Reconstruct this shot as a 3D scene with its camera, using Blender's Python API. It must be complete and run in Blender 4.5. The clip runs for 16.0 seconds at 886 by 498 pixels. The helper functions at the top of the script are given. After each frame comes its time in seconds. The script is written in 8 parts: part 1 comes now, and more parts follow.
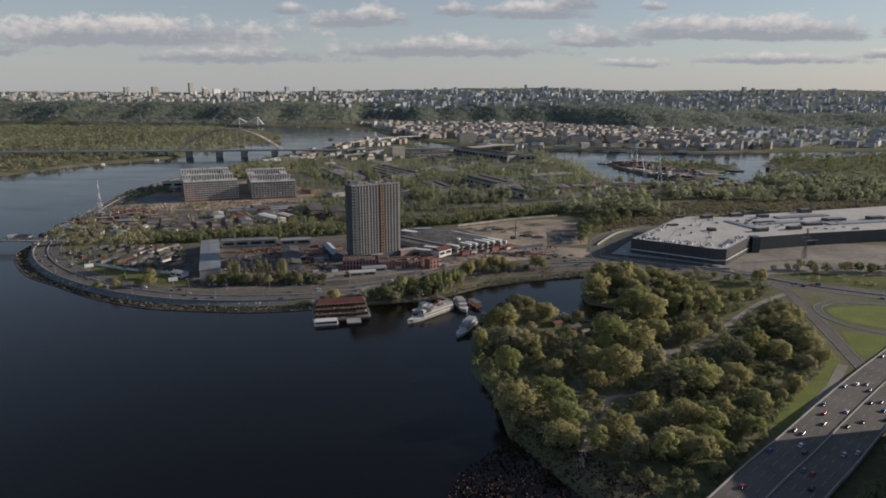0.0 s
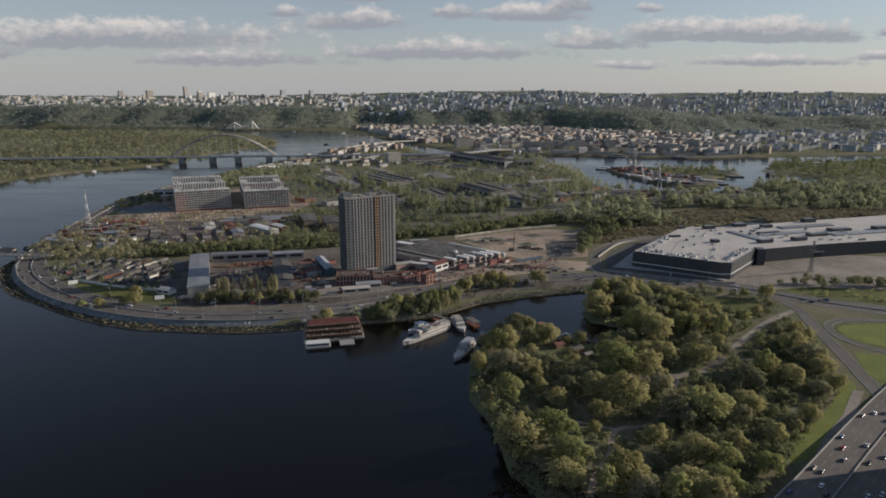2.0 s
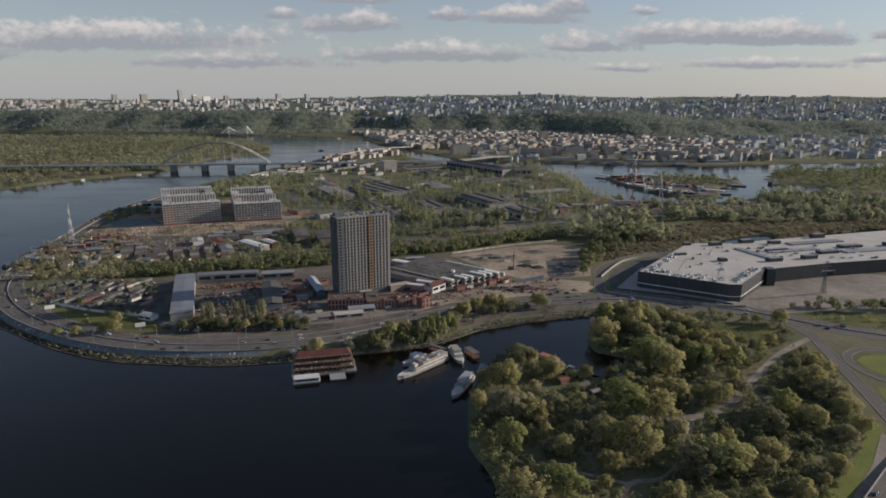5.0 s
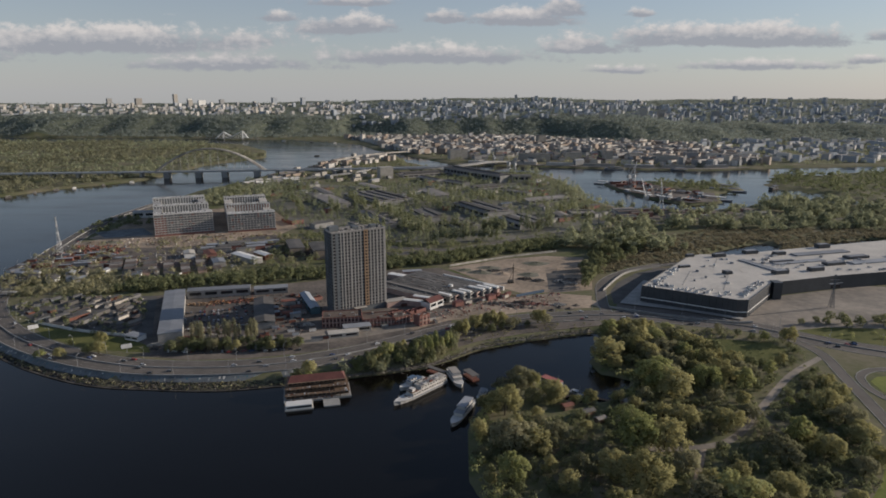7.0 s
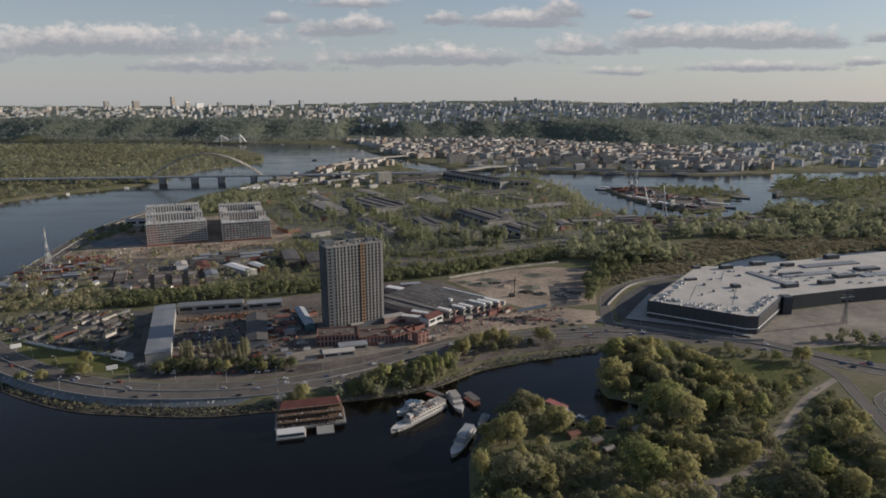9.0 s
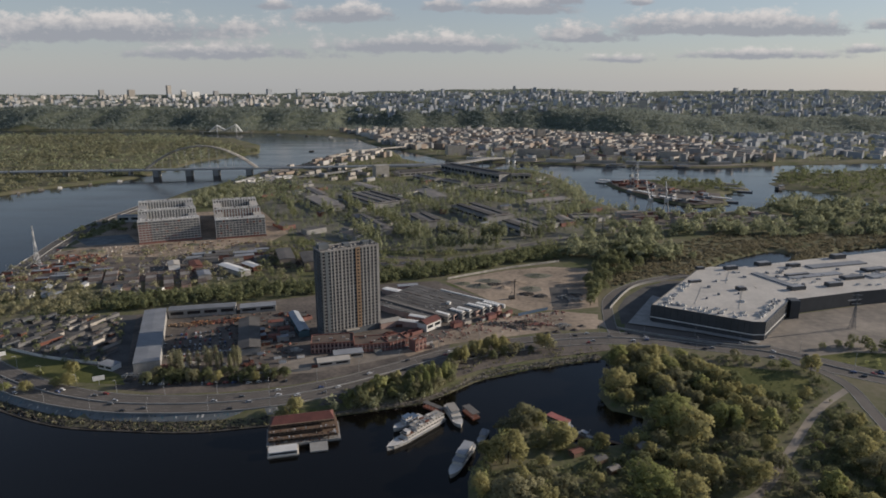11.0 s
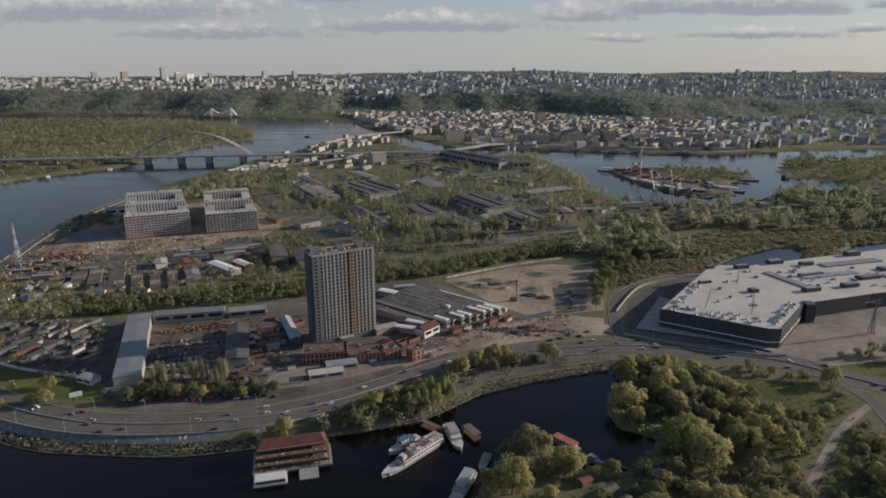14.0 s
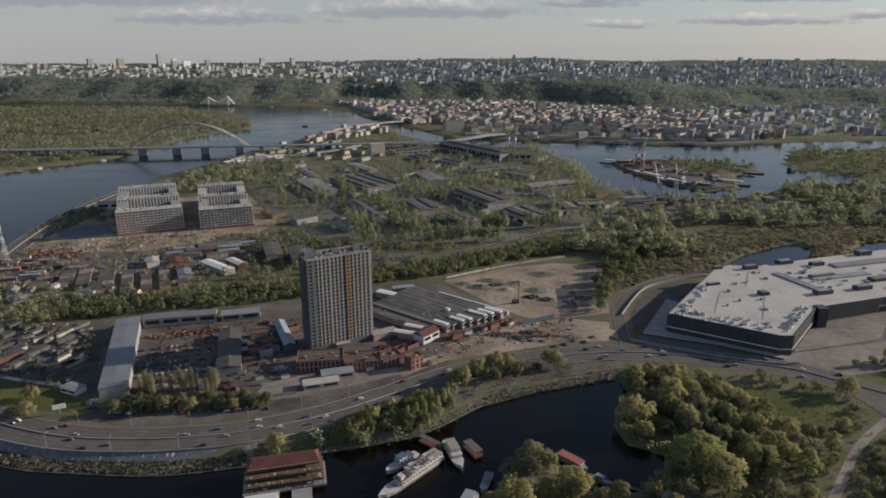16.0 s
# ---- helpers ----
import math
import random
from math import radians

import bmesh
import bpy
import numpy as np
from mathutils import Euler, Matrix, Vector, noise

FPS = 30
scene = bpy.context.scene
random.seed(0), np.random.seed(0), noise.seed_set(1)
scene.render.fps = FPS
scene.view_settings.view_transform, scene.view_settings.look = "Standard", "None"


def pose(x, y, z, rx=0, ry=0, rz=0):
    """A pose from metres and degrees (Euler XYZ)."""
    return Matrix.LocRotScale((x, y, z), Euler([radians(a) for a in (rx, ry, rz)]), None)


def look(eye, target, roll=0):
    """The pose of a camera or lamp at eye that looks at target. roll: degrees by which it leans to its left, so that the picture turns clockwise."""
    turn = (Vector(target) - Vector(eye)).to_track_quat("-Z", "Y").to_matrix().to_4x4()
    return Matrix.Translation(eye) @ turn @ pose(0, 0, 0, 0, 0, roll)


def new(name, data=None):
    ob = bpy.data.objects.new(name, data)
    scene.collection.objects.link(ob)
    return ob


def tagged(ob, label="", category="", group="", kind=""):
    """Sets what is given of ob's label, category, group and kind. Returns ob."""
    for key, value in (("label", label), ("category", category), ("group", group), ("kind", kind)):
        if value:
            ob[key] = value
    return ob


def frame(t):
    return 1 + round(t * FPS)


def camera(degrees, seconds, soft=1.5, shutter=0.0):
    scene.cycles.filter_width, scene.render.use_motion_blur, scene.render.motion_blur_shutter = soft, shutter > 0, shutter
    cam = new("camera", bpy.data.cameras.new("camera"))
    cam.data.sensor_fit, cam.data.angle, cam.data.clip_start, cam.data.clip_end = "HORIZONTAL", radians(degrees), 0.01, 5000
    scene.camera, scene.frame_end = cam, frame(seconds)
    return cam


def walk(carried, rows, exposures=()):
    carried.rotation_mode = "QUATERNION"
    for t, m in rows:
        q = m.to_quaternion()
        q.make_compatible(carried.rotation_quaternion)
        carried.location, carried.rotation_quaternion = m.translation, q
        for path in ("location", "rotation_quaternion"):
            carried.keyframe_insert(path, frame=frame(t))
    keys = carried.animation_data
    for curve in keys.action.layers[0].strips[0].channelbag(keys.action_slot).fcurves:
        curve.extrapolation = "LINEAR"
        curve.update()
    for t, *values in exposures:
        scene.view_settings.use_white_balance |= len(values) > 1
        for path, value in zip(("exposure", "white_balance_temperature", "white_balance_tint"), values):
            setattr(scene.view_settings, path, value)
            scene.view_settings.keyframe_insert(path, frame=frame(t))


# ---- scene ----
cam = camera(70.0, 16.0, soft=1.75)
PATH = [
    (0, (0.677, -19.18, 184.112), (0.66, -17.243, 183.616), 0.3),
    (0.5, (0.911, -13.202, 185.731), (0.896, -11.265, 185.236), 0.3),
    (1, (0.767, -7.574, 187.56), (0.755, -5.635, 187.066), 0.3),
    (1.5, (0.571, -2.356, 189.393), (0.562, -0.417, 188.901), 0.3),
    (2, (0.611, 3.33, 191.342), (0.604, 5.269, 190.852), 0.2),
    (2.5, (0.518, 8.952, 193.052), (0.513, 10.892, 192.564), 0.2),
    (3, (0.354, 14.558, 194.817), (0.352, 16.498, 194.33), 0.3),
    (3.5, (0.06, 20.176, 196.44), (0.06, 22.116, 195.955), 0.3),
    (4, (0.189, 25.761, 198.127), (0.19, 27.701, 197.643), 0.3),
    (6.5, (-0.05, 52.33, 208.578), (-0.04, 54.271, 208.098), 0.1),
    (7, (-0.507, 57.835, 209.929), (-0.494, 59.777, 209.452), 0.1),
    (7.5, (-0.52, 63.963, 211.581), (-0.506, 65.906, 211.105), 0.1),
    (8, (-0.384, 69.854, 213.261), (-0.37, 71.796, 212.785), 0.1),
    (8.5, (-0.403, 75.671, 214.906), (-0.387, 77.614, 214.432), 0.1),
    (9, (-0.594, 81.083, 216.383), (-0.578, 83.027, 215.911), 0.1),
    (11.5, (-0.191, 107.36, 227.719), (-0.168, 109.291, 227.199), 0.1),
    (12, (-0.223, 113.329, 229.101), (-0.2, 115.258, 228.572), 0.0),
    (12.5, (-0.11, 119.434, 230.467), (-0.086, 121.361, 229.93), 0.0),
    (13, (-0.121, 124.894, 232.136), (-0.097, 126.818, 231.591), 0.1),
    (13.5, (-0.043, 130.285, 233.921), (-0.018, 132.206, 233.366), 0.1),
    (14, (-0.065, 136.31, 235.759), (-0.039, 138.229, 235.194), 0.1),
    (14.5, (0.108, 142.468, 237.485), (0.134, 144.383, 236.91), 0.1),
    (15, (0.148, 147.951, 239.202), (0.175, 149.864, 238.619), 0.1),
    (15.5, (-0.061, 153.736, 240.786), (-0.033, 155.646, 240.193), 0.1),
    (16, (-0.213, 160.23, 242.115), (-0.185, 162.137, 241.512), 0.2),
]
walk(cam, [(t, look(eye, target, roll)) for t, eye, target, roll in PATH],
     exposures=((0, 0.33, 6250, 12), (16, 0.33, 6250, 12)))
# ---- world, sun, exposure ----
SUN_AZ, SUN_EL = radians(76), radians(17)   # clockwise from the way ahead
to_sun = Vector((math.sin(SUN_AZ) * math.cos(SUN_EL), math.cos(SUN_AZ) * math.cos(SUN_EL), math.sin(SUN_EL)))
sun = new("sun", bpy.data.lights.new("sun", "SUN"))
sun.data.energy, sun.data.angle, sun.data.color = 4.0, radians(0.6), (1.0, 0.87, 0.71)
sun.matrix_world = look(to_sun * 3000, (0, 0, 0))

# clouds in the sky: across, up (both as tangents of the view ahead), half width, half height, density
CLOUDS = ((-0.50, 0.078, 0.26, 0.020, 1.0), (-0.13, 0.100, 0.075, 0.014, 1.0), (0.012, 0.112, 0.036, 0.010, 1.0),
          (0.118, 0.110, 0.085, 0.012, 1.0), (0.188, 0.126, 0.038, 0.014, 1.1), (0.22, 0.070, 0.075, 0.011, 1.0),
          (0.445, 0.086, 0.22, 0.017, 1.1), (-0.01, 0.058, 0.19, 0.014, 0.8), (-0.31, 0.046, 0.15, 0.013, 0.75),
          (-0.135, 0.133, 0.07, 0.007, 0.7), (0.49, 0.044, 0.11, 0.008, 0.7), (0.68, 0.087, 0.055, 0.010, 0.9),
          (0.66, 0.052, 0.045, 0.007, 0.8), (0.27, 0.036, 0.07, 0.006, 0.6), (-0.24, 0.112, 0.028, 0.007, 0.7),
          (0.30, 0.118, 0.02, 0.006, 0.8), (-0.72, 0.055, 0.10, 0.012, 0.7))


def make_world():
    world = bpy.data.worlds.new("sky")
    scene.world = world
    world.use_nodes = True
    nt = world.node_tree
    nt.nodes.clear()
    N = nt.nodes.new
    L = nt.links.new

    def calc(op, a, b=None, c=None, clamp=False):
        n = N("ShaderNodeMath")
        n.operation, n.use_clamp = op, clamp
        for i, v in enumerate((a, b, c)):
            if v is None:
                continue
            if isinstance(v, (int, float)):
                n.inputs[i].default_value = v
            else:
                L(v, n.inputs[i])
        return n.outputs[0]

    sky = N("ShaderNodeTexSky")
    sky.sky_type, sky.sun_disc, sky.sun_elevation, sky.sun_rotation = "NISHITA", False, SUN_EL, SUN_AZ
    sky.altitude, sky.air_density, sky.dust_density, sky.ozone_density = 200, 1.0, 0.6, 2.5
    coord = N("ShaderNodeTexCoord")
    split = N("ShaderNodeSeparateXYZ")
    L(coord.outputs["Generated"], split.inputs[0])
    ahead = calc("MAXIMUM", split.outputs[1], 0.05)
    u = calc("DIVIDE", split.outputs[0], ahead)
    v = calc("DIVIDE", split.outputs[2], ahead)

    place = N("ShaderNodeCombineXYZ")
    L(u, place.inputs[0])
    L(calc("MULTIPLY", v, 1.7), place.inputs[1])

    def puffs(scale, detail, rough):
        n = N("ShaderNodeTexNoise")
        n.inputs["Scale"].default_value, n.inputs["Detail"].default_value, n.inputs["Roughness"].default_value = scale, detail, rough
        L(place.outputs[0], n.inputs["Vector"])
        return calc("SUBTRACT", n.outputs[0], 0.5)

    big, small = puffs(11, 3, 0.5), puffs(48, 6, 0.6)
    best, heights, weights = None, None, None
    for cu, cv, a, b, k in CLOUDS:
        x = calc("MULTIPLY", calc("SUBTRACT", u, cu), 1 / a)
        y = calc("MULTIPLY", calc("SUBTRACT", v, cv - b * 0.5), 1 / b)
        flat = calc("MAXIMUM", calc("MULTIPLY", y, 0.62), calc("MULTIPLY", y, -1.9))
        r = calc("SQRT", calc("ADD", calc("MULTIPLY", x, x), calc("MULTIPLY", flat, flat)))
        m = calc("MULTIPLY", calc("SUBTRACT", 1.22, r), k)
        w = calc("MAXIMUM", calc("ADD", m, 0.35), 0.0)
        wy = calc("MULTIPLY", w, y)
        best = m if best is None else calc("MAXIMUM", best, m)
        heights = wy if heights is None else calc("ADD", heights, wy)
        weights = w if weights is None else calc("ADD", weights, w)
    here = calc("ADD", best, calc("ADD", calc("MULTIPLY", big, 1.7), calc("MULTIPLY", small, 1.5)))
    cover = N("ShaderNodeMapRange")
    cover.interpolation_type = "SMOOTHSTEP"
    L(here, cover.inputs[0])
    cover.inputs[1].default_value, cover.inputs[2].default_value = 0.0, 0.6
    alpha = calc("MULTIPLY", cover.outputs[0], 0.88)
    alpha = calc("MULTIPLY", alpha, calc("GREATER_THAN", split.outputs[1], 0.06))
    level = calc("DIVIDE", heights, calc("MAXIMUM", weights, 0.05))
    shade = calc("ADD", calc("MULTIPLY_ADD", level, 0.78, -0.2), calc("MULTIPLY_ADD", small, 1.7, calc("MULTIPLY", big, 0.7)), clamp=True)
    tone = N("ShaderNodeMix")
    tone.data_type = "RGBA"
    L(shade, tone.inputs[0])
    tone.inputs[6].default_value, tone.inputs[7].default_value = (3.5, 3.6, 3.85, 1), (7.5, 6.95, 6.4, 1)
    # a thin pale veil, thicker towards the horizon all round
    veil = N("ShaderNodeMix")
    veil.data_type = "RGBA"
    L(calc("MULTIPLY_ADD", calc("POWER", calc("SUBTRACT", 1.0, calc("ABSOLUTE", split.outputs[2])), 5.0), 0.62, 0.12), veil.inputs[0])
    L(sky.outputs[0], veil.inputs[6])
    veil.inputs[7].default_value = (4.95, 4.95, 5.0, 1)
    mixed = N("ShaderNodeMix")
    mixed.data_type = "RGBA"
    L(alpha, mixed.inputs[0])
    L(veil.outputs[2], mixed.inputs[6])
    L(tone.outputs[2], mixed.inputs[7])
    back = N("ShaderNodeBackground")
    back.inputs[1].default_value = 0.073
    L(mixed.outputs[2], back.inputs[0])
    L(back.outputs[0], N("ShaderNodeOutputWorld").inputs[0])


make_world()

# ---- materials ----


def material(name, color, color2=None, rough=0.8, metal=0.0, scale=0.2, fine=2.0, bump=0.0, vary=0.0, island=0.0, spec=0.3):
    """A surface in one or two colours, mixed by a large and a fine noise in world metres. vary: by object; island: by piece."""
    m = bpy.data.materials.new(name)
    m.use_nodes = True
    nt = m.node_tree
    L = nt.links.new
    b = nt.nodes["Principled BSDF"]
    b.inputs["Roughness"].default_value, b.inputs["Metallic"].default_value = rough, metal
    b.inputs["Specular IOR Level"].default_value = spec
    color2 = color2 or tuple(c * 0.7 for c in color)
    geo = nt.nodes.new("ShaderNodeNewGeometry")
    n1, n2 = nt.nodes.new("ShaderNodeTexNoise"), nt.nodes.new("ShaderNodeTexNoise")
    for n, s, d in ((n1, scale, 5), (n2, fine, 4)):
        n.inputs["Scale"].default_value, n.inputs["Detail"].default_value = s, d
        L(geo.outputs["Position"], n.inputs["Vector"])
    add = nt.nodes.new("ShaderNodeMath")
    add.operation = "MULTIPLY_ADD"
    L(n2.outputs[0], add.inputs[0])
    add.inputs[1].default_value = 0.6
    L(n1.outputs[0], add.inputs[2])
    ramp = nt.nodes.new("ShaderNodeMapRange")
    L(add.outputs[0], ramp.inputs[0])
    ramp.inputs[1].default_value, ramp.inputs[2].default_value = 0.55, 1.05
    mix = nt.nodes.new("ShaderNodeMix")
    mix.data_type = "RGBA"
    L(ramp.outputs[0], mix.inputs[0])
    mix.inputs[6].default_value, mix.inputs[7].default_value = (*color, 1), (*color2, 1)
    out = mix.outputs[2]
    for amount, node, socket in ((vary, "ShaderNodeObjectInfo", "Random"), (island, "ShaderNodeNewGeometry", "Random Per Island")):
        if amount:
            src = nt.nodes.new(node)
            rng = nt.nodes.new("ShaderNodeMapRange")
            L(src.outputs[socket], rng.inputs[0])
            rng.inputs[3].default_value, rng.inputs[4].default_value = 1 - amount, 1 + amount
            hsv = nt.nodes.new("ShaderNodeHueSaturation")
            L(rng.outputs[0], hsv.inputs["Value"])
            L(out, hsv.inputs["Color"])
            out = hsv.outputs[0]
    L(out, b.inputs["Base Color"])
    if bump:
        bp = nt.nodes.new("ShaderNodeBump")
        bp.inputs["Strength"].default_value, bp.inputs["Distance"].default_value = 0.6, bump
        L(n2.outputs[0], bp.inputs["Height"])
        L(bp.outputs[0], b.inputs["Normal"])
    return m


def leaf_material(name, color, color2):
    """Leaves: two greens by clump and by tree, light passing through."""
    m = bpy.data.materials.new(name)
    m.use_nodes = True
    nt = m.node_tree
    L = nt.links.new
    nt.nodes.clear()
    geo, info = nt.nodes.new("ShaderNodeNewGeometry"), nt.nodes.new("ShaderNodeObjectInfo")
    noise_ = nt.nodes.new("ShaderNodeTexNoise")
    noise_.inputs["Scale"].default_value, noise_.inputs["Detail"].default_value = 0.013, 5
    L(geo.outputs["Position"], noise_.inputs["Vector"])
    s = nt.nodes.new("ShaderNodeMath")
    s.operation = "ADD"
    L(info.outputs["Random"], s.inputs[0])
    L(noise_.outputs[0], s.inputs[1])
    half = nt.nodes.new("ShaderNodeMath")
    half.operation = "MULTIPLY_ADD"
    L(geo.outputs["Random Per Island"], half.inputs[0])
    half.inputs[1].default_value = 0.35
    L(s.outputs[0], half.inputs[2])
    rng = nt.nodes.new("ShaderNodeMapRange")
    L(half.outputs[0], rng.inputs[0])
    rng.inputs[1].default_value, rng.inputs[2].default_value = 0.5, 1.75
    mix = nt.nodes.new("ShaderNodeMix")
    mix.data_type = "RGBA"
    L(rng.outputs[0], mix.inputs[0])
    mix.inputs[6].default_value, mix.inputs[7].default_value = (*color, 1), (*color2, 1)
    d, t, ms = nt.nodes.new("ShaderNodeBsdfDiffuse"), nt.nodes.new("ShaderNodeBsdfTranslucent"), nt.nodes.new("ShaderNodeMixShader")
    L(mix.outputs[2], d.inputs[0])
    L(mix.outputs[2], t.inputs[0])
    ms.inputs[0].default_value = 0.5
    L(d.outputs[0], ms.inputs[1])
    L(t.outputs[0], ms.inputs[2])
    L(ms.outputs[0], nt.nodes.new("ShaderNodeOutputMaterial").inputs[0])
    return m


def water_material():
    """Dark river water: fine ripples, and wind streaks that roughen it in places."""
    m = bpy.data.materials.new("river_water")
    m.use_nodes = True
    nt = m.node_tree
    L = nt.links.new
    b = nt.nodes["Principled BSDF"]
    b.inputs["Base Color"].default_value = (0.0042, 0.0038, 0.0032, 1)
    b.inputs["Specular IOR Level"].default_value = 0.44
    b.inputs["IOR"].default_value = 1.33
    geo = nt.nodes.new("ShaderNodeNewGeometry")
    last = None
    for scale, dist in ((0.22, 0.06), (0.03, 0.14)):
        n, bp = nt.nodes.new("ShaderNodeTexNoise"), nt.nodes.new("ShaderNodeBump")
        n.inputs["Scale"].default_value, n.inputs["Detail"].default_value = scale, 4
        L(geo.outputs["Position"], n.inputs["Vector"])
        bp.inputs["Strength"].default_value, bp.inputs["Distance"].default_value = 0.55, dist
        L(n.outputs[0], bp.inputs["Height"])
        if last:
            L(last.outputs[0], bp.inputs["Normal"])
        last = bp
    L(last.outputs[0], b.inputs["Normal"])
    stretch, streak, rng_ = nt.nodes.new("ShaderNodeMapping"), nt.nodes.new("ShaderNodeTexNoise"), nt.nodes.new("ShaderNodeMapRange")
    stretch.inputs["Rotation"].default_value[2] = 0.5
    stretch.inputs["Scale"].default_value = (0.006, 0.02, 1)
    L(geo.outputs["Position"], stretch.inputs["Vector"])
    L(stretch.outputs[0], streak.inputs["Vector"])
    streak.inputs["Scale"].default_value, streak.inputs["Detail"].default_value = 1.0, 6
    L(streak.outputs[0], rng_.inputs[0])
    rng_.inputs[1].default_value, rng_.inputs[2].default_value, rng_.inputs[3].default_value, rng_.inputs[4].default_value = 0.35, 0.68, 0.07, 0.21
    L(rng_.outputs[0], b.inputs["Roughness"])
    return m


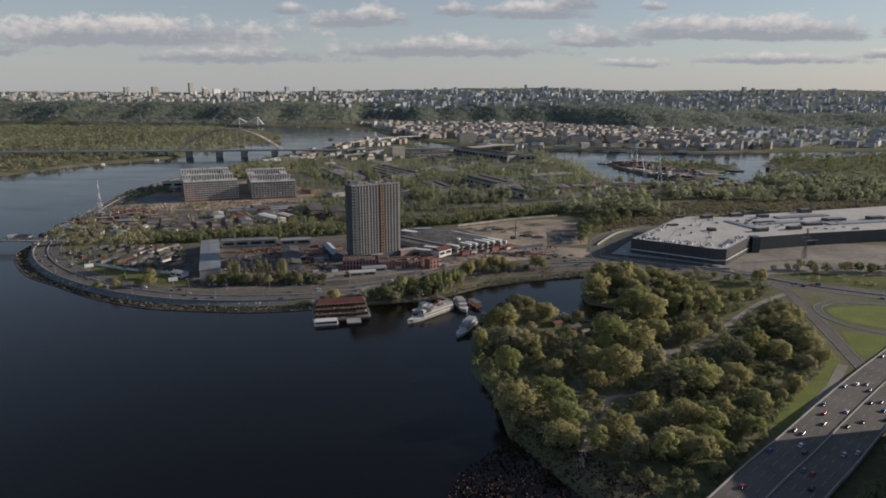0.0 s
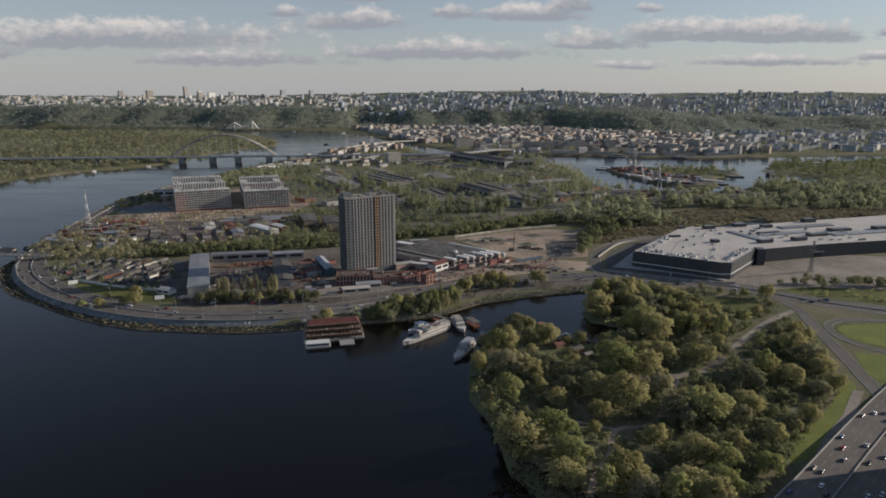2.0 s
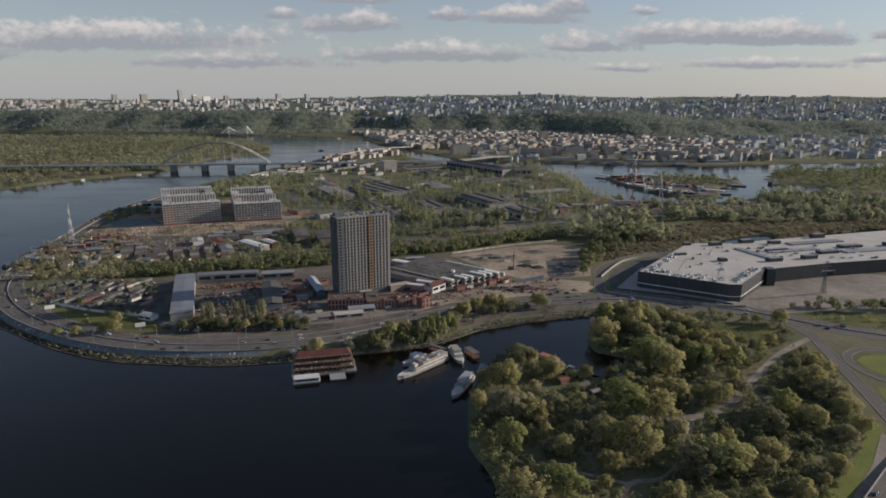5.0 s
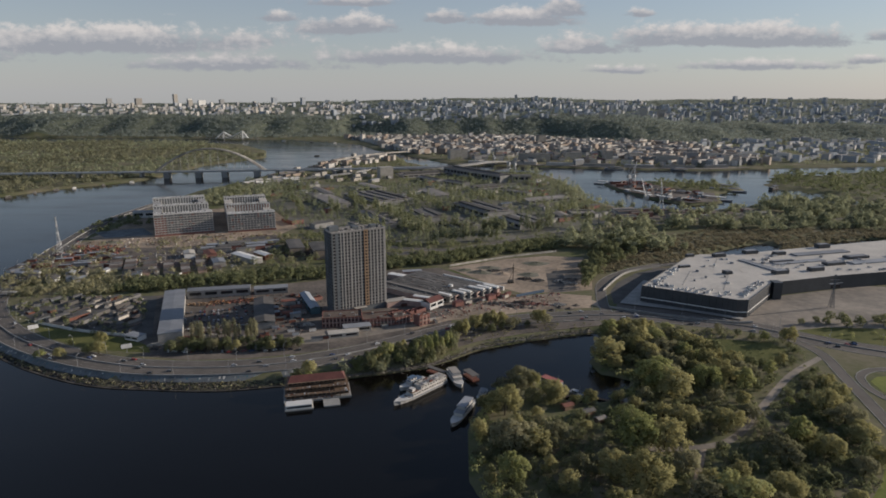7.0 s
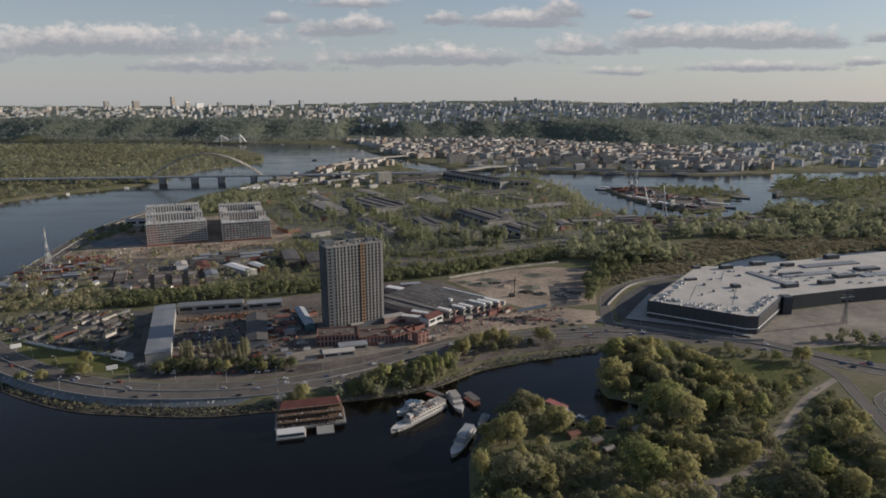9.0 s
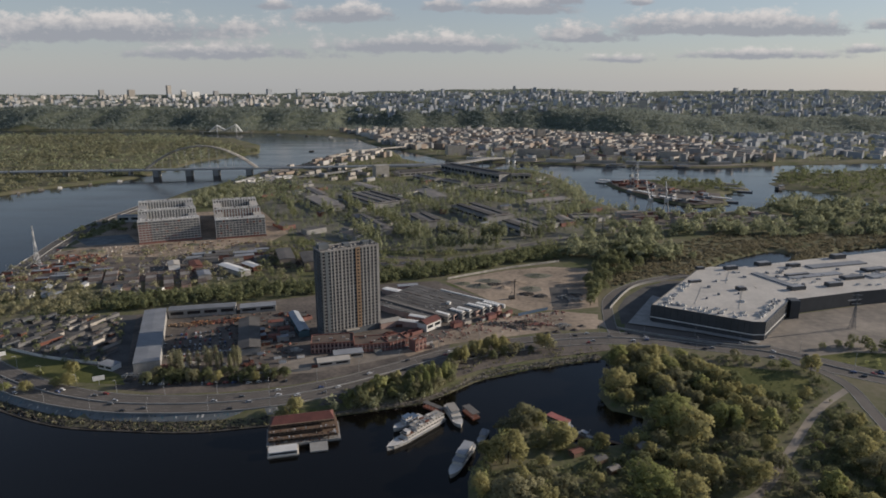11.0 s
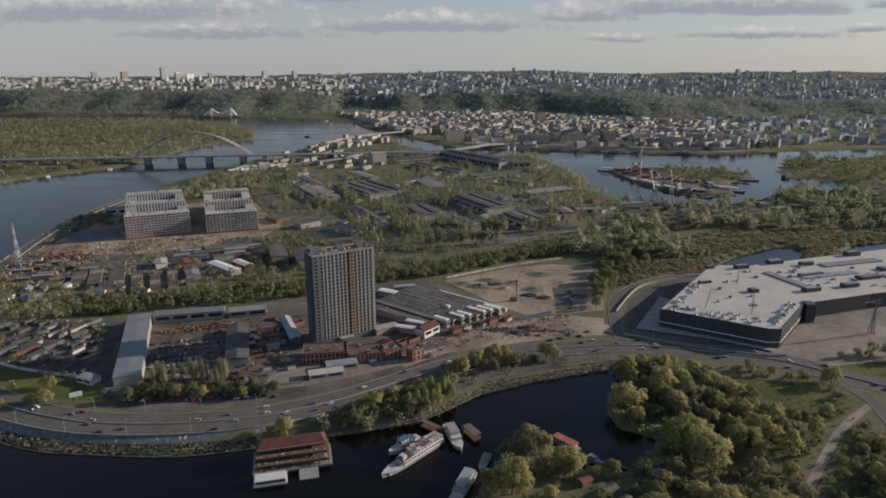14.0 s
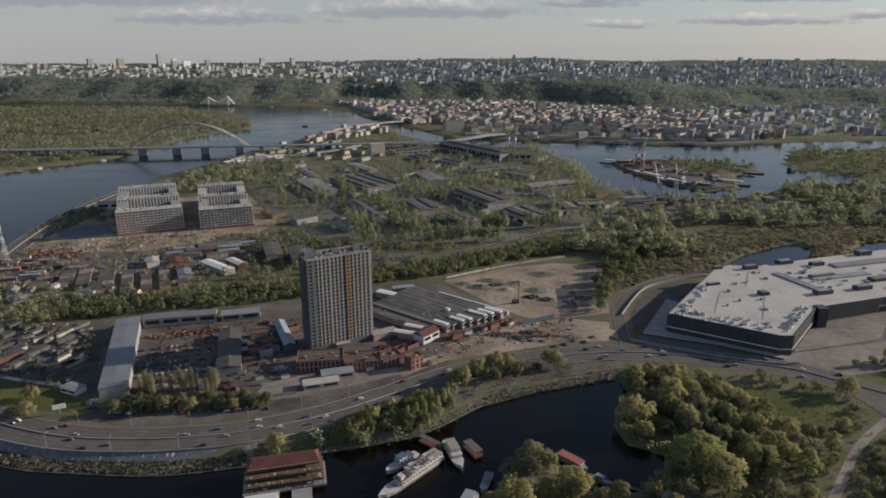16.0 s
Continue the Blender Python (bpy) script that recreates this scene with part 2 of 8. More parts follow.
M = {
    "water": water_material(),
    "ground": material("mixed_ground", (0.19, 0.165, 0.115), (0.085, 0.10, 0.04), 0.95, scale=0.02, fine=0.22, bump=0.2, spec=0.1),
    "grass": material("meadow_grass", (0.15, 0.145, 0.055), (0.07, 0.083, 0.028), 0.95, scale=0.03, fine=0.4, spec=0.1),
    "lawn": material("fresh_lawn", (0.20, 0.215, 0.06), (0.115, 0.14, 0.042), 0.95, scale=0.05, fine=0.5, spec=0.1),
    "asphalt": material("worn_asphalt", (0.14, 0.125, 0.11), (0.088, 0.08, 0.071), 0.9, scale=0.06, fine=0.9),
    "yard": material("dusty_yard", (0.18, 0.152, 0.127), (0.062, 0.055, 0.05), 0.95, scale=0.035, fine=0.3),
    "works_ground": material("cracked_works_ground", (0.20, 0.185, 0.16), (0.10, 0.105, 0.06), 0.95, scale=0.03, fine=0.25),
    "lot": material("pale_paving", (0.31, 0.268, 0.218), (0.14, 0.125, 0.108), 0.9, scale=0.018, fine=0.16),
    "sand": material("building_sand", (0.42, 0.33, 0.245), (0.15, 0.12, 0.088), 0.95, scale=0.022, fine=0.2, bump=0.5),
    "concrete": material("grey_concrete", (0.36, 0.35, 0.33), (0.24, 0.235, 0.22), 0.85, scale=0.15, fine=1.5, bump=0.03),
    "pale": material("pale_plaster", (0.50, 0.46, 0.405), (0.36, 0.335, 0.295), 0.85, scale=0.1, fine=1.0, vary=0.25, island=0.3),
    "farwall": material("grey_render", (0.33, 0.328, 0.325), (0.23, 0.23, 0.232), 0.9, scale=0.05, fine=0.5, island=0.15),
    "white": material("white_paint", (0.74, 0.73, 0.70), (0.60, 0.59, 0.56), 0.6, scale=0.1, fine=1.0, vary=0.1),
    "shipwhite": material("weathered_ship_paint", (0.56, 0.545, 0.52), (0.40, 0.385, 0.36), 0.6, scale=0.25, fine=1.2, vary=0.1),
    "roofgrey": material("bitumen_roof", (0.14, 0.132, 0.123), (0.07, 0.067, 0.063), 0.9, scale=0.07, fine=0.7, vary=0.25),
    "roofworn": material("worn_felt_roof", (0.27, 0.247, 0.222), (0.165, 0.152, 0.14), 0.9, scale=0.06, fine=0.6, vary=0.2),
    "metalroof": material("zinc_roof", (0.27, 0.28, 0.295), (0.19, 0.20, 0.215), 0.6, 0.0, scale=0.08, fine=0.6, vary=0.25),
    "redroof": material("red_sheet_roof", (0.15, 0.06, 0.048), (0.10, 0.042, 0.036), 0.6, scale=0.2, fine=1.2),
    "roofbrown": material("brown_felt_roof", (0.15, 0.115, 0.095), (0.085, 0.068, 0.058), 0.9, scale=0.1, fine=0.8),
    "pinkwall": material("faded_pink_render", (0.46, 0.335, 0.285), (0.32, 0.225, 0.19), 0.9, scale=0.15, fine=1.0),
    "brick": material("red_brick", (0.27, 0.13, 0.108), (0.18, 0.095, 0.08), 0.9, scale=0.2, fine=1.4, vary=0.15),
    "mallroof": material("white_membrane", (0.55, 0.51, 0.45), (0.40, 0.375, 0.335), 0.7, scale=0.04, fine=0.4),
    "mallwall": material("dark_cladding", (0.075, 0.08, 0.086), (0.055, 0.058, 0.063), 0.5, scale=0.1, fine=1.0),
    "dark": material("dark_opening", (0.02, 0.021, 0.023), (0.012, 0.012, 0.014), 0.4),
    "steel": material("painted_steel", (0.42, 0.43, 0.43), (0.32, 0.325, 0.33), 0.5, 0.3, scale=0.1),
    "fadedred": material("faded_red_sheet", (0.40, 0.145, 0.125), (0.28, 0.105, 0.095), 0.7, scale=0.3, fine=1.2),
    "rust": material("rust_red_paint", (0.21, 0.085, 0.06), (0.13, 0.06, 0.045), 0.8, scale=0.3, fine=1.2, vary=0.3, island=0.3),
    "orange": material("orange_net", (0.36, 0.18, 0.085), (0.22, 0.12, 0.07), 0.8, scale=0.3),
    "teal": material("blue_green_wall", (0.10, 0.17, 0.19), (0.07, 0.12, 0.14), 0.8, scale=0.15),
    "blue": material("blue_sheet", (0.10, 0.15, 0.22), (0.07, 0.11, 0.17), 0.6, scale=0.2),
    "towerwall": material("tower_panels", (0.36, 0.345, 0.325), (0.26, 0.25, 0.235), 0.85, scale=0.05, fine=0.7),
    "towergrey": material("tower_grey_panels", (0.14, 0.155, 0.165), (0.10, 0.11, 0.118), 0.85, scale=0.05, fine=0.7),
    "towermid": material("tower_mid_panels", (0.19, 0.188, 0.186), (0.135, 0.134, 0.132), 0.85, scale=0.05, fine=0.7),
    "tan": material("tan_panels", (0.30, 0.20, 0.125), (0.21, 0.145, 0.095), 0.85, scale=0.1, fine=0.8),
    "glass": material("window_glass", (0.03, 0.034, 0.04), (0.02, 0.022, 0.027), 0.15, spec=0.6),
    "wood": material("weathered_wood", (0.22, 0.15, 0.10), (0.13, 0.09, 0.065), 0.85, scale=0.2, fine=1.5),
    # farblue and fardark: haze over the far city put into wall and roof colours
    "farblue": material("grey_blue_haze_render", (0.40, 0.425, 0.455), (0.30, 0.322, 0.35), 0.9, scale=0.05, fine=0.5, island=0.15),
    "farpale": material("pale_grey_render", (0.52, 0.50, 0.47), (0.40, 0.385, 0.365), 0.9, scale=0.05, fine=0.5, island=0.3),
    "fardark": material("hazed_grey_roofs", (0.29, 0.305, 0.325), (0.215, 0.228, 0.246), 0.9, scale=0.05, fine=0.5, island=0.15),
    "farbrown": material("brown_render", (0.37, 0.30, 0.24), (0.26, 0.21, 0.17), 0.9, scale=0.05, fine=0.5, island=0.35),
    "quaywall": material("stained_quay_wall", (0.19, 0.208, 0.215), (0.095, 0.103, 0.103), 0.9, scale=0.08, fine=0.8),
    "bark": material("bark", (0.09, 0.07, 0.05), (0.05, 0.04, 0.03), 0.95, scale=1.0, fine=5.0),
    "leaf": leaf_material("spring_leaves", (0.252, 0.278, 0.112), (0.448, 0.446, 0.207)),
    "leaf_warm": leaf_material("bronze_spring_leaves", (0.29, 0.275, 0.125), (0.475, 0.439, 0.22)),
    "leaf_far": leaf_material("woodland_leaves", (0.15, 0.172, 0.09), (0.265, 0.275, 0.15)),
    # olive greens lifted and slightly blued, partly standing in for mid-distance haze
    "leaf_olive": leaf_material("olive_woodland_leaves", (0.225, 0.246, 0.15), (0.39, 0.398, 0.255)),
    # hill leaves kept pale and bluish: distance haze put into their colour
    "leaf_hill": leaf_material("hazed_hill_woods", (0.205, 0.24, 0.215), (0.31, 0.335, 0.29)),
    "leaf_grey": leaf_material("bare_budding_trees", (0.22, 0.22, 0.13), (0.37, 0.35, 0.215)),
    "leaf_bare": leaf_material("flooded_bare_woods", (0.15, 0.16, 0.10), (0.27, 0.265, 0.17)),
    "marsh": leaf_material("dry_marsh_grass", (0.20, 0.18, 0.12), (0.27, 0.24, 0.165)),
    "reed": material("brown_reeds", (0.075, 0.042, 0.032), (0.035, 0.024, 0.018), 0.95, scale=0.05, fine=0.6, island=0.5),
    "hill": material("wooded_hill_ground", (0.15, 0.16, 0.115), (0.09, 0.105, 0.075), 0.95, scale=0.02, fine=0.3, spec=0.1),
    "rubble": material("broken_stone", (0.085, 0.074, 0.063), (0.035, 0.033, 0.029), 0.95, scale=0.1, fine=0.8, island=0.5),
    "stone": material("embankment_stone", (0.27, 0.24, 0.205), (0.13, 0.12, 0.10), 0.9, scale=0.09, fine=0.7, bump=0.1),
    "paintline": material("road_paint", (0.30, 0.275, 0.245), (0.22, 0.20, 0.18), 0.8, scale=0.5),
    "black": material("black_rubber", (0.02, 0.02, 0.02), (0.015, 0.015, 0.015), 0.8),
}

# ---- mesh helpers ----


def mesh_of(name, bm, mats):
    me = bpy.data.meshes.new(name)
    bm.to_mesh(me)
    bm.free()
    for m in mats if isinstance(mats, (list, tuple)) else [mats]:
        me.materials.append(m)
    return me


def part(name, bm, mat, parent=None, label=""):
    ob = new(name, mesh_of(name, bm, mat) if isinstance(bm, bmesh.types.BMesh) else bm)
    if parent:
        ob.parent = parent
    return tagged(ob, label)


def box(bm, x0, y0, z0, x1, y1, z1, mi=0, top=1.0):
    """A box, its top narrowed by top."""
    cx, cy = (x0 + x1) / 2, (y0 + y1) / 2
    vs = [bm.verts.new((x, y, z0)) for x, y in ((x0, y0), (x1, y0), (x1, y1), (x0, y1))]
    vs += [bm.verts.new((cx + (x - cx) * top, cy + (y - cy) * top, z1)) for x, y in ((x0, y0), (x1, y0), (x1, y1), (x0, y1))]
    for f in ((3, 2, 1, 0), (4, 5, 6, 7), (0, 1, 5, 4), (1, 2, 6, 5), (2, 3, 7, 6), (3, 0, 4, 7)):
        bm.faces.new([vs[i] for i in f]).material_index = mi
    return vs


def boxes(rows, mi=0):
    bm = bmesh.new()
    for r in rows:
        box(bm, *r, mi)
    return bm


def prism(bm, pts, z0, z1, mi=0, cap=True):
    """Upright prism over an outline given counter-clockwise."""
    lo = [bm.verts.new((x, y, z0)) for x, y in pts]
    hi = [bm.verts.new((x, y, z1)) for x, y in pts]
    n = len(pts)
    for i in range(n):
        bm.faces.new((lo[i], lo[(i + 1) % n], hi[(i + 1) % n], hi[i])).material_index = mi
    if cap:
        bm.faces.new(hi).material_index = mi
        bm.faces.new(lo[::-1]).material_index = mi


def gable(bm, x0, y0, x1, y1, z0, z1, over=0.4, thick=0.25, mi=0):
    """A gabled roof, its ridge along y."""
    cx = (x0 + x1) / 2
    a = [(x0 - over, z0), (cx, z1), (x1 + over, z0), (x1 + over, z0 - thick), (cx, z1 - thick), (x0 - over, z0 - thick)]
    f = [bm.verts.new((x, y0 - over, z)) for x, z in a]
    g = [bm.verts.new((x, y1 + over, z)) for x, z in a]
    for i in range(6):
        bm.faces.new((f[i], g[i], g[(i + 1) % 6], f[(i + 1) % 6])).material_index = mi
    for q in ((0, 1, 4, 5), (1, 2, 3, 4)):
        bm.faces.new([f[i] for i in q]).material_index = mi
        bm.faces.new([g[i] for i in q[::-1]]).material_index = mi


def beam(bm, a, b, r, sides=6, r2=None, mi=0):
    """A round bar from a to b."""
    a, b = Vector(a), Vector(b)
    q = (b - a).to_track_quat("Z", "Y")
    r2 = r if r2 is None else r2
    ring = [[bm.verts.new(p + q @ Vector((math.cos(k) * s, math.sin(k) * s, 0))) for k in [i * math.tau / sides for i in range(sides)]] for p, s in ((a, r), (b, r2))]
    for i in range(sides):
        bm.faces.new((ring[0][i], ring[0][(i + 1) % sides], ring[1][(i + 1) % sides], ring[1][i])).material_index = mi
    bm.faces.new(ring[0][::-1]).material_index = mi
    bm.faces.new(ring[1]).material_index = mi


def smooth_line(pts, step=6.0):
    """Points along a rounded line through pts."""
    p = [Vector((*q, 0)).to_2d() if len(q) == 2 else Vector(q) for q in pts]
    out = []
    for i in range(len(p) - 1):
        a, b, c, d = p[max(i - 1, 0)], p[i], p[i + 1], p[min(i + 2, len(p) - 1)]
        n = max(1, int((c - b).length / step))
        for k in range(n):
            t = k / n
            out.append(0.5 * ((2 * b) + (c - a) * t + (2 * a - 5 * b + 4 * c - d) * t * t + (3 * b - a - 3 * c + d) * t ** 3))
    out.append(p[-1])
    return out


def side_step(line, d):
    """The line moved d metres to its right."""
    out = []
    for i, p in enumerate(line):
        t = (line[min(i + 1, len(line) - 1)] - line[max(i - 1, 0)])
        t = Vector((t.x, t.y)).normalized()
        q = p.copy()
        q.x, q.y = p.x + t.y * d, p.y - t.x * d
        out.append(q)
    return out


def ribbon(bm, line, d0, d1, z0, z1, mi=0, gap=0, on=1):
    """A solid strip along a line from d0 to d1 metres to its right. gap: leaves out gap steps after every on steps."""
    a, b = side_step(line, d0), side_step(line, d1)
    za = [(p.z if len(p) > 2 else 0) for p in line]
    for i in range(len(line) - 1):
        if gap and i % (on + gap) >= on:
            continue
        lo = [(a[i], za[i]), (a[i + 1], za[i + 1]), (b[i + 1], za[i + 1]), (b[i], za[i])]
        v = [bm.verts.new((p.x, p.y, z + z0)) for p, z in lo] + [bm.verts.new((p.x, p.y, z + z1)) for p, z in lo]
        for f in ((0, 1, 2, 3), (7, 6, 5, 4), (0, 4, 5, 1), (1, 5, 6, 2), (2, 6, 7, 3), (3, 7, 4, 0)):
            bm.faces.new([v[k] for k in f]).material_index = mi


def thing(name, label, category, m=None, group="", kind=""):
    ob = tagged(new(name), label, category, group, kind)
    if m is not None:
        ob.matrix_world = m
    return ob


def leaf_mesh(name, verts, mat, normals=None):
    """A mesh of loose three-cornered leaf clumps out of an array of n x 3 x 3; normals: a softer shading direction for each."""
    n = len(verts)
    me = bpy.data.meshes.new(name)
    me.vertices.add(n * 3)
    me.vertices.foreach_set("co", np.asarray(verts, np.float32).ravel())
    me.loops.add(n * 3)
    me.loops.foreach_set("vertex_index", np.arange(n * 3, dtype=np.int32))
    me.polygons.add(n)
    me.polygons.foreach_set("loop_start", np.arange(0, n * 3, 3, dtype=np.int32))
    me.materials.append(mat)
    me.update(calc_edges=True)
    me.validate()
    if normals is not None:
        k = np.asarray(normals, float)
        me.normals_split_custom_set_from_vertices(np.repeat(k / np.linalg.norm(k, axis=1, keepdims=True), 3, 0).astype(np.float32))
    return me


rng = np.random.default_rng(7)



def tufts(centres, normals, size):
    """Leaf clumps at centres, facing more or less along normals."""
    n = len(centres)
    nn = normals + rng.normal(0, 0.46, (n, 3))
    nn /= np.linalg.norm(nn, axis=1, keepdims=True)
    side = np.cross(nn, rng.normal(0, 1, (n, 3)))
    side /= np.linalg.norm(side, axis=1, keepdims=True)
    up = np.cross(nn, side)
    s = (size * rng.uniform(0.6, 1.3, n))[:, None]
    corner = lambda a: centres + (side * math.cos(a) + up * math.sin(a)) * s * rng.uniform(0.75, 1.25, (n, 1))
    return np.stack([corner(0), corner(2.1), corner(4.2)], 1)


def blocks_mesh(name, rows, mats):
    """Many plain far buildings in one mesh: rows of x, y, z, length, width, height, turn, wall material; the last material is the roof's."""
    r = np.asarray(rows, float)
    n = len(r)
    c = np.array([(-.5, -.5), (.5, -.5), (.5, .5), (-.5, .5)])
    a = np.radians(r[:, 6])[:, None]
    lx, ly = c[None, :, 0] * r[:, 3:4], c[None, :, 1] * r[:, 4:5]
    x, y = r[:, 0:1] + lx * np.cos(a) - ly * np.sin(a), r[:, 1:2] + lx * np.sin(a) + ly * np.cos(a)
    lo = np.stack([x, y, np.repeat(r[:, 2:3] - 8, 4, 1)], -1)
    hi = np.stack([x, y, np.repeat(r[:, 2:3] + r[:, 5:6], 4, 1)], -1)
    v = np.concatenate([lo, hi], 1)
    f = np.array([(0, 1, 5, 4), (1, 2, 6, 5), (2, 3, 7, 6), (3, 0, 4, 7), (4, 5, 6, 7)])
    faces = (f[None] + 8 * np.arange(n)[:, None, None]).reshape(-1)
    me = bpy.data.meshes.new(name)
    me.vertices.add(n * 8)
    me.vertices.foreach_set("co", v.astype(np.float32).ravel())
    me.loops.add(n * 20)
    me.loops.foreach_set("vertex_index", faces.astype(np.int32))
    me.polygons.add(n * 5)
    me.polygons.foreach_set("loop_start", np.arange(0, n * 20, 4, dtype=np.int32))
    mi = np.repeat(r[:, 7:8], 5, 1)
    mi[:, 4] = len(mats) - 1
    me.polygons.foreach_set("use_smooth", np.zeros(n * 5, bool))
    me.polygons.foreach_set("material_index", mi.astype(np.int32).ravel())
    for m in mats:
        me.materials.append(m)
    me.update(calc_edges=True)
    return me

# ---- the ground: one sheet over land and river bed ----
GROUND = 4.0
LANDS = {
    "main": ((-472, 1596), (-532, 1425), (-539, 1290), (-564, 1164), (-566, 1081), (-556, 990), (-535, 892), (-503, 760), (-488, 684), (-476, 647),
             (-422, 583), (-369, 547), (-319, 515), (-260, 489), (-209, 482), (-161, 480), (-115, 488), (-84, 496), (-48, 506), (-12, 517),
             (8, 532), (34, 555), (77, 574), (141, 594), (143, 565), (120, 531), (123, 508), (144, 497), (136, 478), (122, 465), (106, 460), (94, 462), (84, 470), (77, 490), (66, 501), (56, 498), (42, 480), (26, 450), (18, 427), (16, 369), (28, 337),
             (34, 290), (46, 268), (58, 246), (74, 222), (100, 188), (140, 140), (230, 60), (500, -150), (1500, -900), (4950, -1600), (4950, 1250), (1200, 1230),
             (811, 1263), (772, 1312), (680, 1330), (577, 1240), (503, 1209), (387, 1209), (338, 1240), (302, 1337), (313, 1485), (294, 1672),
             (250, 1789), (162, 1789), (25, 1830), (-100, 2040), (-148, 2260), (-230, 2250), (-300, 2120), (-357, 1924), (-428, 1777), (-455, 1690)),
    "island": ((-856, 1462), (-834, 1490), (-794, 1534), (-732, 1608), (-711, 1690), (-697, 1963), (-577, 2189), (-650, 2456), (-830, 2740),
               (-1036, 2850), (-1428, 2890), (-1955, 2900), (-4950, 2850), (-4950, 700), (-1400, 1080), (-932, 1283), (-896, 1377)),
    "far": ((-4950, 3180), (-1955, 3170), (-1428, 3130), (-1036, 3090), (-885, 3055), (-731, 3075), (-500, 2910), (-337, 2761), (-250, 2502),
            (-120, 2290), (0, 2060), (51, 1965), (210, 1949), (420, 1895), (578, 1853), (768, 1834), (985, 1900), (1283, 1949), (4950, 2150),
            (4950, 5200), (-4950, 5200)),
    "dock": ((387, 1562), (471, 1608), (558, 1593), (684, 1556), (690, 1467), (605, 1411), (559, 1287), (486, 1263), (431, 1337), (394, 1472)),
    "spit": ((760, 1521), (912, 1766), (1001, 1720), (1179, 1797), (4950, 1950), (4950, 1200), (1200, 1225), (845, 1312), (835, 1412), (786, 1467)),
}
PONDS = (((338, 858), (393, 850), (452, 882), (482, 924), (466, 946), (420, 922), (380, 896)), ((515, 905), (566, 894), (640, 915), (690, 950), (640, 972), (567, 950)))


def signed(px_, py_, poly):
    """Distance to an outline, positive inside."""
    d = np.full(px_.shape, 1e9)
    inside = np.zeros(px_.shape, bool)
    n = len(poly)
    for i in range(n):
        (x0, y0), (x1, y1) = poly[i], poly[(i + 1) % n]
        ex, ey = x1 - x0, y1 - y0
        t = np.clip(((px_ - x0) * ex + (py_ - y0) * ey) / (ex * ex + ey * ey), 0, 1)
        d = np.minimum(d, np.hypot(px_ - x0 - t * ex, py_ - y0 - t * ey))
        if y0 != y1:
            inside ^= ((y0 > py_) != (y1 > py_)) & (px_ < ex * (py_ - y0) / (y1 - y0) + x0)
    return np.where(inside, d, -d)


def step_up(v, a, b):
    t = np.clip((v - a) / (b - a), 0, 1)
    return t * t * (3 - 2 * t)


def land_height(x, y):
    """Height of the ground and of the river bed, for arrays."""
    x, y = np.asarray(x, float), np.asarray(y, float)
    sd = np.full(x.shape, -1e9)
    for poly in LANDS.values():
        sd = np.maximum(sd, signed(x, y, poly))
    for poly in PONDS:
        sd = np.minimum(sd, -signed(x, y, poly))
    z = -3 + 7 * step_up(sd, -7, 9)
    # the strip of stone below the embankment road lies lower
    z = np.where((x < -104) & (y < 740) & (sd > 0) & (sd < 15), np.minimum(z, 0.3 + 0.05 * sd), z)
    # the wooded hills and the high ground of the city beyond the river
    foot = np.interp(x, (-2000, -900, -500, 300, 700, 1000, 1500, 3000), (3190, 3110, 3220, 3230, 2900, 2750, 2950, 3100))
    wave = 55 * np.sin(x * 0.0061 + 1) + 40 * np.sin(x * 0.0137 + y * 0.003) + 25 * np.sin(x * 0.031)
    rise = np.interp(x, (-2000, -500, 400, 900, 1300, 3000), (84, 78, 80, 74, 46, 40))
    hill = rise * step_up(y + wave, foot, foot + 380) + 6 * np.sin(x * 0.011) * np.sin(y * 0.009) * step_up(y, foot, foot + 300)
    top = np.interp(x, (-2500, -1900, 0, 1600, 2600), (40, 42, 82, 110, 125))
    hill = hill + top * np.clip((y - foot - 300) / (4900 - foot - 300), 0, 1.1)
    return z + np.where(sd > 0, hill, 0), sd


def axis(stops):
    out = [stops[0][0]]
    for (a, _), (b, s) in zip(stops, stops[1:]):
        n = max(1, round((b - a) / s))
        out += list(a + (b - a) * (np.arange(n) + 1) / n)
    return np.array(out)


gx = axis(((-4950, 0), (-2200, 110), (-900, 40), (-620, 14), (400, 7), (720, 10), (1600, 35), (4950, 110)))
gy = axis(((-1700, 0), (0, 100), (200, 20), (720, 7), (1000, 9), (2000, 14), (3000, 30), (4980, 40)))
GX, GY = np.meshgrid(gx, gy)
GZ = land_height(GX, GY)[0]
me = bpy.data.meshes.new("ground")
nx, ny = len(gx), len(gy)
idx = np.arange(nx * ny).reshape(ny, nx)
quads = np.stack([idx[:-1, :-1], idx[:-1, 1:], idx[1:, 1:], idx[1:, :-1]], -1).reshape(-1, 4)
me.vertices.add(nx * ny)
me.vertices.foreach_set("co", np.stack([GX, GY, GZ], -1).astype(np.float32).ravel())
me.loops.add(len(quads) * 4)
me.loops.foreach_set("vertex_index", quads.astype(np.int32).ravel())
me.polygons.add(len(quads))
me.polygons.foreach_set("loop_start", np.arange(0, len(quads) * 4, 4, dtype=np.int32))
cy_ = GY[:-1, :-1].ravel()
far_side = (cy_ > 1840) & (GZ[:-1, :-1].ravel() > 6)
me.polygons.foreach_set("material_index", np.where(far_side, 1, 0).astype(np.int32))
me.polygons.foreach_set("use_smooth", np.ones(len(quads), bool))
me.materials.append(M["ground"])
me.materials.append(M["hill"])
me.update(calc_edges=True)
tagged(new("ground", me), "grassy and dusty ground rising to wooded hills", "ground", kind="structure")

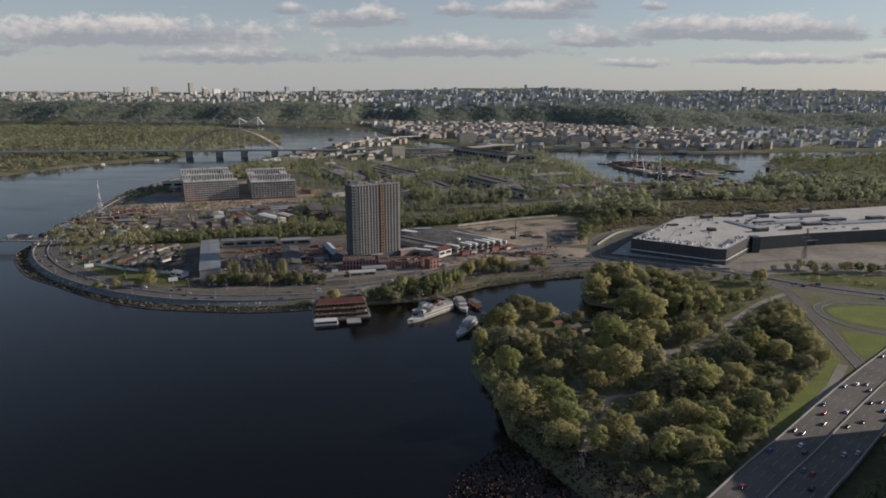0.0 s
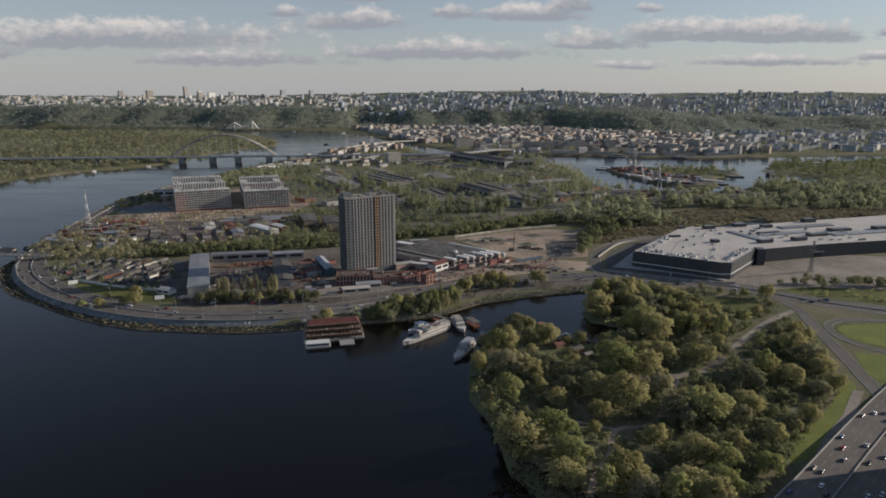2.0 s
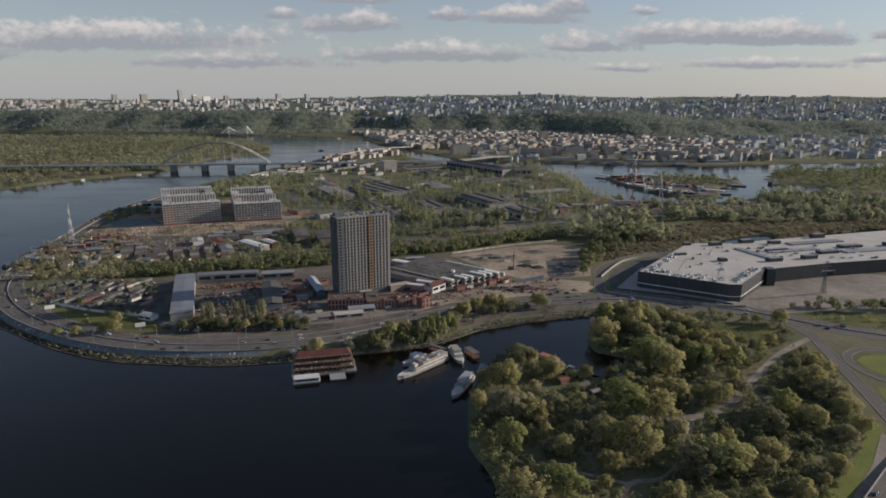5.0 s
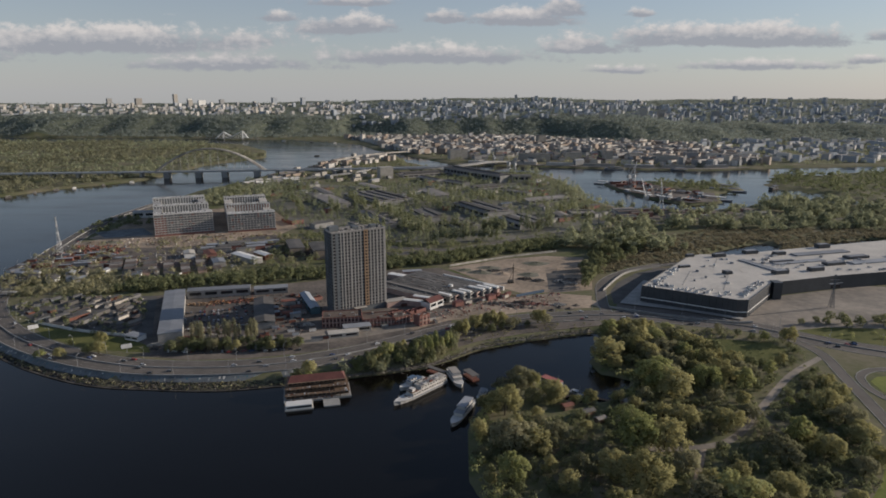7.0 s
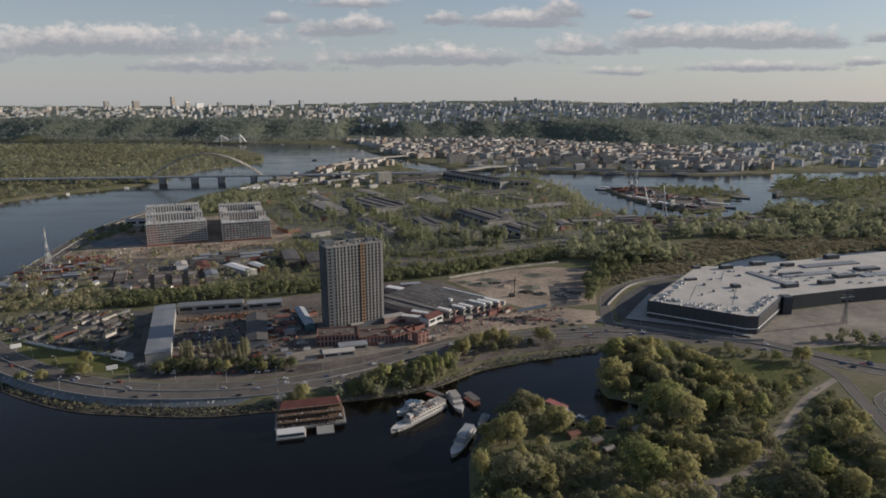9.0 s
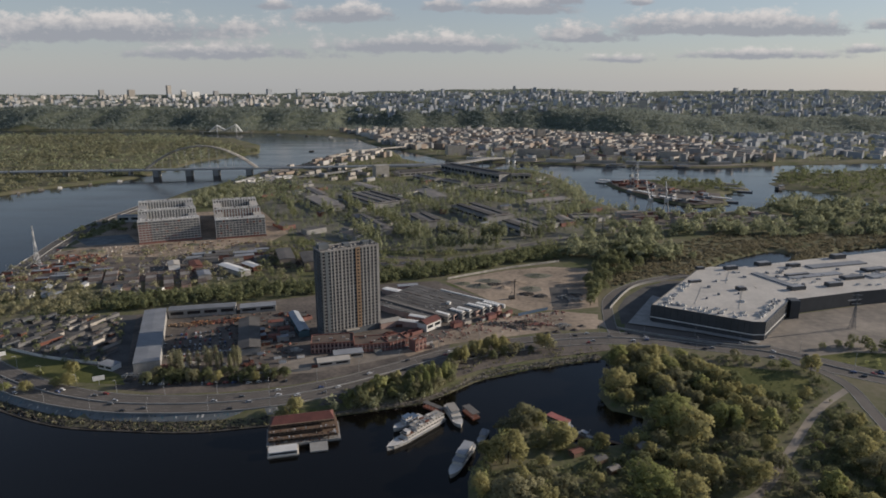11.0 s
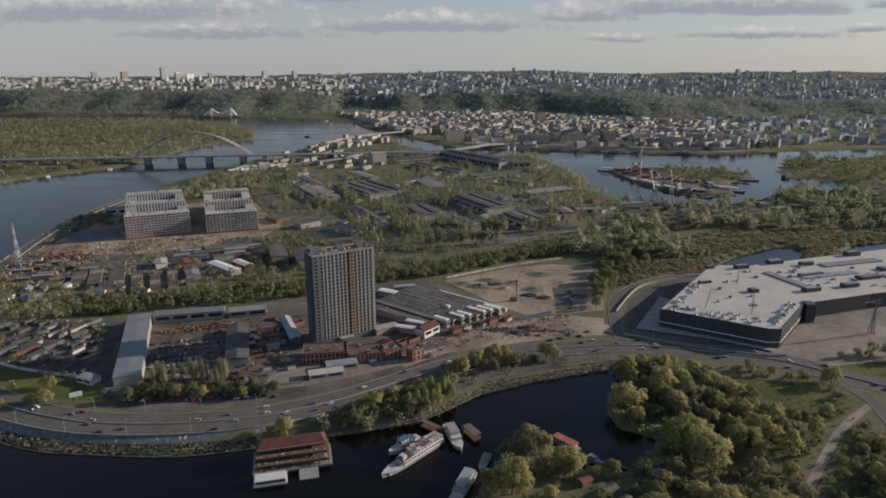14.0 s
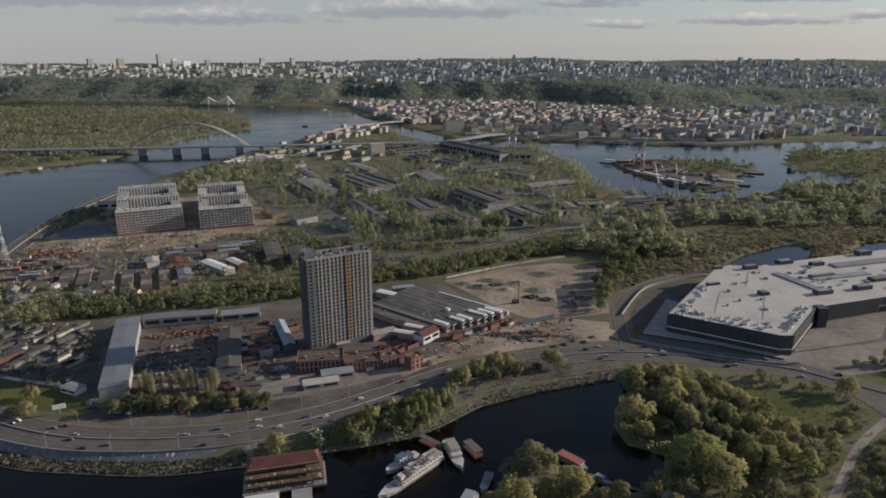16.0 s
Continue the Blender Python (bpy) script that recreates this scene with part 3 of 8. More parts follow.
bm = bmesh.new()
box(bm, -4950, -1700, -1, 4950, 4980, 0)
for f in list(bm.faces):
    if f.normal.z < 0.5 and abs(f.calc_center_median().z) > 0.01:
        f.select = False
tagged(part("water", bm, M["water"]), "dark calm river and harbour water", "water", kind="structure")


def sheet(name, pts, z, mat, label, category):
    """A paved or bare area, 0.2 m thick, its top at z."""
    a = sum(p[0] * q[1] - q[0] * p[1] for p, q in zip(pts, pts[1:] + pts[:1]))
    bm = bmesh.new()
    prism(bm, pts if a > 0 else pts[::-1], z - 0.2, z)
    return tagged(part(name, bm, mat), label, category, kind="structure")


sheet("pavement_works_yard", [(-290, 570), (-240, 552), (-243, 535), (-200, 526), (-150, 530), (-110, 540), (-72, 556), (-30, 580), (10, 602), (15, 640), (70, 715), (0, 800), (-60, 790), (-140, 745), (-300, 690)], 4.04, M["yard"], "dusty oily yard of the works", "yard")
sheet("pavement_sand_site", [(10, 800), (85, 842), (140, 858), (186, 850), (176, 760), (166, 712), (130, 702), (87, 700), (64, 722)], 4.05, M["sand"], "bare sandy building site", "building site")
sheet("pavement_dirt_road_strip", [(5, 615), (60, 632), (110, 648), (150, 652), (160, 690), (120, 700), (60, 680), (10, 645)], 4.06, M["sand"], "trodden sandy strip along the road", "ground")
sheet("pavement_mall_parking", [(270, 606), (380, 570), (900, 420), (1000, 640), (470, 725), (430, 712), (352, 688), (300, 640)], 4.04, M["lot"], "wide empty pale paved car park", "car park")
sheet("pavement_mall_service_yard", [(176, 664), (204, 672), (219, 694), (262, 745), (285, 800), (262, 796), (232, 776), (200, 738), (184, 706)], 4.10, M["roofgrey"], "dark asphalt service yard beside the mall", "pavement")
sheet("pavement_mall_apron", [(172, 640), (270, 606), (300, 640), (300, 800), (262, 800), (190, 700)], 4.06, M["asphalt"], "grey asphalt service road round the mall", "pavement")
sheet("pavement_block_site", [(-440, 930), (-240, 985), (-225, 1040), (-320, 1230), (-420, 1200), (-500, 1170), (-510, 960)], 4.04, M["sand"], "bare earth of a building site", "building site")
sheet("pavement_sand_strip", [(-512, 922), (-434, 903), (-354, 906), (-285, 950), (-285, 990), (-345, 1000), (-420, 962), (-490, 956)], 4.07, M["sand"], "churned pale sand along the building site", "building site")
sheet("pavement_works_ground", [(-230, 1045), (-140, 985), (-84, 942), (-6, 928), (65, 938), (171, 975), (250, 1030), (270, 1060), (262, 1330), (262, 1500), (230, 1660), (60, 1640), (-150, 1490), (-300, 1540), (-330, 1270)], 4.03, M["works_ground"], "grey cracked yards and lanes of the works", "yard")
sheet("pavement_harbour_yard", [(300, 1082), (420, 1105), (590, 1118), (590, 1195), (505, 1198), (390, 1196), (330, 1215), (300, 1180)], 4.05, M["yard"], "dusty harbour yard with tracks", "yard")
sheet("pavement_bridge_yard", [(-456, 1500), (-450, 1588), (-405, 1645), (-320, 1645), (-320, 1560), (-380, 1470)], 4.05, M["yard"], "dusty storage yard near the bridge", "yard")
sheet("pavement_garages", [(-520, 790), (-330, 800), (-160, 860), (-150, 960), (-250, 985), (-430, 930), (-525, 900)], 4.04, M["yard"], "dusty lanes between garages", "yard")
# dark roof felt colour on this paving imitates shade lying over the yard
sheet("pavement_market", [(-420, 650), (-370, 610), (-321, 590), (-262, 575), (-250, 575), (-295, 690), (-400, 690)], 4.08, M["roofgrey"], "lanes of a yard with sheds, shade put into their dark colour", "yard")
sheet("pavement_yard_lawn", [(-372, 606), (-321, 587), (-272, 574), (-246, 557), (-236, 541), (-276, 546), (-304, 555), (-345, 577)], 4.07, M["grass"], "rough grass outside the yard fence", "lawn")
sheet("pavement_meadow", [(303, 439), (326, 432), (420, 390), (340, 372), (301, 394), (289, 388), (289, 403)], 4.05, M["lawn"], "mown green verge between slip roads", "lawn")
sheet("pavement_loop_lawn", [(328, 494), (371, 499), (440, 482), (420, 410), (341, 446), (322, 456), (316, 470), (318, 486)], 4.05, M["lawn"], "mown green lawn inside the loop road", "lawn")
sheet("pavement_road_lawn", [(312, 588), (352, 598), (440, 590), (560, 550), (540, 492), (430, 530), (372, 556), (340, 572)], 4.05, M["grass"], "grassy strip between road and car park", "lawn")
PARK_LAWN = [(218, 576), (282, 561), (288, 548), (280, 526), (246, 513), (233, 527), (222, 552)]
sheet("pavement_park_lawn", PARK_LAWN, 4.04, M["grass"], "green clearing in the park", "lawn")
sheet("pavement_verge", [(272, 389), (256, 358), (217, 324), (193, 299), (179, 294), (190, 316), (212, 333), (242, 362), (266, 392)], 4.04, M["lawn"], "grassy bank along the road", "lawn")


def road(name, pts, half, z, label, lanes=0, mat="asphalt", kerb=True):
    line = smooth_line(pts)
    bm = bmesh.new()
    ribbon(bm, line, -half, half, z - 0.25, z)
    ob = tagged(part(name, bm, M[mat]), label, "road", kind="structure")
    if kerb:
        bm = bmesh.new()
        ribbon(bm, line, -half - 0.4, -half, z - 0.25, z + 0.15)
        ribbon(bm, line, half, half + 0.4, z - 0.25, z + 0.15)
        part("kerb", bm, M["concrete"], ob)
    if lanes:
        bm = bmesh.new()
        for k in range(1, lanes):
            d = -half + 2 * half * k / lanes
            if k * 2 == lanes:
                continue
            ribbon(bm, line, d - 0.12, d + 0.12, z + 0.004, z + 0.016, gap=1, on=1)
        for d in (-half + 0.6, half - 0.6):
            ribbon(bm, line, d - 0.12, d + 0.12, z + 0.004, z + 0.016)
        part("lane_marking", bm, M["paintline"], ob, "worn white lane markings")
    return ob, line


RIVER_ROAD = ((-535, 1300), (-545, 1160), (-545, 1060), (-530, 960), (-505, 850), (-480, 740), (-447, 660), (-388, 592), (-312, 541), (-245, 516), (-187, 511), (-135, 516), (-97, 528),
              (-64, 544), (-28, 567), (14, 594), (60, 613), (108, 625), (156, 630), (200, 625), (240, 613), (264, 606), (286, 597), (310, 578), (338, 557), (366, 541), (420, 515), (520, 480), (700, 430), (1500, 200))
river_road, river_line = road("road_embankment", RIVER_ROAD, 13, 4.10, "six-lane worn asphalt road along the river", 6)
bm = bmesh.new()
ribbon(bm, river_line, -0.3, 0.3, 4.1, 4.9)
part("median_barrier", bm, M["concrete"], river_road, "grey concrete median barrier")
bm = bmesh.new()
ribbon(bm, [p for p in river_line if -112 < p.x < 150 and p.y < 660], 13.5, 13.95, 4.0, 4.9)
part("parapet", bm, M["pale"], river_road, "pale roadside parapet")
road("road_slip", ((276, 366), (282, 393), (289, 423), (298, 466), (305, 500), (312, 536), (304, 566), (282, 590)), 4.2, 4.12, "narrow asphalt slip road")
road("road_loop", ((420, 400), (360, 424), (331, 437), (319, 447), (311, 462), (310, 478), (315, 493), (326, 503), (342, 507), (375, 503), (430, 490)), 2.8, 4.14, "curved asphalt loop road")
RAIL_ROAD = ((-240, 1100), (-198, 1022), (-140, 960), (-77, 912), (-4, 891), (37, 904), (86, 936), (135, 974), (207, 1013), (281, 1054), (433, 1085), (700, 1115), (1500, 1150))
road("road_rail", RAIL_ROAD, 5, 4.10, "grey road through the works")
road("road_dirt", ((-28, 596), (-4, 615), (39, 645), (90, 667), (146, 673), (166, 655)), 6.5, 4.10, "pale trodden dirt road", mat="sand", kerb=False)
road("path_fork", ((66, 255), (75, 280), (89, 303), (98, 327), (125, 338), (160, 400)), 1.8, 4.06, "sandy footpath in the park", mat="sand", kerb=False)
road("path_shore", ((98, 327), (80, 335), (50, 345), (28, 355)), 1.3, 4.07, "sandy footpath to the shore", mat="sand", kerb=False)
road("path_park", ((125, 395), (160, 398), (184, 410), (222, 451), (266, 498), (307, 530)), 2.6, 4.08, "wide sandy track through the park", mat="lot", kerb=False)
road("road_mall_ramp", ((163, 640), (168, 680), (185, 740), (230, 790), (300, 825)), 5, 4.16, "asphalt ramp bending round the mall")

# embankment wall and walk below the road
shore_line = smooth_line(((-520, 820), (-503, 760), (-488, 684), (-476, 647), (-422, 583), (-369, 547), (-319, 515), (-260, 489), (-209, 482), (-161, 480), (-115, 488)))
bm = bmesh.new()
ribbon(bm, shore_line, -0.5, 1.0, -2, 0.5)
tagged(part("wall_bank_foot", bm, M["rubble"]), "dark broken stone at the foot of the bank", "bank", kind="structure")
bank_line = [p for p in river_line if -530 < p.x < -104 and p.y < 900]


def slope(name, line, d0, z0, d1, z1, thick, mat):
    """A sloping slab along a line, from d0 metres to its right at height z0 down to d1 at z1."""
    a, b = side_step(line, d0), side_step(line, d1)
    bm = bmesh.new()
    rows = [[bm.verts.new((p.x, p.y, z0)), bm.verts.new((q.x, q.y, z1)), bm.verts.new((q.x, q.y, z1 - thick)), bm.verts.new((p.x, p.y, z0 - thick))] for p, q in zip(a, b)]
    for r, s in zip(rows, rows[1:]):
        for k in range(4):
            bm.faces.new((r[k], r[(k + 1) % 4], s[(k + 1) % 4], s[k]))
    bm.faces.new(rows[0][::-1])
    bm.faces.new(rows[-1])
    bmesh.ops.recalc_face_normals(bm, faces=bm.faces)
    return part(name, bm, mat)


revetment = tagged(slope("wall_embankment", bank_line, 13.5, 4.2, 18.7, 0.9, 1.2, M["quaywall"]), "sloping pale concrete embankment with faded paint marks", "embankment", kind="structure")
bm = bmesh.new()
ribbon(bm, bank_line, 13.45, 13.95, 4.2, 5.0)
part("parapet", bm, M["concrete"], revetment)
r_ = random.Random(8)
marks = {m: bmesh.new() for m in ("concrete", "teal", "roofgrey", "pale")}
for i in range(0, len(bank_line) - 1):
    seg = bank_line[i:i + 2]
    way = (seg[1] - seg[0]).normalized()
    out = Vector((way.y, -way.x))
    for k in range(2):
        m, t = r_.choice(("concrete", "teal", "roofgrey", "pale", "teal")), r_.random()
        p = seg[0].lerp(seg[1], t)
        d0 = r_.uniform(14.2, 15.8)
        d1, l = d0 + r_.uniform(0.8, 2.4), r_.uniform(0.3, 1.6)
        at = lambda d, s: (p.x + out.x * d + way.x * s, p.y + out.y * d + way.y * s, 4.2 - (d - 13.5) * 3.3 / 5.2 + 0.02)
        v = [marks[m].verts.new(at(d, s)) for d, s in ((d1, 0), (d1, l), (d0, l + r_.uniform(-0.3, 0.3)), (d0, 0))]
        w = [marks[m].verts.new((q.co.x, q.co.y, q.co.z - 0.06)) for q in v]
        marks[m].faces.new(v)
        for j in range(4):
            marks[m].faces.new((v[j], w[j], w[(j + 1) % 4], v[(j + 1) % 4]))
for m, bm in marks.items():
    bmesh.ops.recalc_face_normals(bm, faces=bm.faces)
    tagged(part("paint_marks", bm, M[m], revetment, "unreadable faded painted marks"), kind="stuff")

# highway on its bridge
deck_line = smooth_line(((-560, -440, 11), (-300, -194, 11), (-40, 51, 11), (70, 156, 11), (144, 226, 11), (183, 261, 10.4), (222, 298, 8.4), (255, 329, 6.4), (300, 369, 4.9), (400, 452, 4.4), (600, 600, 4.3)))
hw = new("highway_bridge")
tagged(hw, "six-lane concrete road bridge with parapets", "bridge", kind="structure")
bm = bmesh.new()
ribbon(bm, deck_line, -17.4, 17.4, -1.2, -0.05)
part("deck", bm, M["concrete"], hw)
bm = bmesh.new()
ribbon(bm, deck_line, -16.8, 16.8, -0.04, 0.02)
part("carriageway", bm, M["asphalt"], hw, "worn grey asphalt")
bm = bmesh.new()
for k in (-12.6, -8.7, -4.8, 4.8, 8.7, 12.6):
    ribbon(bm, deck_line, k - 0.1, k + 0.1, 0.024, 0.036, gap=1)
part("lane_marking", bm, M["paintline"], hw)
for d in (-17.3, -0.25, 16.8):
    bm = bmesh.new()
    ribbon(bm, deck_line, d, d + 0.5, 0.0, 0.95)
    part("parapet", bm, M["concrete"], hw)
for i in range(6, 150, 9):
    p = deck_line[i]
    if p.z > 6:
        part("pier", boxes([(p.x - 1.2, p.y - 1.2, -2, p.x + 1.2, p.y + 1.2, p.z - 1.1)]), M["concrete"], hw)

# pale stone path along the bay, and mall surroundings
bay_line = smooth_line(((-90, 496), (-48, 509), (-12, 520), (8, 535), (34, 558), (77, 577), (138, 596)))
bm = bmesh.new()
ribbon(bm, bay_line, -4.0, 0.3, -1.5, 1.9)
tagged(part("pavement_bay_bank", bm, M["stone"]), "pale stone bank round the bay", "bank", kind="structure")
bm = bmesh.new()
ribbon(bm, smooth_line(((168, 652), (224, 624), (268, 609), (290, 609))), -0.4, 0.4, 3, 6.0)
ribbon(bm, smooth_line(((176, 706), (218, 772), (262, 799), (304, 813))), -0.3, 0.3, 3, 6.5)
tagged(part("wall_mall_retaining", bm, M["concrete"]), "grey concrete retaining wall below the mall", "retaining wall", kind="structure")
sheet("pavement_mall_walk", [(182, 664), (240, 640), (283, 615), (287, 620), (206, 668), (216, 692), (240, 735), (232, 745)], 5.2, M["concrete"], "pale concrete walk along the mall", "pavement")
sheet("pavement_bay_slope", [(12, 582), (55, 600), (100, 612), (150, 616), (150, 604), (77, 584), (33, 565), (10, 548), (-20, 530), (-60, 514), (-84, 508), (-80, 520), (-40, 542)], 4.05, M["yard"], "worn grey slope between road and bay", "bank")
sheet("pavement_roadside", [(-130, 556), (-95, 562), (-60, 578), (-25, 596), (-30, 606), (-66, 596), (-104, 592), (-127, 580)], 4.07, M["lot"], "pale trodden roadside before the works", "pavement")
sheet("pavement_wet_sand", [(126, 776), (146, 774), (141, 735), (134, 712), (118, 712), (122, 740)], 4.10, M["roofgrey"], "dark wet hollow on the building site", "building site")
sheet("pavement_highway_walk", [(172, 278), (191, 295), (211, 319), (239, 347), (264, 378), (270, 376), (244, 344), (214, 314), (195, 292), (176, 274)], 4.19, M["lot"], "pale walk beside the highway", "pavement")
sheet("pavement_site_pit", [(-527, 1004), (-464, 1033), (-428, 985), (-489, 964)], 4.09, M["quaywall"], "shallow flooded pit on the building site", "pit")
rail_bed = smooth_line(((-200, 962), (-130, 900), (-75, 870), (-24, 878)))
bm = bmesh.new()
ribbon(bm, rail_bed, -9, 9, 3.9, 4.14)
tb = tagged(part("road_railway_bed", bm, M["yard"]), "brown ballast of the railway sidings", "railway", kind="structure")
for d in (-6.5, -2.2, 2.2, 6.5):
    bm = bmesh.new()
    ribbon(bm, rail_bed, d - 0.8, d - 0.65, 4.14, 4.3)
    ribbon(bm, rail_bed, d + 0.65, d + 0.8, 4.14, 4.3)
    part("rail_track", bm, M["steel"], tb)

# ---- trees ----
def crown_mesh(seed, height, width, n, size, kind="round"):
    """Leaf clumps of a crown and their shading directions: heads of foliage, each broken into upright plumes."""
    r = random.Random(seed)
    heads, plumes = [], []
    if kind == "poplar":
        for i in range(9):
            t = i / 8
            w = width * 0.5 * (0.55 + 0.6 * math.sin(math.pi * (0.15 + 0.75 * t)))
            heads.append((r.uniform(-0.5, 0.5), r.uniform(-0.5, 0.5), height * (0.16 + 0.78 * t)))
            plumes.append((*heads[-1], w, height * 0.10, i))
    else:
        count = 13
        lean = (r.uniform(-0.1, 0.1), r.uniform(-0.1, 0.1))
        for i in range(count):
            up = 1 - 1.75 * (i + 0.4) / count
            a, q, k = i * 2.4 + r.uniform(-0.5, 0.5), math.sqrt(max(0.0, 1 - up * up)), r.uniform(0.52, 0.8)
            big = width * r.uniform(0.15, 0.25)
            c = Vector(((q * math.cos(a) * k + lean[0] * up) * width * 0.5, (q * math.sin(a) * k + lean[1] * up) * width * 0.5, height * (0.47 + 0.36 * up * r.uniform(0.8, 1.05))))
            heads.append(tuple(c))
            plumes.append((*c, big * 0.8, big * 0.95, i))
            for j in range(8):
                d = Vector((r.gauss(0, 1), r.gauss(0, 1), r.gauss(0.5, 0.8))).normalized()
                w = big * r.uniform(0.22, 0.42)
                plumes.append((*(c + Vector((d.x, d.y, d.z * 1.15)) * big * r.uniform(0.7, 0.95)), w, w * r.uniform(1.1, 1.9), i))
    p, heads = np.array(plumes), np.array(heads)
    share = p[:, 3] * p[:, 4]
    pick = p[rng.choice(len(p), n, p=share / share.sum())]
    d = rng.normal(0, 1, (n, 3))
    d[:, 2] = np.where(d[:, 2] < -0.7, -d[:, 2], d[:, 2])
    d /= np.linalg.norm(d, axis=1, keepdims=True)
    c = pick[:, :3] + d * pick[:, [3, 3, 4]] * rng.uniform(0.72, 1.08, (n, 1))
    # shading follows the plume, its head and the whole crown, as soft foliage does
    out = c - np.array([0, 0, height * 0.42])
    out /= np.linalg.norm(out, axis=1, keepdims=True)
    near = c - heads[pick[:, 5].astype(int)]
    near /= np.linalg.norm(near, axis=1, keepdims=True) + 1e-6
    return tufts(c, d, size * np.ones(n)), d * 0.3 + near * 0.45 + out * 0.5 + np.array([0, 0, 0.28]) + rng.normal(0, 0.12, (n, 3))


def trunk_mesh(name, seed, height, width):
    r = random.Random(seed)
    bm = bmesh.new()
    rad = height * 0.02
    beam(bm, (0, 0, -0.6), (0, 0, height * 0.4), rad, 7, rad * 0.7)
    beam(bm, (0, 0, height * 0.4), (r.uniform(-.5, .5), r.uniform(-.5, .5), height * 0.8), rad * 0.7, 6, rad * 0.2)
    for i in range(6):
        a, z = i * 1.05 + r.random(), height * r.uniform(0.25, 0.5)
        beam(bm, (0, 0, z), (math.cos(a) * width * 0.32, math.sin(a) * width * 0.32, z + height * r.uniform(0.15, 0.3)), rad * 0.5, 5, rad * 0.12)
    return mesh_of(name, bm, M["bark"])


TREES = []
for i, (kind, h, w, n, s) in enumerate((("round", 14, 15, 2500, 0.52), ("round", 12.5, 15, 2400, 0.52), ("round", 16, 16, 2600, 0.55), ("round", 10.5, 11, 1700, 0.45),
                                        ("round", 8, 8, 1000, 0.42), ("poplar", 20, 5, 1300, 0.42), ("round", 13, 12, 2000, 0.47), ("round", 18, 12, 2400, 0.5), ("round", 12, 10, 1300, 0.42), ("poplar", 22, 5, 900, 0.42), ("round", 11, 10, 1500, 0.42))):
    leaves, soft = crown_mesh(i + 20, h, w, int(n * 2.15), s * 0.66, kind)
    TREES.append((trunk_mesh("trunk", i, h, w), leaf_mesh("crown", leaves, M["leaf_grey" if i in (1, 8, 9) else "leaf_warm" if i in (0, 3, 6) else "leaf_far" if i == 10 else "leaf"], soft), h, w, leaves, soft))
TREE_LABELS = ("broad willow with fresh olive-green spring leaves", "spreading poplar with young yellow-green leaves", "tall full tree in fresh spring leaf",
               "middle-sized tree with thin spring foliage", "small bushy tree with young leaves", "slender columnar poplar with upright branches", "rounded tree with olive spring leaves", "tall narrow willow in bright spring leaf", "greyish tree only just coming into leaf", "slender grey poplar still nearly bare", "low dark green tree in full leaf")


def tree(k, x, y, width=None, z=None, spread=0.1):
    trunk, crown, h, w = TREES[k][:4]
    s = (width / w) if width else random.uniform(1 - spread * 3, 1 + spread * 2)
    z = float(land_height(np.array([x]), np.array([y]))[0][0]) if z is None else z
    top = thing("tree", TREE_LABELS[k], "tree", pose(x, y, z, 0, 0, random.uniform(0, 360)), "trees")
    sz = s * random.uniform(0.8, 1.0) if s < 1.25 else s * random.uniform(0.62, 0.74)
    top.scale = (s, s, sz)
    part("trunk", trunk, None, top)
    part("crown", crown, None, top)
    return top


# the large trees of the river park: across, ahead, crown radius
PARK_TREES = ((41, 309, 14), (62, 316, 14), (67, 294, 12), (59, 483, 13), (78, 460, 12), (43, 437, 15), (45, 397, 16), (58, 393, 11), (39, 363, 10), (69, 401, 12), (104, 454, 6), (123, 455, 6),
              (134, 529, 13), (166, 551, 14), (155, 480, 18), (165, 463, 16), (179, 535, 14), (203, 553, 13), (118, 398, 17), (134, 395, 14), (110, 356, 16), (97, 367, 12), (155, 420, 13), (180, 416, 13),
              (202, 431, 8), (136, 336, 14), (151, 339, 16), (137, 370, 9), (114, 309, 8), (131, 295, 12), (117, 268, 11), (94, 262, 9), (90, 279, 12), (126, 262, 11), (193, 479, 13), (210, 494, 11),
              (227, 494, 11), (59, 273, 12), (80, 369, 9), (90, 337, 8), (200, 383, 12), (181, 349, 12), (228, 386, 9), (224, 406, 8), (258, 403, 11), (260, 424, 12), (258, 442, 11),
              (213, 338, 7), (164, 286, 8), (143, 290, 9), (159, 342, 10), (157, 309, 8), (135, 268, 11), (207, 450, 6), (252, 378, 8), (238, 370, 8), (297, 560, 9), (278, 478, 6), (175, 580, 9))
taken = []
for x, y, r in PARK_TREES:
    tree(random.choice((0, 1, 2, 6, 0, 3)), x, y, 1.86 * r)
    taken.append((x, y, r * 0.8))


def clear_of(line, d):
    return lambda x, y: all((p.x - x) ** 2 + (p.y - y) ** 2 > d * d for p in line)


PATHS = ((((66, 255), (75, 280), (89, 303), (98, 327), (125, 338), (160, 400)), 4), (((98, 327), (80, 335), (50, 345), (28, 355)), 3),
        (((125, 395), (160, 398), (184, 410), (222, 451), (266, 498), (307, 530)), 6.5), (((276, 366), (282, 393), (289, 423), (298, 466), (305, 500), (312, 536), (300, 570)), 9),
        (((0, 90), (70, 156), (144, 226), (183, 261), (222, 298), (255, 329), (300, 369)), 22))
OPEN = [clear_of(smooth_line(l), d) for l, d in PATHS]


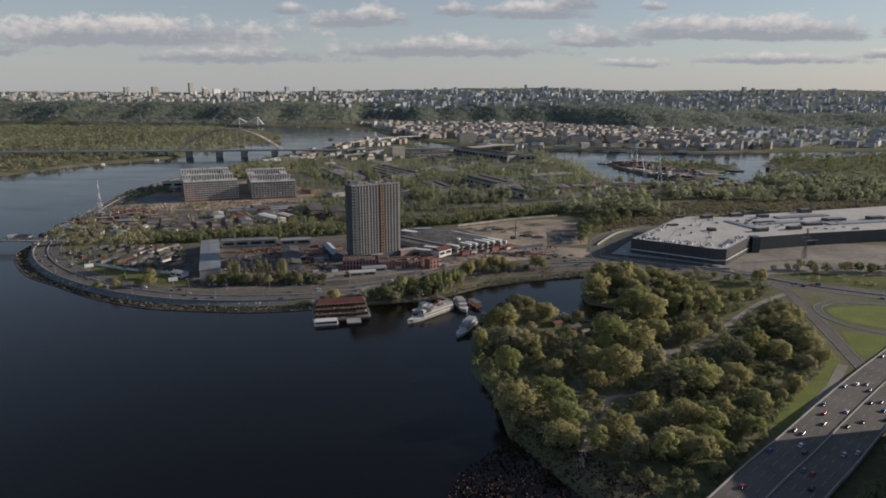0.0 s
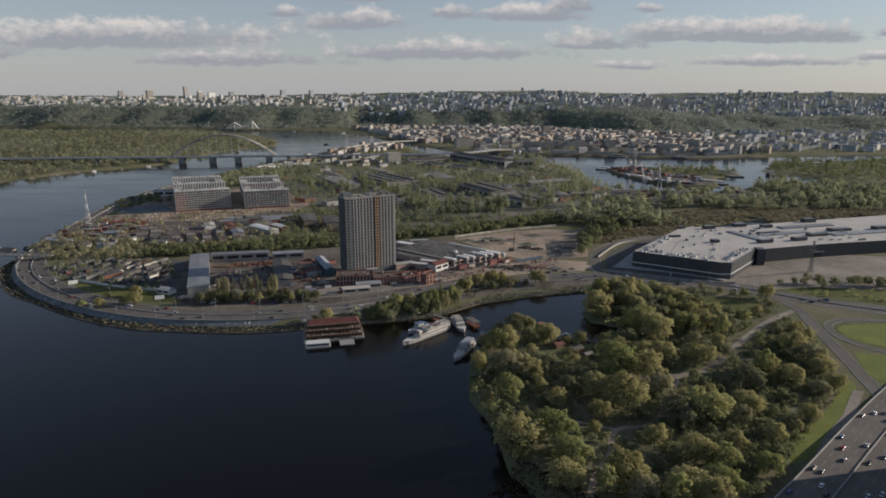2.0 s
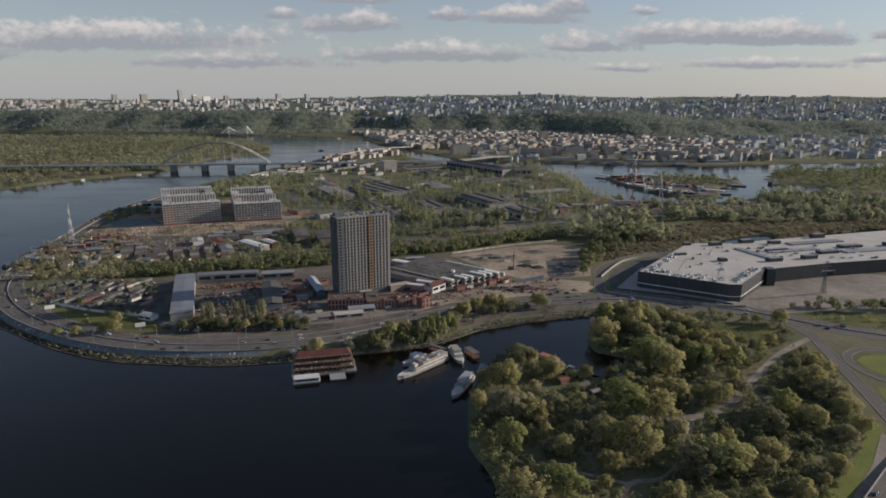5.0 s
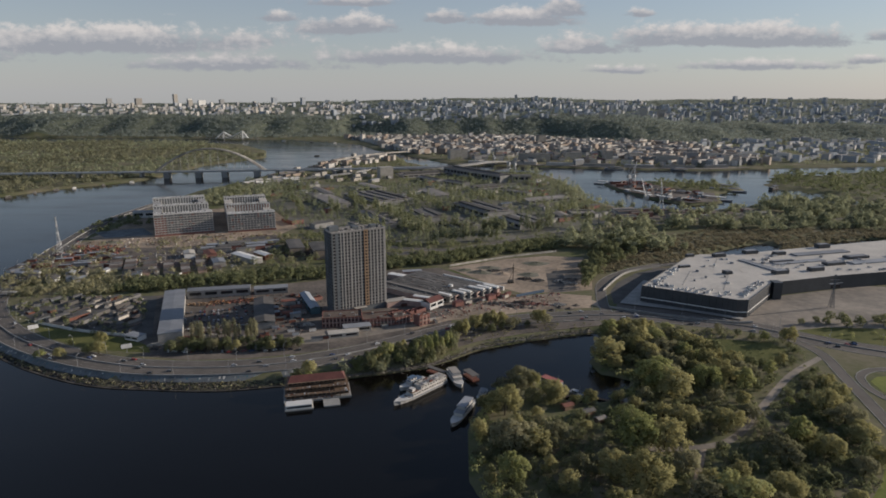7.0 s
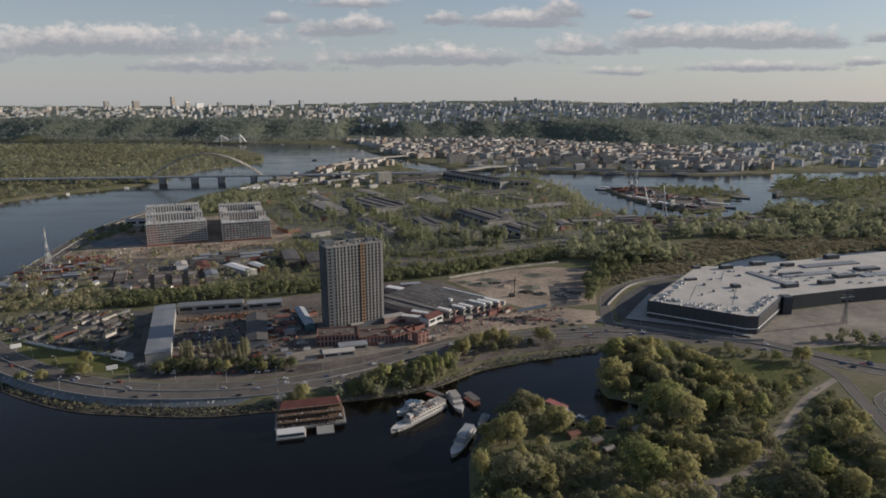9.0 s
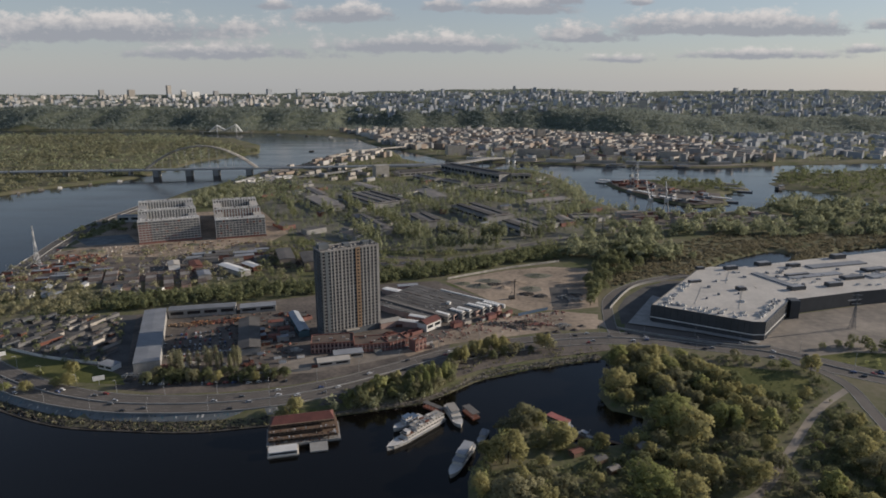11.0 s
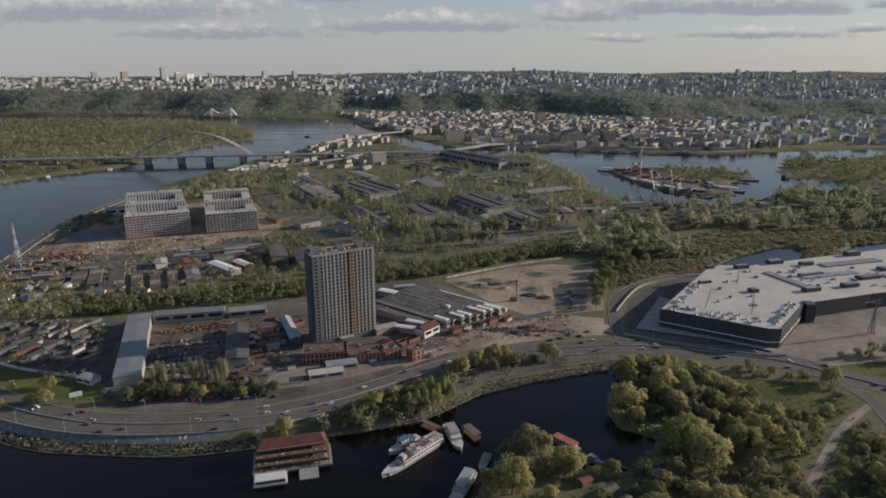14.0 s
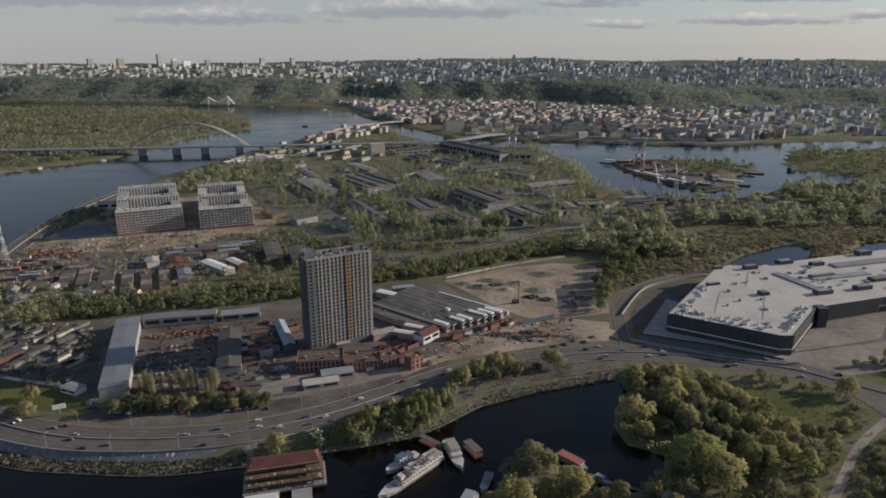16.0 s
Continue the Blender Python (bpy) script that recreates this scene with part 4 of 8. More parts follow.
def grove(name, label, rows):
    """Trees joined into one mesh: rows of kind, x, y, crown width."""
    out, soft, stems = [], [], bmesh.new()
    for k, x, y, width in rows:
        _, _, h, w, leaves, nor = TREES[k]
        s = width / w if width else random.uniform(0.7, 1.2)
        z = float(land_height(np.array([x]), np.array([y]))[0][0])
        a = random.uniform(0, math.tau)
        keep = rng.random(len(leaves)) < (0.11 if s < 0.7 else 0.3)
        v, nn = leaves[keep] * s, nor[keep]
        mid = v.mean(1, keepdims=True)
        v = mid + (v - mid) * 1.7
        ca, sa = math.cos(a), math.sin(a)
        out.append(np.stack([v[..., 0] * ca - v[..., 1] * sa + x, v[..., 0] * sa + v[..., 1] * ca + y, v[..., 2] + z], -1))
        soft.append(np.stack([nn[:, 0] * ca - nn[:, 1] * sa, nn[:, 0] * sa + nn[:, 1] * ca, nn[:, 2]], -1))
        beam(stems, (x, y, z - 0.5), (x, y, z + h * s * 0.6), h * s * 0.02, 5, 0.05)
    top = tagged(new(name, leaf_mesh(name, np.concatenate(out), M["leaf_far"], np.concatenate(soft))), label, "trees", kind="stuff")
    part("trunks", stems, M["bark"], top)


def fill(poly, count, kinds, gap, rmin=0.0, tries=8, ok=None, size=None, joined=None):
    """Trees at random places in an outline, at least gap apart; joined: a name and a label, to keep them in one mesh."""
    rows = []
    xs, ys = [p[0] for p in poly], [p[1] for p in poly]
    made = 0
    for _ in range(count * tries):
        if made >= count:
            break
        x, y = random.uniform(min(xs), max(xs)), random.uniform(min(ys), max(ys))
        if signed(np.array([x]), np.array([y]), poly)[0] < rmin or any((a - x) ** 2 + (b - y) ** 2 < max(r, gap) ** 2 for a, b, r in taken):
            continue
        if not all(f(x, y) for f in OPEN) or (ok and not ok(x, y)):
            continue
        taken.append((x, y, gap))
        if joined:
            rows.append((random.choice(kinds), x, y, size and random.uniform(*size)))
        else:
            tree(random.choice(kinds), x, y, size and random.uniform(*size))
        made += 1
    if joined:
        grove(*joined, rows)


PARK = [(52, 262), (72, 246), (112, 228), (150, 260), (250, 370), (290, 480), (300, 560), (250, 590), (150, 592), (147, 565), (125, 530), (128, 510), (150, 498), (142, 478), (124, 458), (88, 440), (40, 434), (28, 420), (26, 370), (36, 335), (42, 300)]
off_lawn = lambda x, y: signed(np.array([x]), np.array([y]), PARK_LAWN)[0] < -2
fill([(150, 590), (140, 560), (150, 500), (200, 470), (232, 512), (218, 552), (214, 580), (180, 600)], 34, (0, 1, 10, 8, 6, 2), 6.5, 2, ok=off_lawn, size=(12, 19))
fill(PARK, 60, (3, 4, 3, 8, 6, 3, 4, 8, 7, 10), 6.5, 3, ok=lambda x, y: off_lawn(x, y) and not (x > 215 and y < 420 and random.random() < 0.6))
# grove's darker leaves here stand in for shade between the park trees
fill(PARK, 420, (4, 4, 3), 3.2, 2, size=(3.5, 7.5), ok=off_lawn, joined=("undergrowth", "young trees and bushes under the park trees"))
# trees leaning over the water at the park's shore
for x, y, w in ((138, 552, 12), (134, 514, 11), (155, 498, 11), (147, 484, 10), (148, 578, 11), (24, 385, 11), (27, 362, 9), (33, 335, 9), (36, 318, 12), (24, 410, 11), (30, 446, 12), (44, 476, 12), (58, 492, 13), (68, 480, 11), (93, 452, 9), (50, 455, 13), (64, 455, 12), (78, 452, 12)):
    tree(random.choice((0, 1, 6)), x, y, w)
    taken.append((x, y, w * 0.35))
# row along the far bank of the bay
fill([(-62, 506), (-27, 516), (-8, 523), (10, 540), (13, 560), (-18, 550), (-52, 530)], 34, (7, 0, 10, 2, 8, 10), 4.6, 0.5, size=(8, 13))
for k, (x, y) in enumerate(((-18, 524), (-12, 527), (-7, 530), (-2, 533), (2, 537), (6, 541), (9, 546), (-9, 536), (-3, 541))):
    tree(5, x, y, 3.9 + 0.4 * (k % 3))
fill([(-72, 502), (-58, 508), (-62, 524), (-78, 514)], 6, (7, 4), 4, size=(4, 7))
fill([(15, 572), (60, 590), (100, 602), (100, 612), (50, 600), (12, 584)], 14, (10, 4, 8, 0), 6)
fill([(-115, 487), (-90, 500), (-92, 508), (-118, 496)], 3, (3, 4), 5)
# verges along the road and the works
fill([(-222, 541), (-130, 545), (-112, 552), (-120, 562), (-215, 553)], 30, (10, 8, 10, 10, 3), 4.5, size=(7, 11))
fill([(-214, 560), (-158, 566), (-156, 578), (-212, 574)], 18, (9,), 4, size=(3.2, 4.6))
fill([(-330, 530), (-270, 520), (-260, 560), (-330, 575)], 6, (4, 3), 6)
OPEN.append(clear_of(smooth_line(((163, 640), (168, 680), (185, 740), (230, 790), (300, 825))), 11))
fill([(156, 708), (172, 712), (192, 785), (262, 868), (305, 955), (253, 949), (209, 885), (172, 790)], 62, (0, 2, 10, 6, 8), 6.5, size=(9, 15), joined=("trees_by_sand_site", "row of trees between the sand site and the mall"))
fill([(316, 602), (345, 594), (420, 598), (540, 580), (540, 600), (420, 618), (335, 614)], 24, (8, 10, 4), 6, size=(6, 11), joined=("trees_by_car_park", "low trees along the car park"))


# mostly out of view; extended and enlarged to cast shade on the highway
fill([(150, 180), (205, 240), (265, 292), (330, 300), (310, 150)], 70, (0, 2, 6, 2), 8, size=(14, 21), joined=("trees_beyond_highway", "dense tall trees beyond the highway"))

# ---- woods further off: one mesh of leaf clumps for each wood ----
def wood(name, label, spots, size, per, mat="leaf_far", tall=1.0):
    """Crowns of clumps at spots (x, y, z, radius), finer where the camera comes nearer."""
    s = np.asarray(spots, float)
    near = np.median(s[:, 1]) < 1450
    per, size = (int(per * 1.7), size * 0.86) if near else (per, size * 1.1)
    n = len(s)
    base = np.repeat(s, per, 0)
    d = rng.normal(0, 1, (n * per, 3))
    d[:, 2] = np.abs(d[:, 2]) * 1.1 - 0.25
    d /= np.linalg.norm(d, axis=1, keepdims=True)
    tall = tall * rng.uniform(0.75, 1.35, (n, 1)).repeat(per, 0)[:, 0]
    lump = 1 + 0.42 * np.sin(d[:, 0:1] * 5 + base[:, 0:1]) * np.sin(d[:, 1:2] * 4 + base[:, 1:2]) + 0.15 * np.sin(d[:, 2:3] * 9 + base[:, 1:2])
    c = base[:, :3] + d * base[:, 3:4] * lump * np.stack([np.ones(n * per), np.ones(n * per), tall], 1) * rng.uniform(0.74, 1.06, (n * per, 1))
    c[:, 2] += base[:, 3] * 0.75 * tall
    return tagged(new(name, leaf_mesh(name, tufts(c, d, base[:, 3] * size), M[mat], d + rng.normal(0, 0.2, d.shape) if n * per < 200000 else None)), label, "wood", kind="stuff")


def spots_in(poly, count, r0, r1, ok=None):
    xs, ys = [p[0] for p in poly], [p[1] for p in poly]
    x, y = rng.uniform(min(xs), max(xs), count * 3), rng.uniform(min(ys), max(ys), count * 3)
    keep = signed(x, y, poly) > 0
    z, sd = land_height(x, y)
    keep &= sd > (1 if r0 < 2 else 3)
    if ok is not None:
        keep &= ok(x, y)
    x, y, z = x[keep][:count], y[keep][:count], z[keep][:count]
    return np.stack([x, y, z, rng.uniform(r0, r1, len(x))], 1)


def off_road(line, d):
    q = np.array([(p.x, p.y) for p in line[::2]])
    return lambda x, y: np.min(np.hypot(x[:, None] - q[None, :, 0], y[:, None] - q[None, :, 1]), 1) > d


rail = smooth_line(RAIL_ROAD)
BELT = [(-350, 694), (-302, 704), (-257, 716), (-206, 728), (-137, 748), (-66, 790), (10, 818), (90, 864), (164, 895), (171, 945), (94, 918), (21, 874), (-58, 843), (-152, 798), (-249, 768), (-319, 748), (-350, 742)]
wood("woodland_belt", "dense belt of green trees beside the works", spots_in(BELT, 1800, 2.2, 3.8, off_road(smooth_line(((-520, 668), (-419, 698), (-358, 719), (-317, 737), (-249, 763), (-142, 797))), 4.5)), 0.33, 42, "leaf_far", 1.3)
wood("woodland_cottages", "loose trees between cottages and gardens", spots_in([(-520, 690), (-350, 690), (-330, 720), (-350, 760), (-430, 785), (-520, 770)], 210, 1.6, 3.8), 0.3, 40, "leaf_grey", 1.1)
WORKS = [(-230, 1030), (-140, 985), (-84, 940), (-6, 925), (65, 935), (171, 970), (261, 1025), (300, 1050), (290, 1330), (290, 1500), (250, 1700), (60, 1650), (-150, 1500), (-330, 1560), (-420, 1560), (-330, 1250)]
HALLS = []   # (x, y, length, width, height, turn), filled below, kept free of trees


def off_halls(x, y):
    ok = np.ones(len(x), bool)
    for hx, hy, l, w, h, a in HALLS:
        c, s = math.cos(radians(a)), math.sin(radians(a))
        u, v = (x - hx) * c + (y - hy) * s, -(x - hx) * s + (y - hy) * c
        ok &= (abs(u) > l / 2 + 5) | (abs(v) > w / 2 + 5)
    return ok


random.seed(11)
# long halls of the works, most of them lying one way
for hx, hy, l, w, h, a in ((-121, 1298, 134, 80, 9, -55), (-10, 1356, 104, 34, 8, -70), (77, 1168, 122, 52, 11, -62), (136, 1063, 68, 58, 9, -63), (-21, 1115, 74, 46, 8, -67), (31, 1037, 54, 46, 8, -65),
                           (-103, 1085, 128, 21, 8, -64), (-207, 1260, 115, 38, 9, -62), (103, 1441, 68, 44, 7, 30), (204, 1126, 64, 20, 8, -78), (244, 1130, 42, 30, 9, 5), (207, 1282, 96, 30, 8, 27), (-43, 1690, 130, 50, 7, 27),
                           (-245, 1385, 105, 18, 7, -63), (40, 1510, 70, 24, 9, -50), (-150, 1450, 90, 24, 8, -55), (-20, 1570, 90, 24, 9, -55), (165, 1370, 60, 18, 8, -45)):
    HALLS.append((hx, hy, l, w, h, a))
works_gaps = lambda x, y: off_halls(x, y) & off_road(rail, 9)(x, y) & (np.sin(x * 0.03 + y * 0.021) + np.sin(y * 0.026 - x * 0.017) + rng.normal(0, 0.5, len(x)) > -1.0)
wood("woodland_works", "trees growing between the halls of the works", spots_in(WORKS, 1900, 1.7, 3.3, works_gaps), 0.34, 37, "leaf_olive", 2.6)
wood("woodland_works_green", "fresh green trees between the halls of the works", spots_in(WORKS, 280, 2.0, 3.8, works_gaps), 0.3, 46, "leaf_far", 2.0)
# rows of tall poplars along the lanes of the works
rows = []
for (x0, y0), (x1, y1), n in (((-119, 1186), (-9, 992), 44), ((66, 996), (98, 990), 16), ((-10, 931), (88, 953), 24), ((-93, 943), (-73, 932), 6), ((70, 1004), (96, 1004), 10), ((126, 1004), (176, 1022), 14), ((0, 1026), (50, 1000), 13), ((-62, 1318), (4, 1196), 18), ((-178, 1300), (-132, 1186), 16),
                              ((-205, 1210), (-176, 1160), 9), ((180, 1110), (250, 1180), 16), ((20, 1240), (60, 1200), 9), ((-60, 1010), (-15, 975), 12), ((210, 1050), (240, 1030), 8), ((100, 1290), (160, 1220), 12), ((-130, 1050), (-80, 990), 12),
                              ((-290, 1290), (-235, 1140), 18), ((60, 1330), (110, 1270), 10), ((-10, 1420), (40, 1340), 12)):
    for k in range(n):
        t = (k + 0.5) / n
        rows.append((x0 + (x1 - x0) * t + random.uniform(-2.5, 2.5), y0 + (y1 - y0) * t + random.uniform(-2.5, 2.5), GROUND, random.uniform(2.6, 3.8)))
wood("poplar_rows", "rows of tall slender poplars along the works lanes", rows[::2], 0.33, 96, "leaf_far", 3.6)
wood("poplar_rows_young", "tall slender poplars in first pale leaf", rows[1::2], 0.33, 96, "leaf_olive", 3.8)
SHORE = [(160, 905), (250, 880), (330, 880), (380, 960), (520, 980), (700, 1000), (1500, 1000), (1500, 1240), (780, 1290), (680, 1300), (580, 1215), (330, 1210), (300, 1100), (230, 1020)]
wood("woodland_shore", "broad belt of tall trees along the harbour shore", spots_in(SHORE, 620, 4.5, 9, lambda x, y: off_road(rail, 9)(x, y) & ((x < 330) | (y > 1030)) & ((x > 600) | (y < 1090) | (rng.random(len(x)) < 0.25))), 0.25, 100, "leaf_olive", 1.15)
wood("woodland_shore_low", "smaller grey-green trees along the harbour shore", spots_in(SHORE, 900, 2.5, 5, lambda x, y: off_road(rail, 8)(x, y) & ((x < 340) | (y > 1010)) & ((x > 600) | (y < 1090) | (rng.random(len(x)) < 0.35))), 0.3, 44, "leaf_olive", 1.2)
wood("woodland_reeds", "scrub on the marshy ground behind the mall", spots_in([(190, 770), (240, 810), (330, 830), (520, 890), (900, 900), (900, 1030), (420, 1030), (250, 900), (200, 850)], 3200, 1.6, 3.4), 0.5, 10, "marsh", 0.22)
wood("woodland_sidings", "loose trees beside the railway sidings", spots_in([(-230, 800), (-152, 812), (-58, 860), (21, 892), (94, 935), (171, 960), (160, 985), (60, 935), (-10, 925), (-90, 935), (-200, 1000), (-230, 960)], 260, 2.2, 4.2, lambda x, y: off_road(rail, 8)(x, y)), 0.27, 44, "leaf_far", 1.2)
# leaf_far instead of leaf: shade beneath the trees put into the shrubs' colour
wood("shrubs", "dense low shrubs and brambles under the park trees", spots_in(PARK, 1900, 0.6, 1.8, lambda x, y: (signed(x, y, PARK_LAWN) < 0) & np.all([off_road(smooth_line(l), d)(x, y) for l, d in PATHS], 0)), 0.42, 18, "leaf_far", 0.8)
wood("shore_shrubs", "bushes and low willows overhanging the park shore", spots_in([(30, 292), (150, 290), (150, 600), (10, 510), (10, 300)], 560, 1.2, 3.0, lambda x, y: land_height(x, y)[1] < 11), 0.34, 26, "leaf", 1.1)
wood("lawn_tufts", "rough grass tufts and nettles in the clearing", spots_in(PARK_LAWN, 260, 0.25, 0.8), 0.55, 7, "leaf_far", 0.6)
# dark leaf colour stands in for the shaded side of this scrub
wood("scrub_field", "dense scrub between the park trees and the highway, shade put into its dark leaves", spots_in([(130, 262), (150, 266), (186, 304), (214, 336), (242, 366), (266, 396), (280, 440), (292, 480), (270, 490), (236, 440), (200, 400), (180, 350), (140, 290)], 900, 0.8, 2.4), 0.36, 22, "leaf_far", 0.8)
wood("meadow_shrubs", "scattered low bushes on the road verges", spots_in([(318, 584), (352, 594), (440, 588), (550, 550), (530, 500), (430, 536), (372, 562)], 60, 0.8, 2.2), 0.4, 18, "leaf", 0.9)
wood("slope_scrub", "dark scrub on the slope between the road and the bay", spots_in([(-80, 503), (-48, 511), (-10, 524), (10, 540), (33, 562), (77, 582), (138, 600), (140, 612), (100, 608), (55, 596), (10, 578), (-35, 550), (-80, 526)], 260, 0.5, 1.5), 0.42, 16, "leaf_grey", 0.8)
wood("bank_willows", "dense grey-green willows leaning over the bay", spots_in([(-76, 498), (-46, 501), (-26, 510), (-6, 525), (12, 548), (20, 572), (6, 566), (-14, 546), (-34, 530), (-54, 520), (-78, 514)], 90, 1.9, 3.4, lambda x, y: land_height(x, y)[1] < 9), 0.3, 46, "leaf_olive", 1.4)
wood("woodland_garages", "trees scattered between garages and sheds", spots_in([(-520, 700), (-300, 700), (-160, 800), (-150, 900), (-240, 985), (-420, 930), (-530, 880)], 300, 1.8, 4.2), 0.28, 36, "leaf_grey")
wood("woodland_market", "small trees between the yard sheds", spots_in([(-450, 690), (-400, 620), (-310, 582), (-262, 572), (-300, 690)], 110, 1.4, 3.0), 0.3, 30)
wood("woodland_bank", "trees along the river bank", spots_in([(-560, 1080), (-480, 1180), (-480, 1600), (-440, 1620), (-400, 1250), (-500, 980), (-540, 980)], 200, 2.5, 4.5), 0.3, 32)
wood("woodland_bank_inner", "young trees on the open ground behind the building site", spots_in([(-480, 1230), (-345, 1250), (-330, 1470), (-440, 1490), (-490, 1400)], 230, 2.6, 5.0), 0.3, 44, "leaf_olive", 1.3)
wood("woodland_dock", "trees on the dock island", spots_in(LANDS["dock"], 130, 3, 6, lambda x, y: (y > 1420) & (x > 500) | (x > 600)), 0.28, 36)
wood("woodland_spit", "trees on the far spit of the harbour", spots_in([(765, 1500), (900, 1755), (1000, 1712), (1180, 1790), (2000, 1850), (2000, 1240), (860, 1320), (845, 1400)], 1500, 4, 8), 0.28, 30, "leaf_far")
ISLE = [(-580, 2190), (-690, 1960), (-715, 1690), (-860, 1470), (-940, 1290), (-1400, 1090), (-2300, 1000), (-2300, 2870), (-1400, 2860), (-1030, 2830)]
patch = lambda x, y: np.sin(x * 0.011 + 2 * np.sin(y * 0.004)) + np.sin(y * 0.0085 + 1.5 * np.sin(x * 0.005)) + rng.normal(0, 0.5, len(x))
wood("woodland_island", "flooded grey-brown woodland on the river island", spots_in(ISLE, 3000, 6, 11, lambda x, y: patch(x, y) > -0.5), 0.24, 26, "leaf_bare", 0.6)
wood("woodland_island_green", "greener trees on the river island", spots_in(ISLE, 1700, 5, 10, lambda x, y: patch(x, y) < 0.0), 0.24, 24, "leaf_olive", 0.75)
wood("island_shore_trees", "bushes and junk-strewn scrub along the island shore", spots_in([(-560, 2190), (-680, 1960), (-690, 1690), (-830, 1470), (-920, 1270), (-1400, 1070), (-1400, 1110), (-950, 1300), (-870, 1480), (-730, 1700), (-710, 1960), (-590, 2200)], 420, 2.5, 5.5), 0.3, 26, "leaf_olive", 1.0)
wood("harbour_bank_trees", "trees leaning over the harbour bank", spots_in([(240, 1260), (300, 1225), (400, 1205), (505, 1205), (580, 1235), (560, 1255), (420, 1228), (350, 1250), (318, 1340), (326, 1485), (306, 1680), (262, 1795), (160, 1795), (140, 1770), (240, 1760), (280, 1660)], 300, 3, 6), 0.28, 40, "leaf_olive", 1.5)
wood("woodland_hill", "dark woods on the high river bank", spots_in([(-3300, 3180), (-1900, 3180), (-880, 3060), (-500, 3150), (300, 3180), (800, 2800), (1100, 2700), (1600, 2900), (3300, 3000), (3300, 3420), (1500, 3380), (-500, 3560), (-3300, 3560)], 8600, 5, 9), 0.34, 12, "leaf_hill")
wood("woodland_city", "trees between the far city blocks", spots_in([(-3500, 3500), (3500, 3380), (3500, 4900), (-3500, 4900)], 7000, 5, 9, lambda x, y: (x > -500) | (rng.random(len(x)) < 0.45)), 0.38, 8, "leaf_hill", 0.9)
wood("woodland_old_town", "street trees of the old town", spots_in([(-300, 2800), (-200, 2480), (60, 2000), (420, 1930), (770, 1870), (1280, 1990), (3000, 2100), (3000, 3000), (900, 2750), (300, 3200), (-480, 3150)], 3400, 3.5, 7, lambda x, y: (x > 500) | (rng.random(len(x)) < 0.4)), 0.32, 16, "leaf_olive")
wood("woodland_point", "trees at the end of the peninsula", spots_in([(-440, 1610), (-150, 1550), (200, 1600), (240, 1750), (0, 1800), (-150, 2200), (-300, 2080), (-420, 1770)], 240, 3, 5.5), 0.3, 30)


def reeds():
    """Upright brown reed clumps at the shore of the park."""
    poly = [(-2, 205), (0, 236), (8, 258), (30, 282), (40, 300), (90, 250), (110, 215), (60, 160)]
    xs = rng.uniform(-2, 110, 9000)
    ys = rng.uniform(160, 300, 9000)
    keep = signed(xs, ys, poly) > 0.5
    xs, ys = xs[keep], ys[keep]
    z, _ = land_height(xs, ys)
    c = np.stack([xs, ys, np.maximum(z, 0) + 0.5], 1)
    d = rng.normal(0, 1, c.shape) * np.array([1, 1, 0.4])
    tagged(new("reeds", leaf_mesh("reeds", tufts(c, d, 0.8), M["reed"])), "reddish brown reeds on the shore", "reeds", kind="stuff")


reeds()


def rubble():
    """Broken stone on the slope between the road and the river."""
    q = np.array([(p.x, p.y) for p in shore_line])
    t = rng.uniform(0, len(q) - 1.001, 7000)
    i = t.astype(int)
    p = q[i] + (q[i + 1] - q[i]) * (t - i)[:, None]
    n = (q[i + 1] - q[i]) / np.linalg.norm(q[i + 1] - q[i], axis=1, keepdims=True)
    off = rng.uniform(-0.5, 13, len(t))[:, None]
    p = p + np.stack([-n[:, 1], n[:, 0]], 1) * off
    z, _ = land_height(p[:, 0], p[:, 1])
    c = np.column_stack([p, z + 0.15])
    d = rng.normal(0, 0.35, c.shape) + np.array([0, 0, 1])
    tagged(new("rubble_bank", leaf_mesh("rubble_bank", tufts(c, d, 0.9), M["rubble"])), "broken stone on the bank below the road", "rubble", kind="stuff")
    q = np.array([(p.x, p.y) for p in bay_line])
    t = rng.uniform(0, len(q) - 1.001, 2600)
    i = t.astype(int)
    p = q[i] + (q[i + 1] - q[i]) * (t - i)[:, None]
    n = (q[i + 1] - q[i]) / np.linalg.norm(q[i + 1] - q[i], axis=1, keepdims=True)
    off = rng.uniform(-4.5, 2.5, len(t))[:, None]
    p = p + np.stack([-n[:, 1], n[:, 0]], 1) * off
    z = np.where((off[:, 0] > -4.0) & (off[:, 0] < 0.3), 1.9, land_height(p[:, 0], p[:, 1])[0])
    tagged(new("bay_rubble", leaf_mesh("bay_rubble", tufts(np.column_stack([p, np.maximum(z, -0.2) + 0.1]), rng.normal(0, 0.3, (len(p), 3)) + np.array([0, 0, 1]), 0.7), M["stone"])), "broken pale stone along the bay bank", "rubble", kind="stuff")
    k = rng.random(len(c)) < 0.03
    b = np.repeat(c[k], 14, 0)
    d = rng.normal(0, 1, b.shape)
    d[:, 2] = abs(d[:, 2])
    d /= np.linalg.norm(d, axis=1, keepdims=True)
    tagged(new("bank_scrub", leaf_mesh("bank_scrub", tufts(b + d * rng.uniform(0.5, 1.6, (len(b), 1)), d, 0.5), M["leaf_grey"])), "low scrub on the stony bank", "scrub", kind="stuff")


rubble()

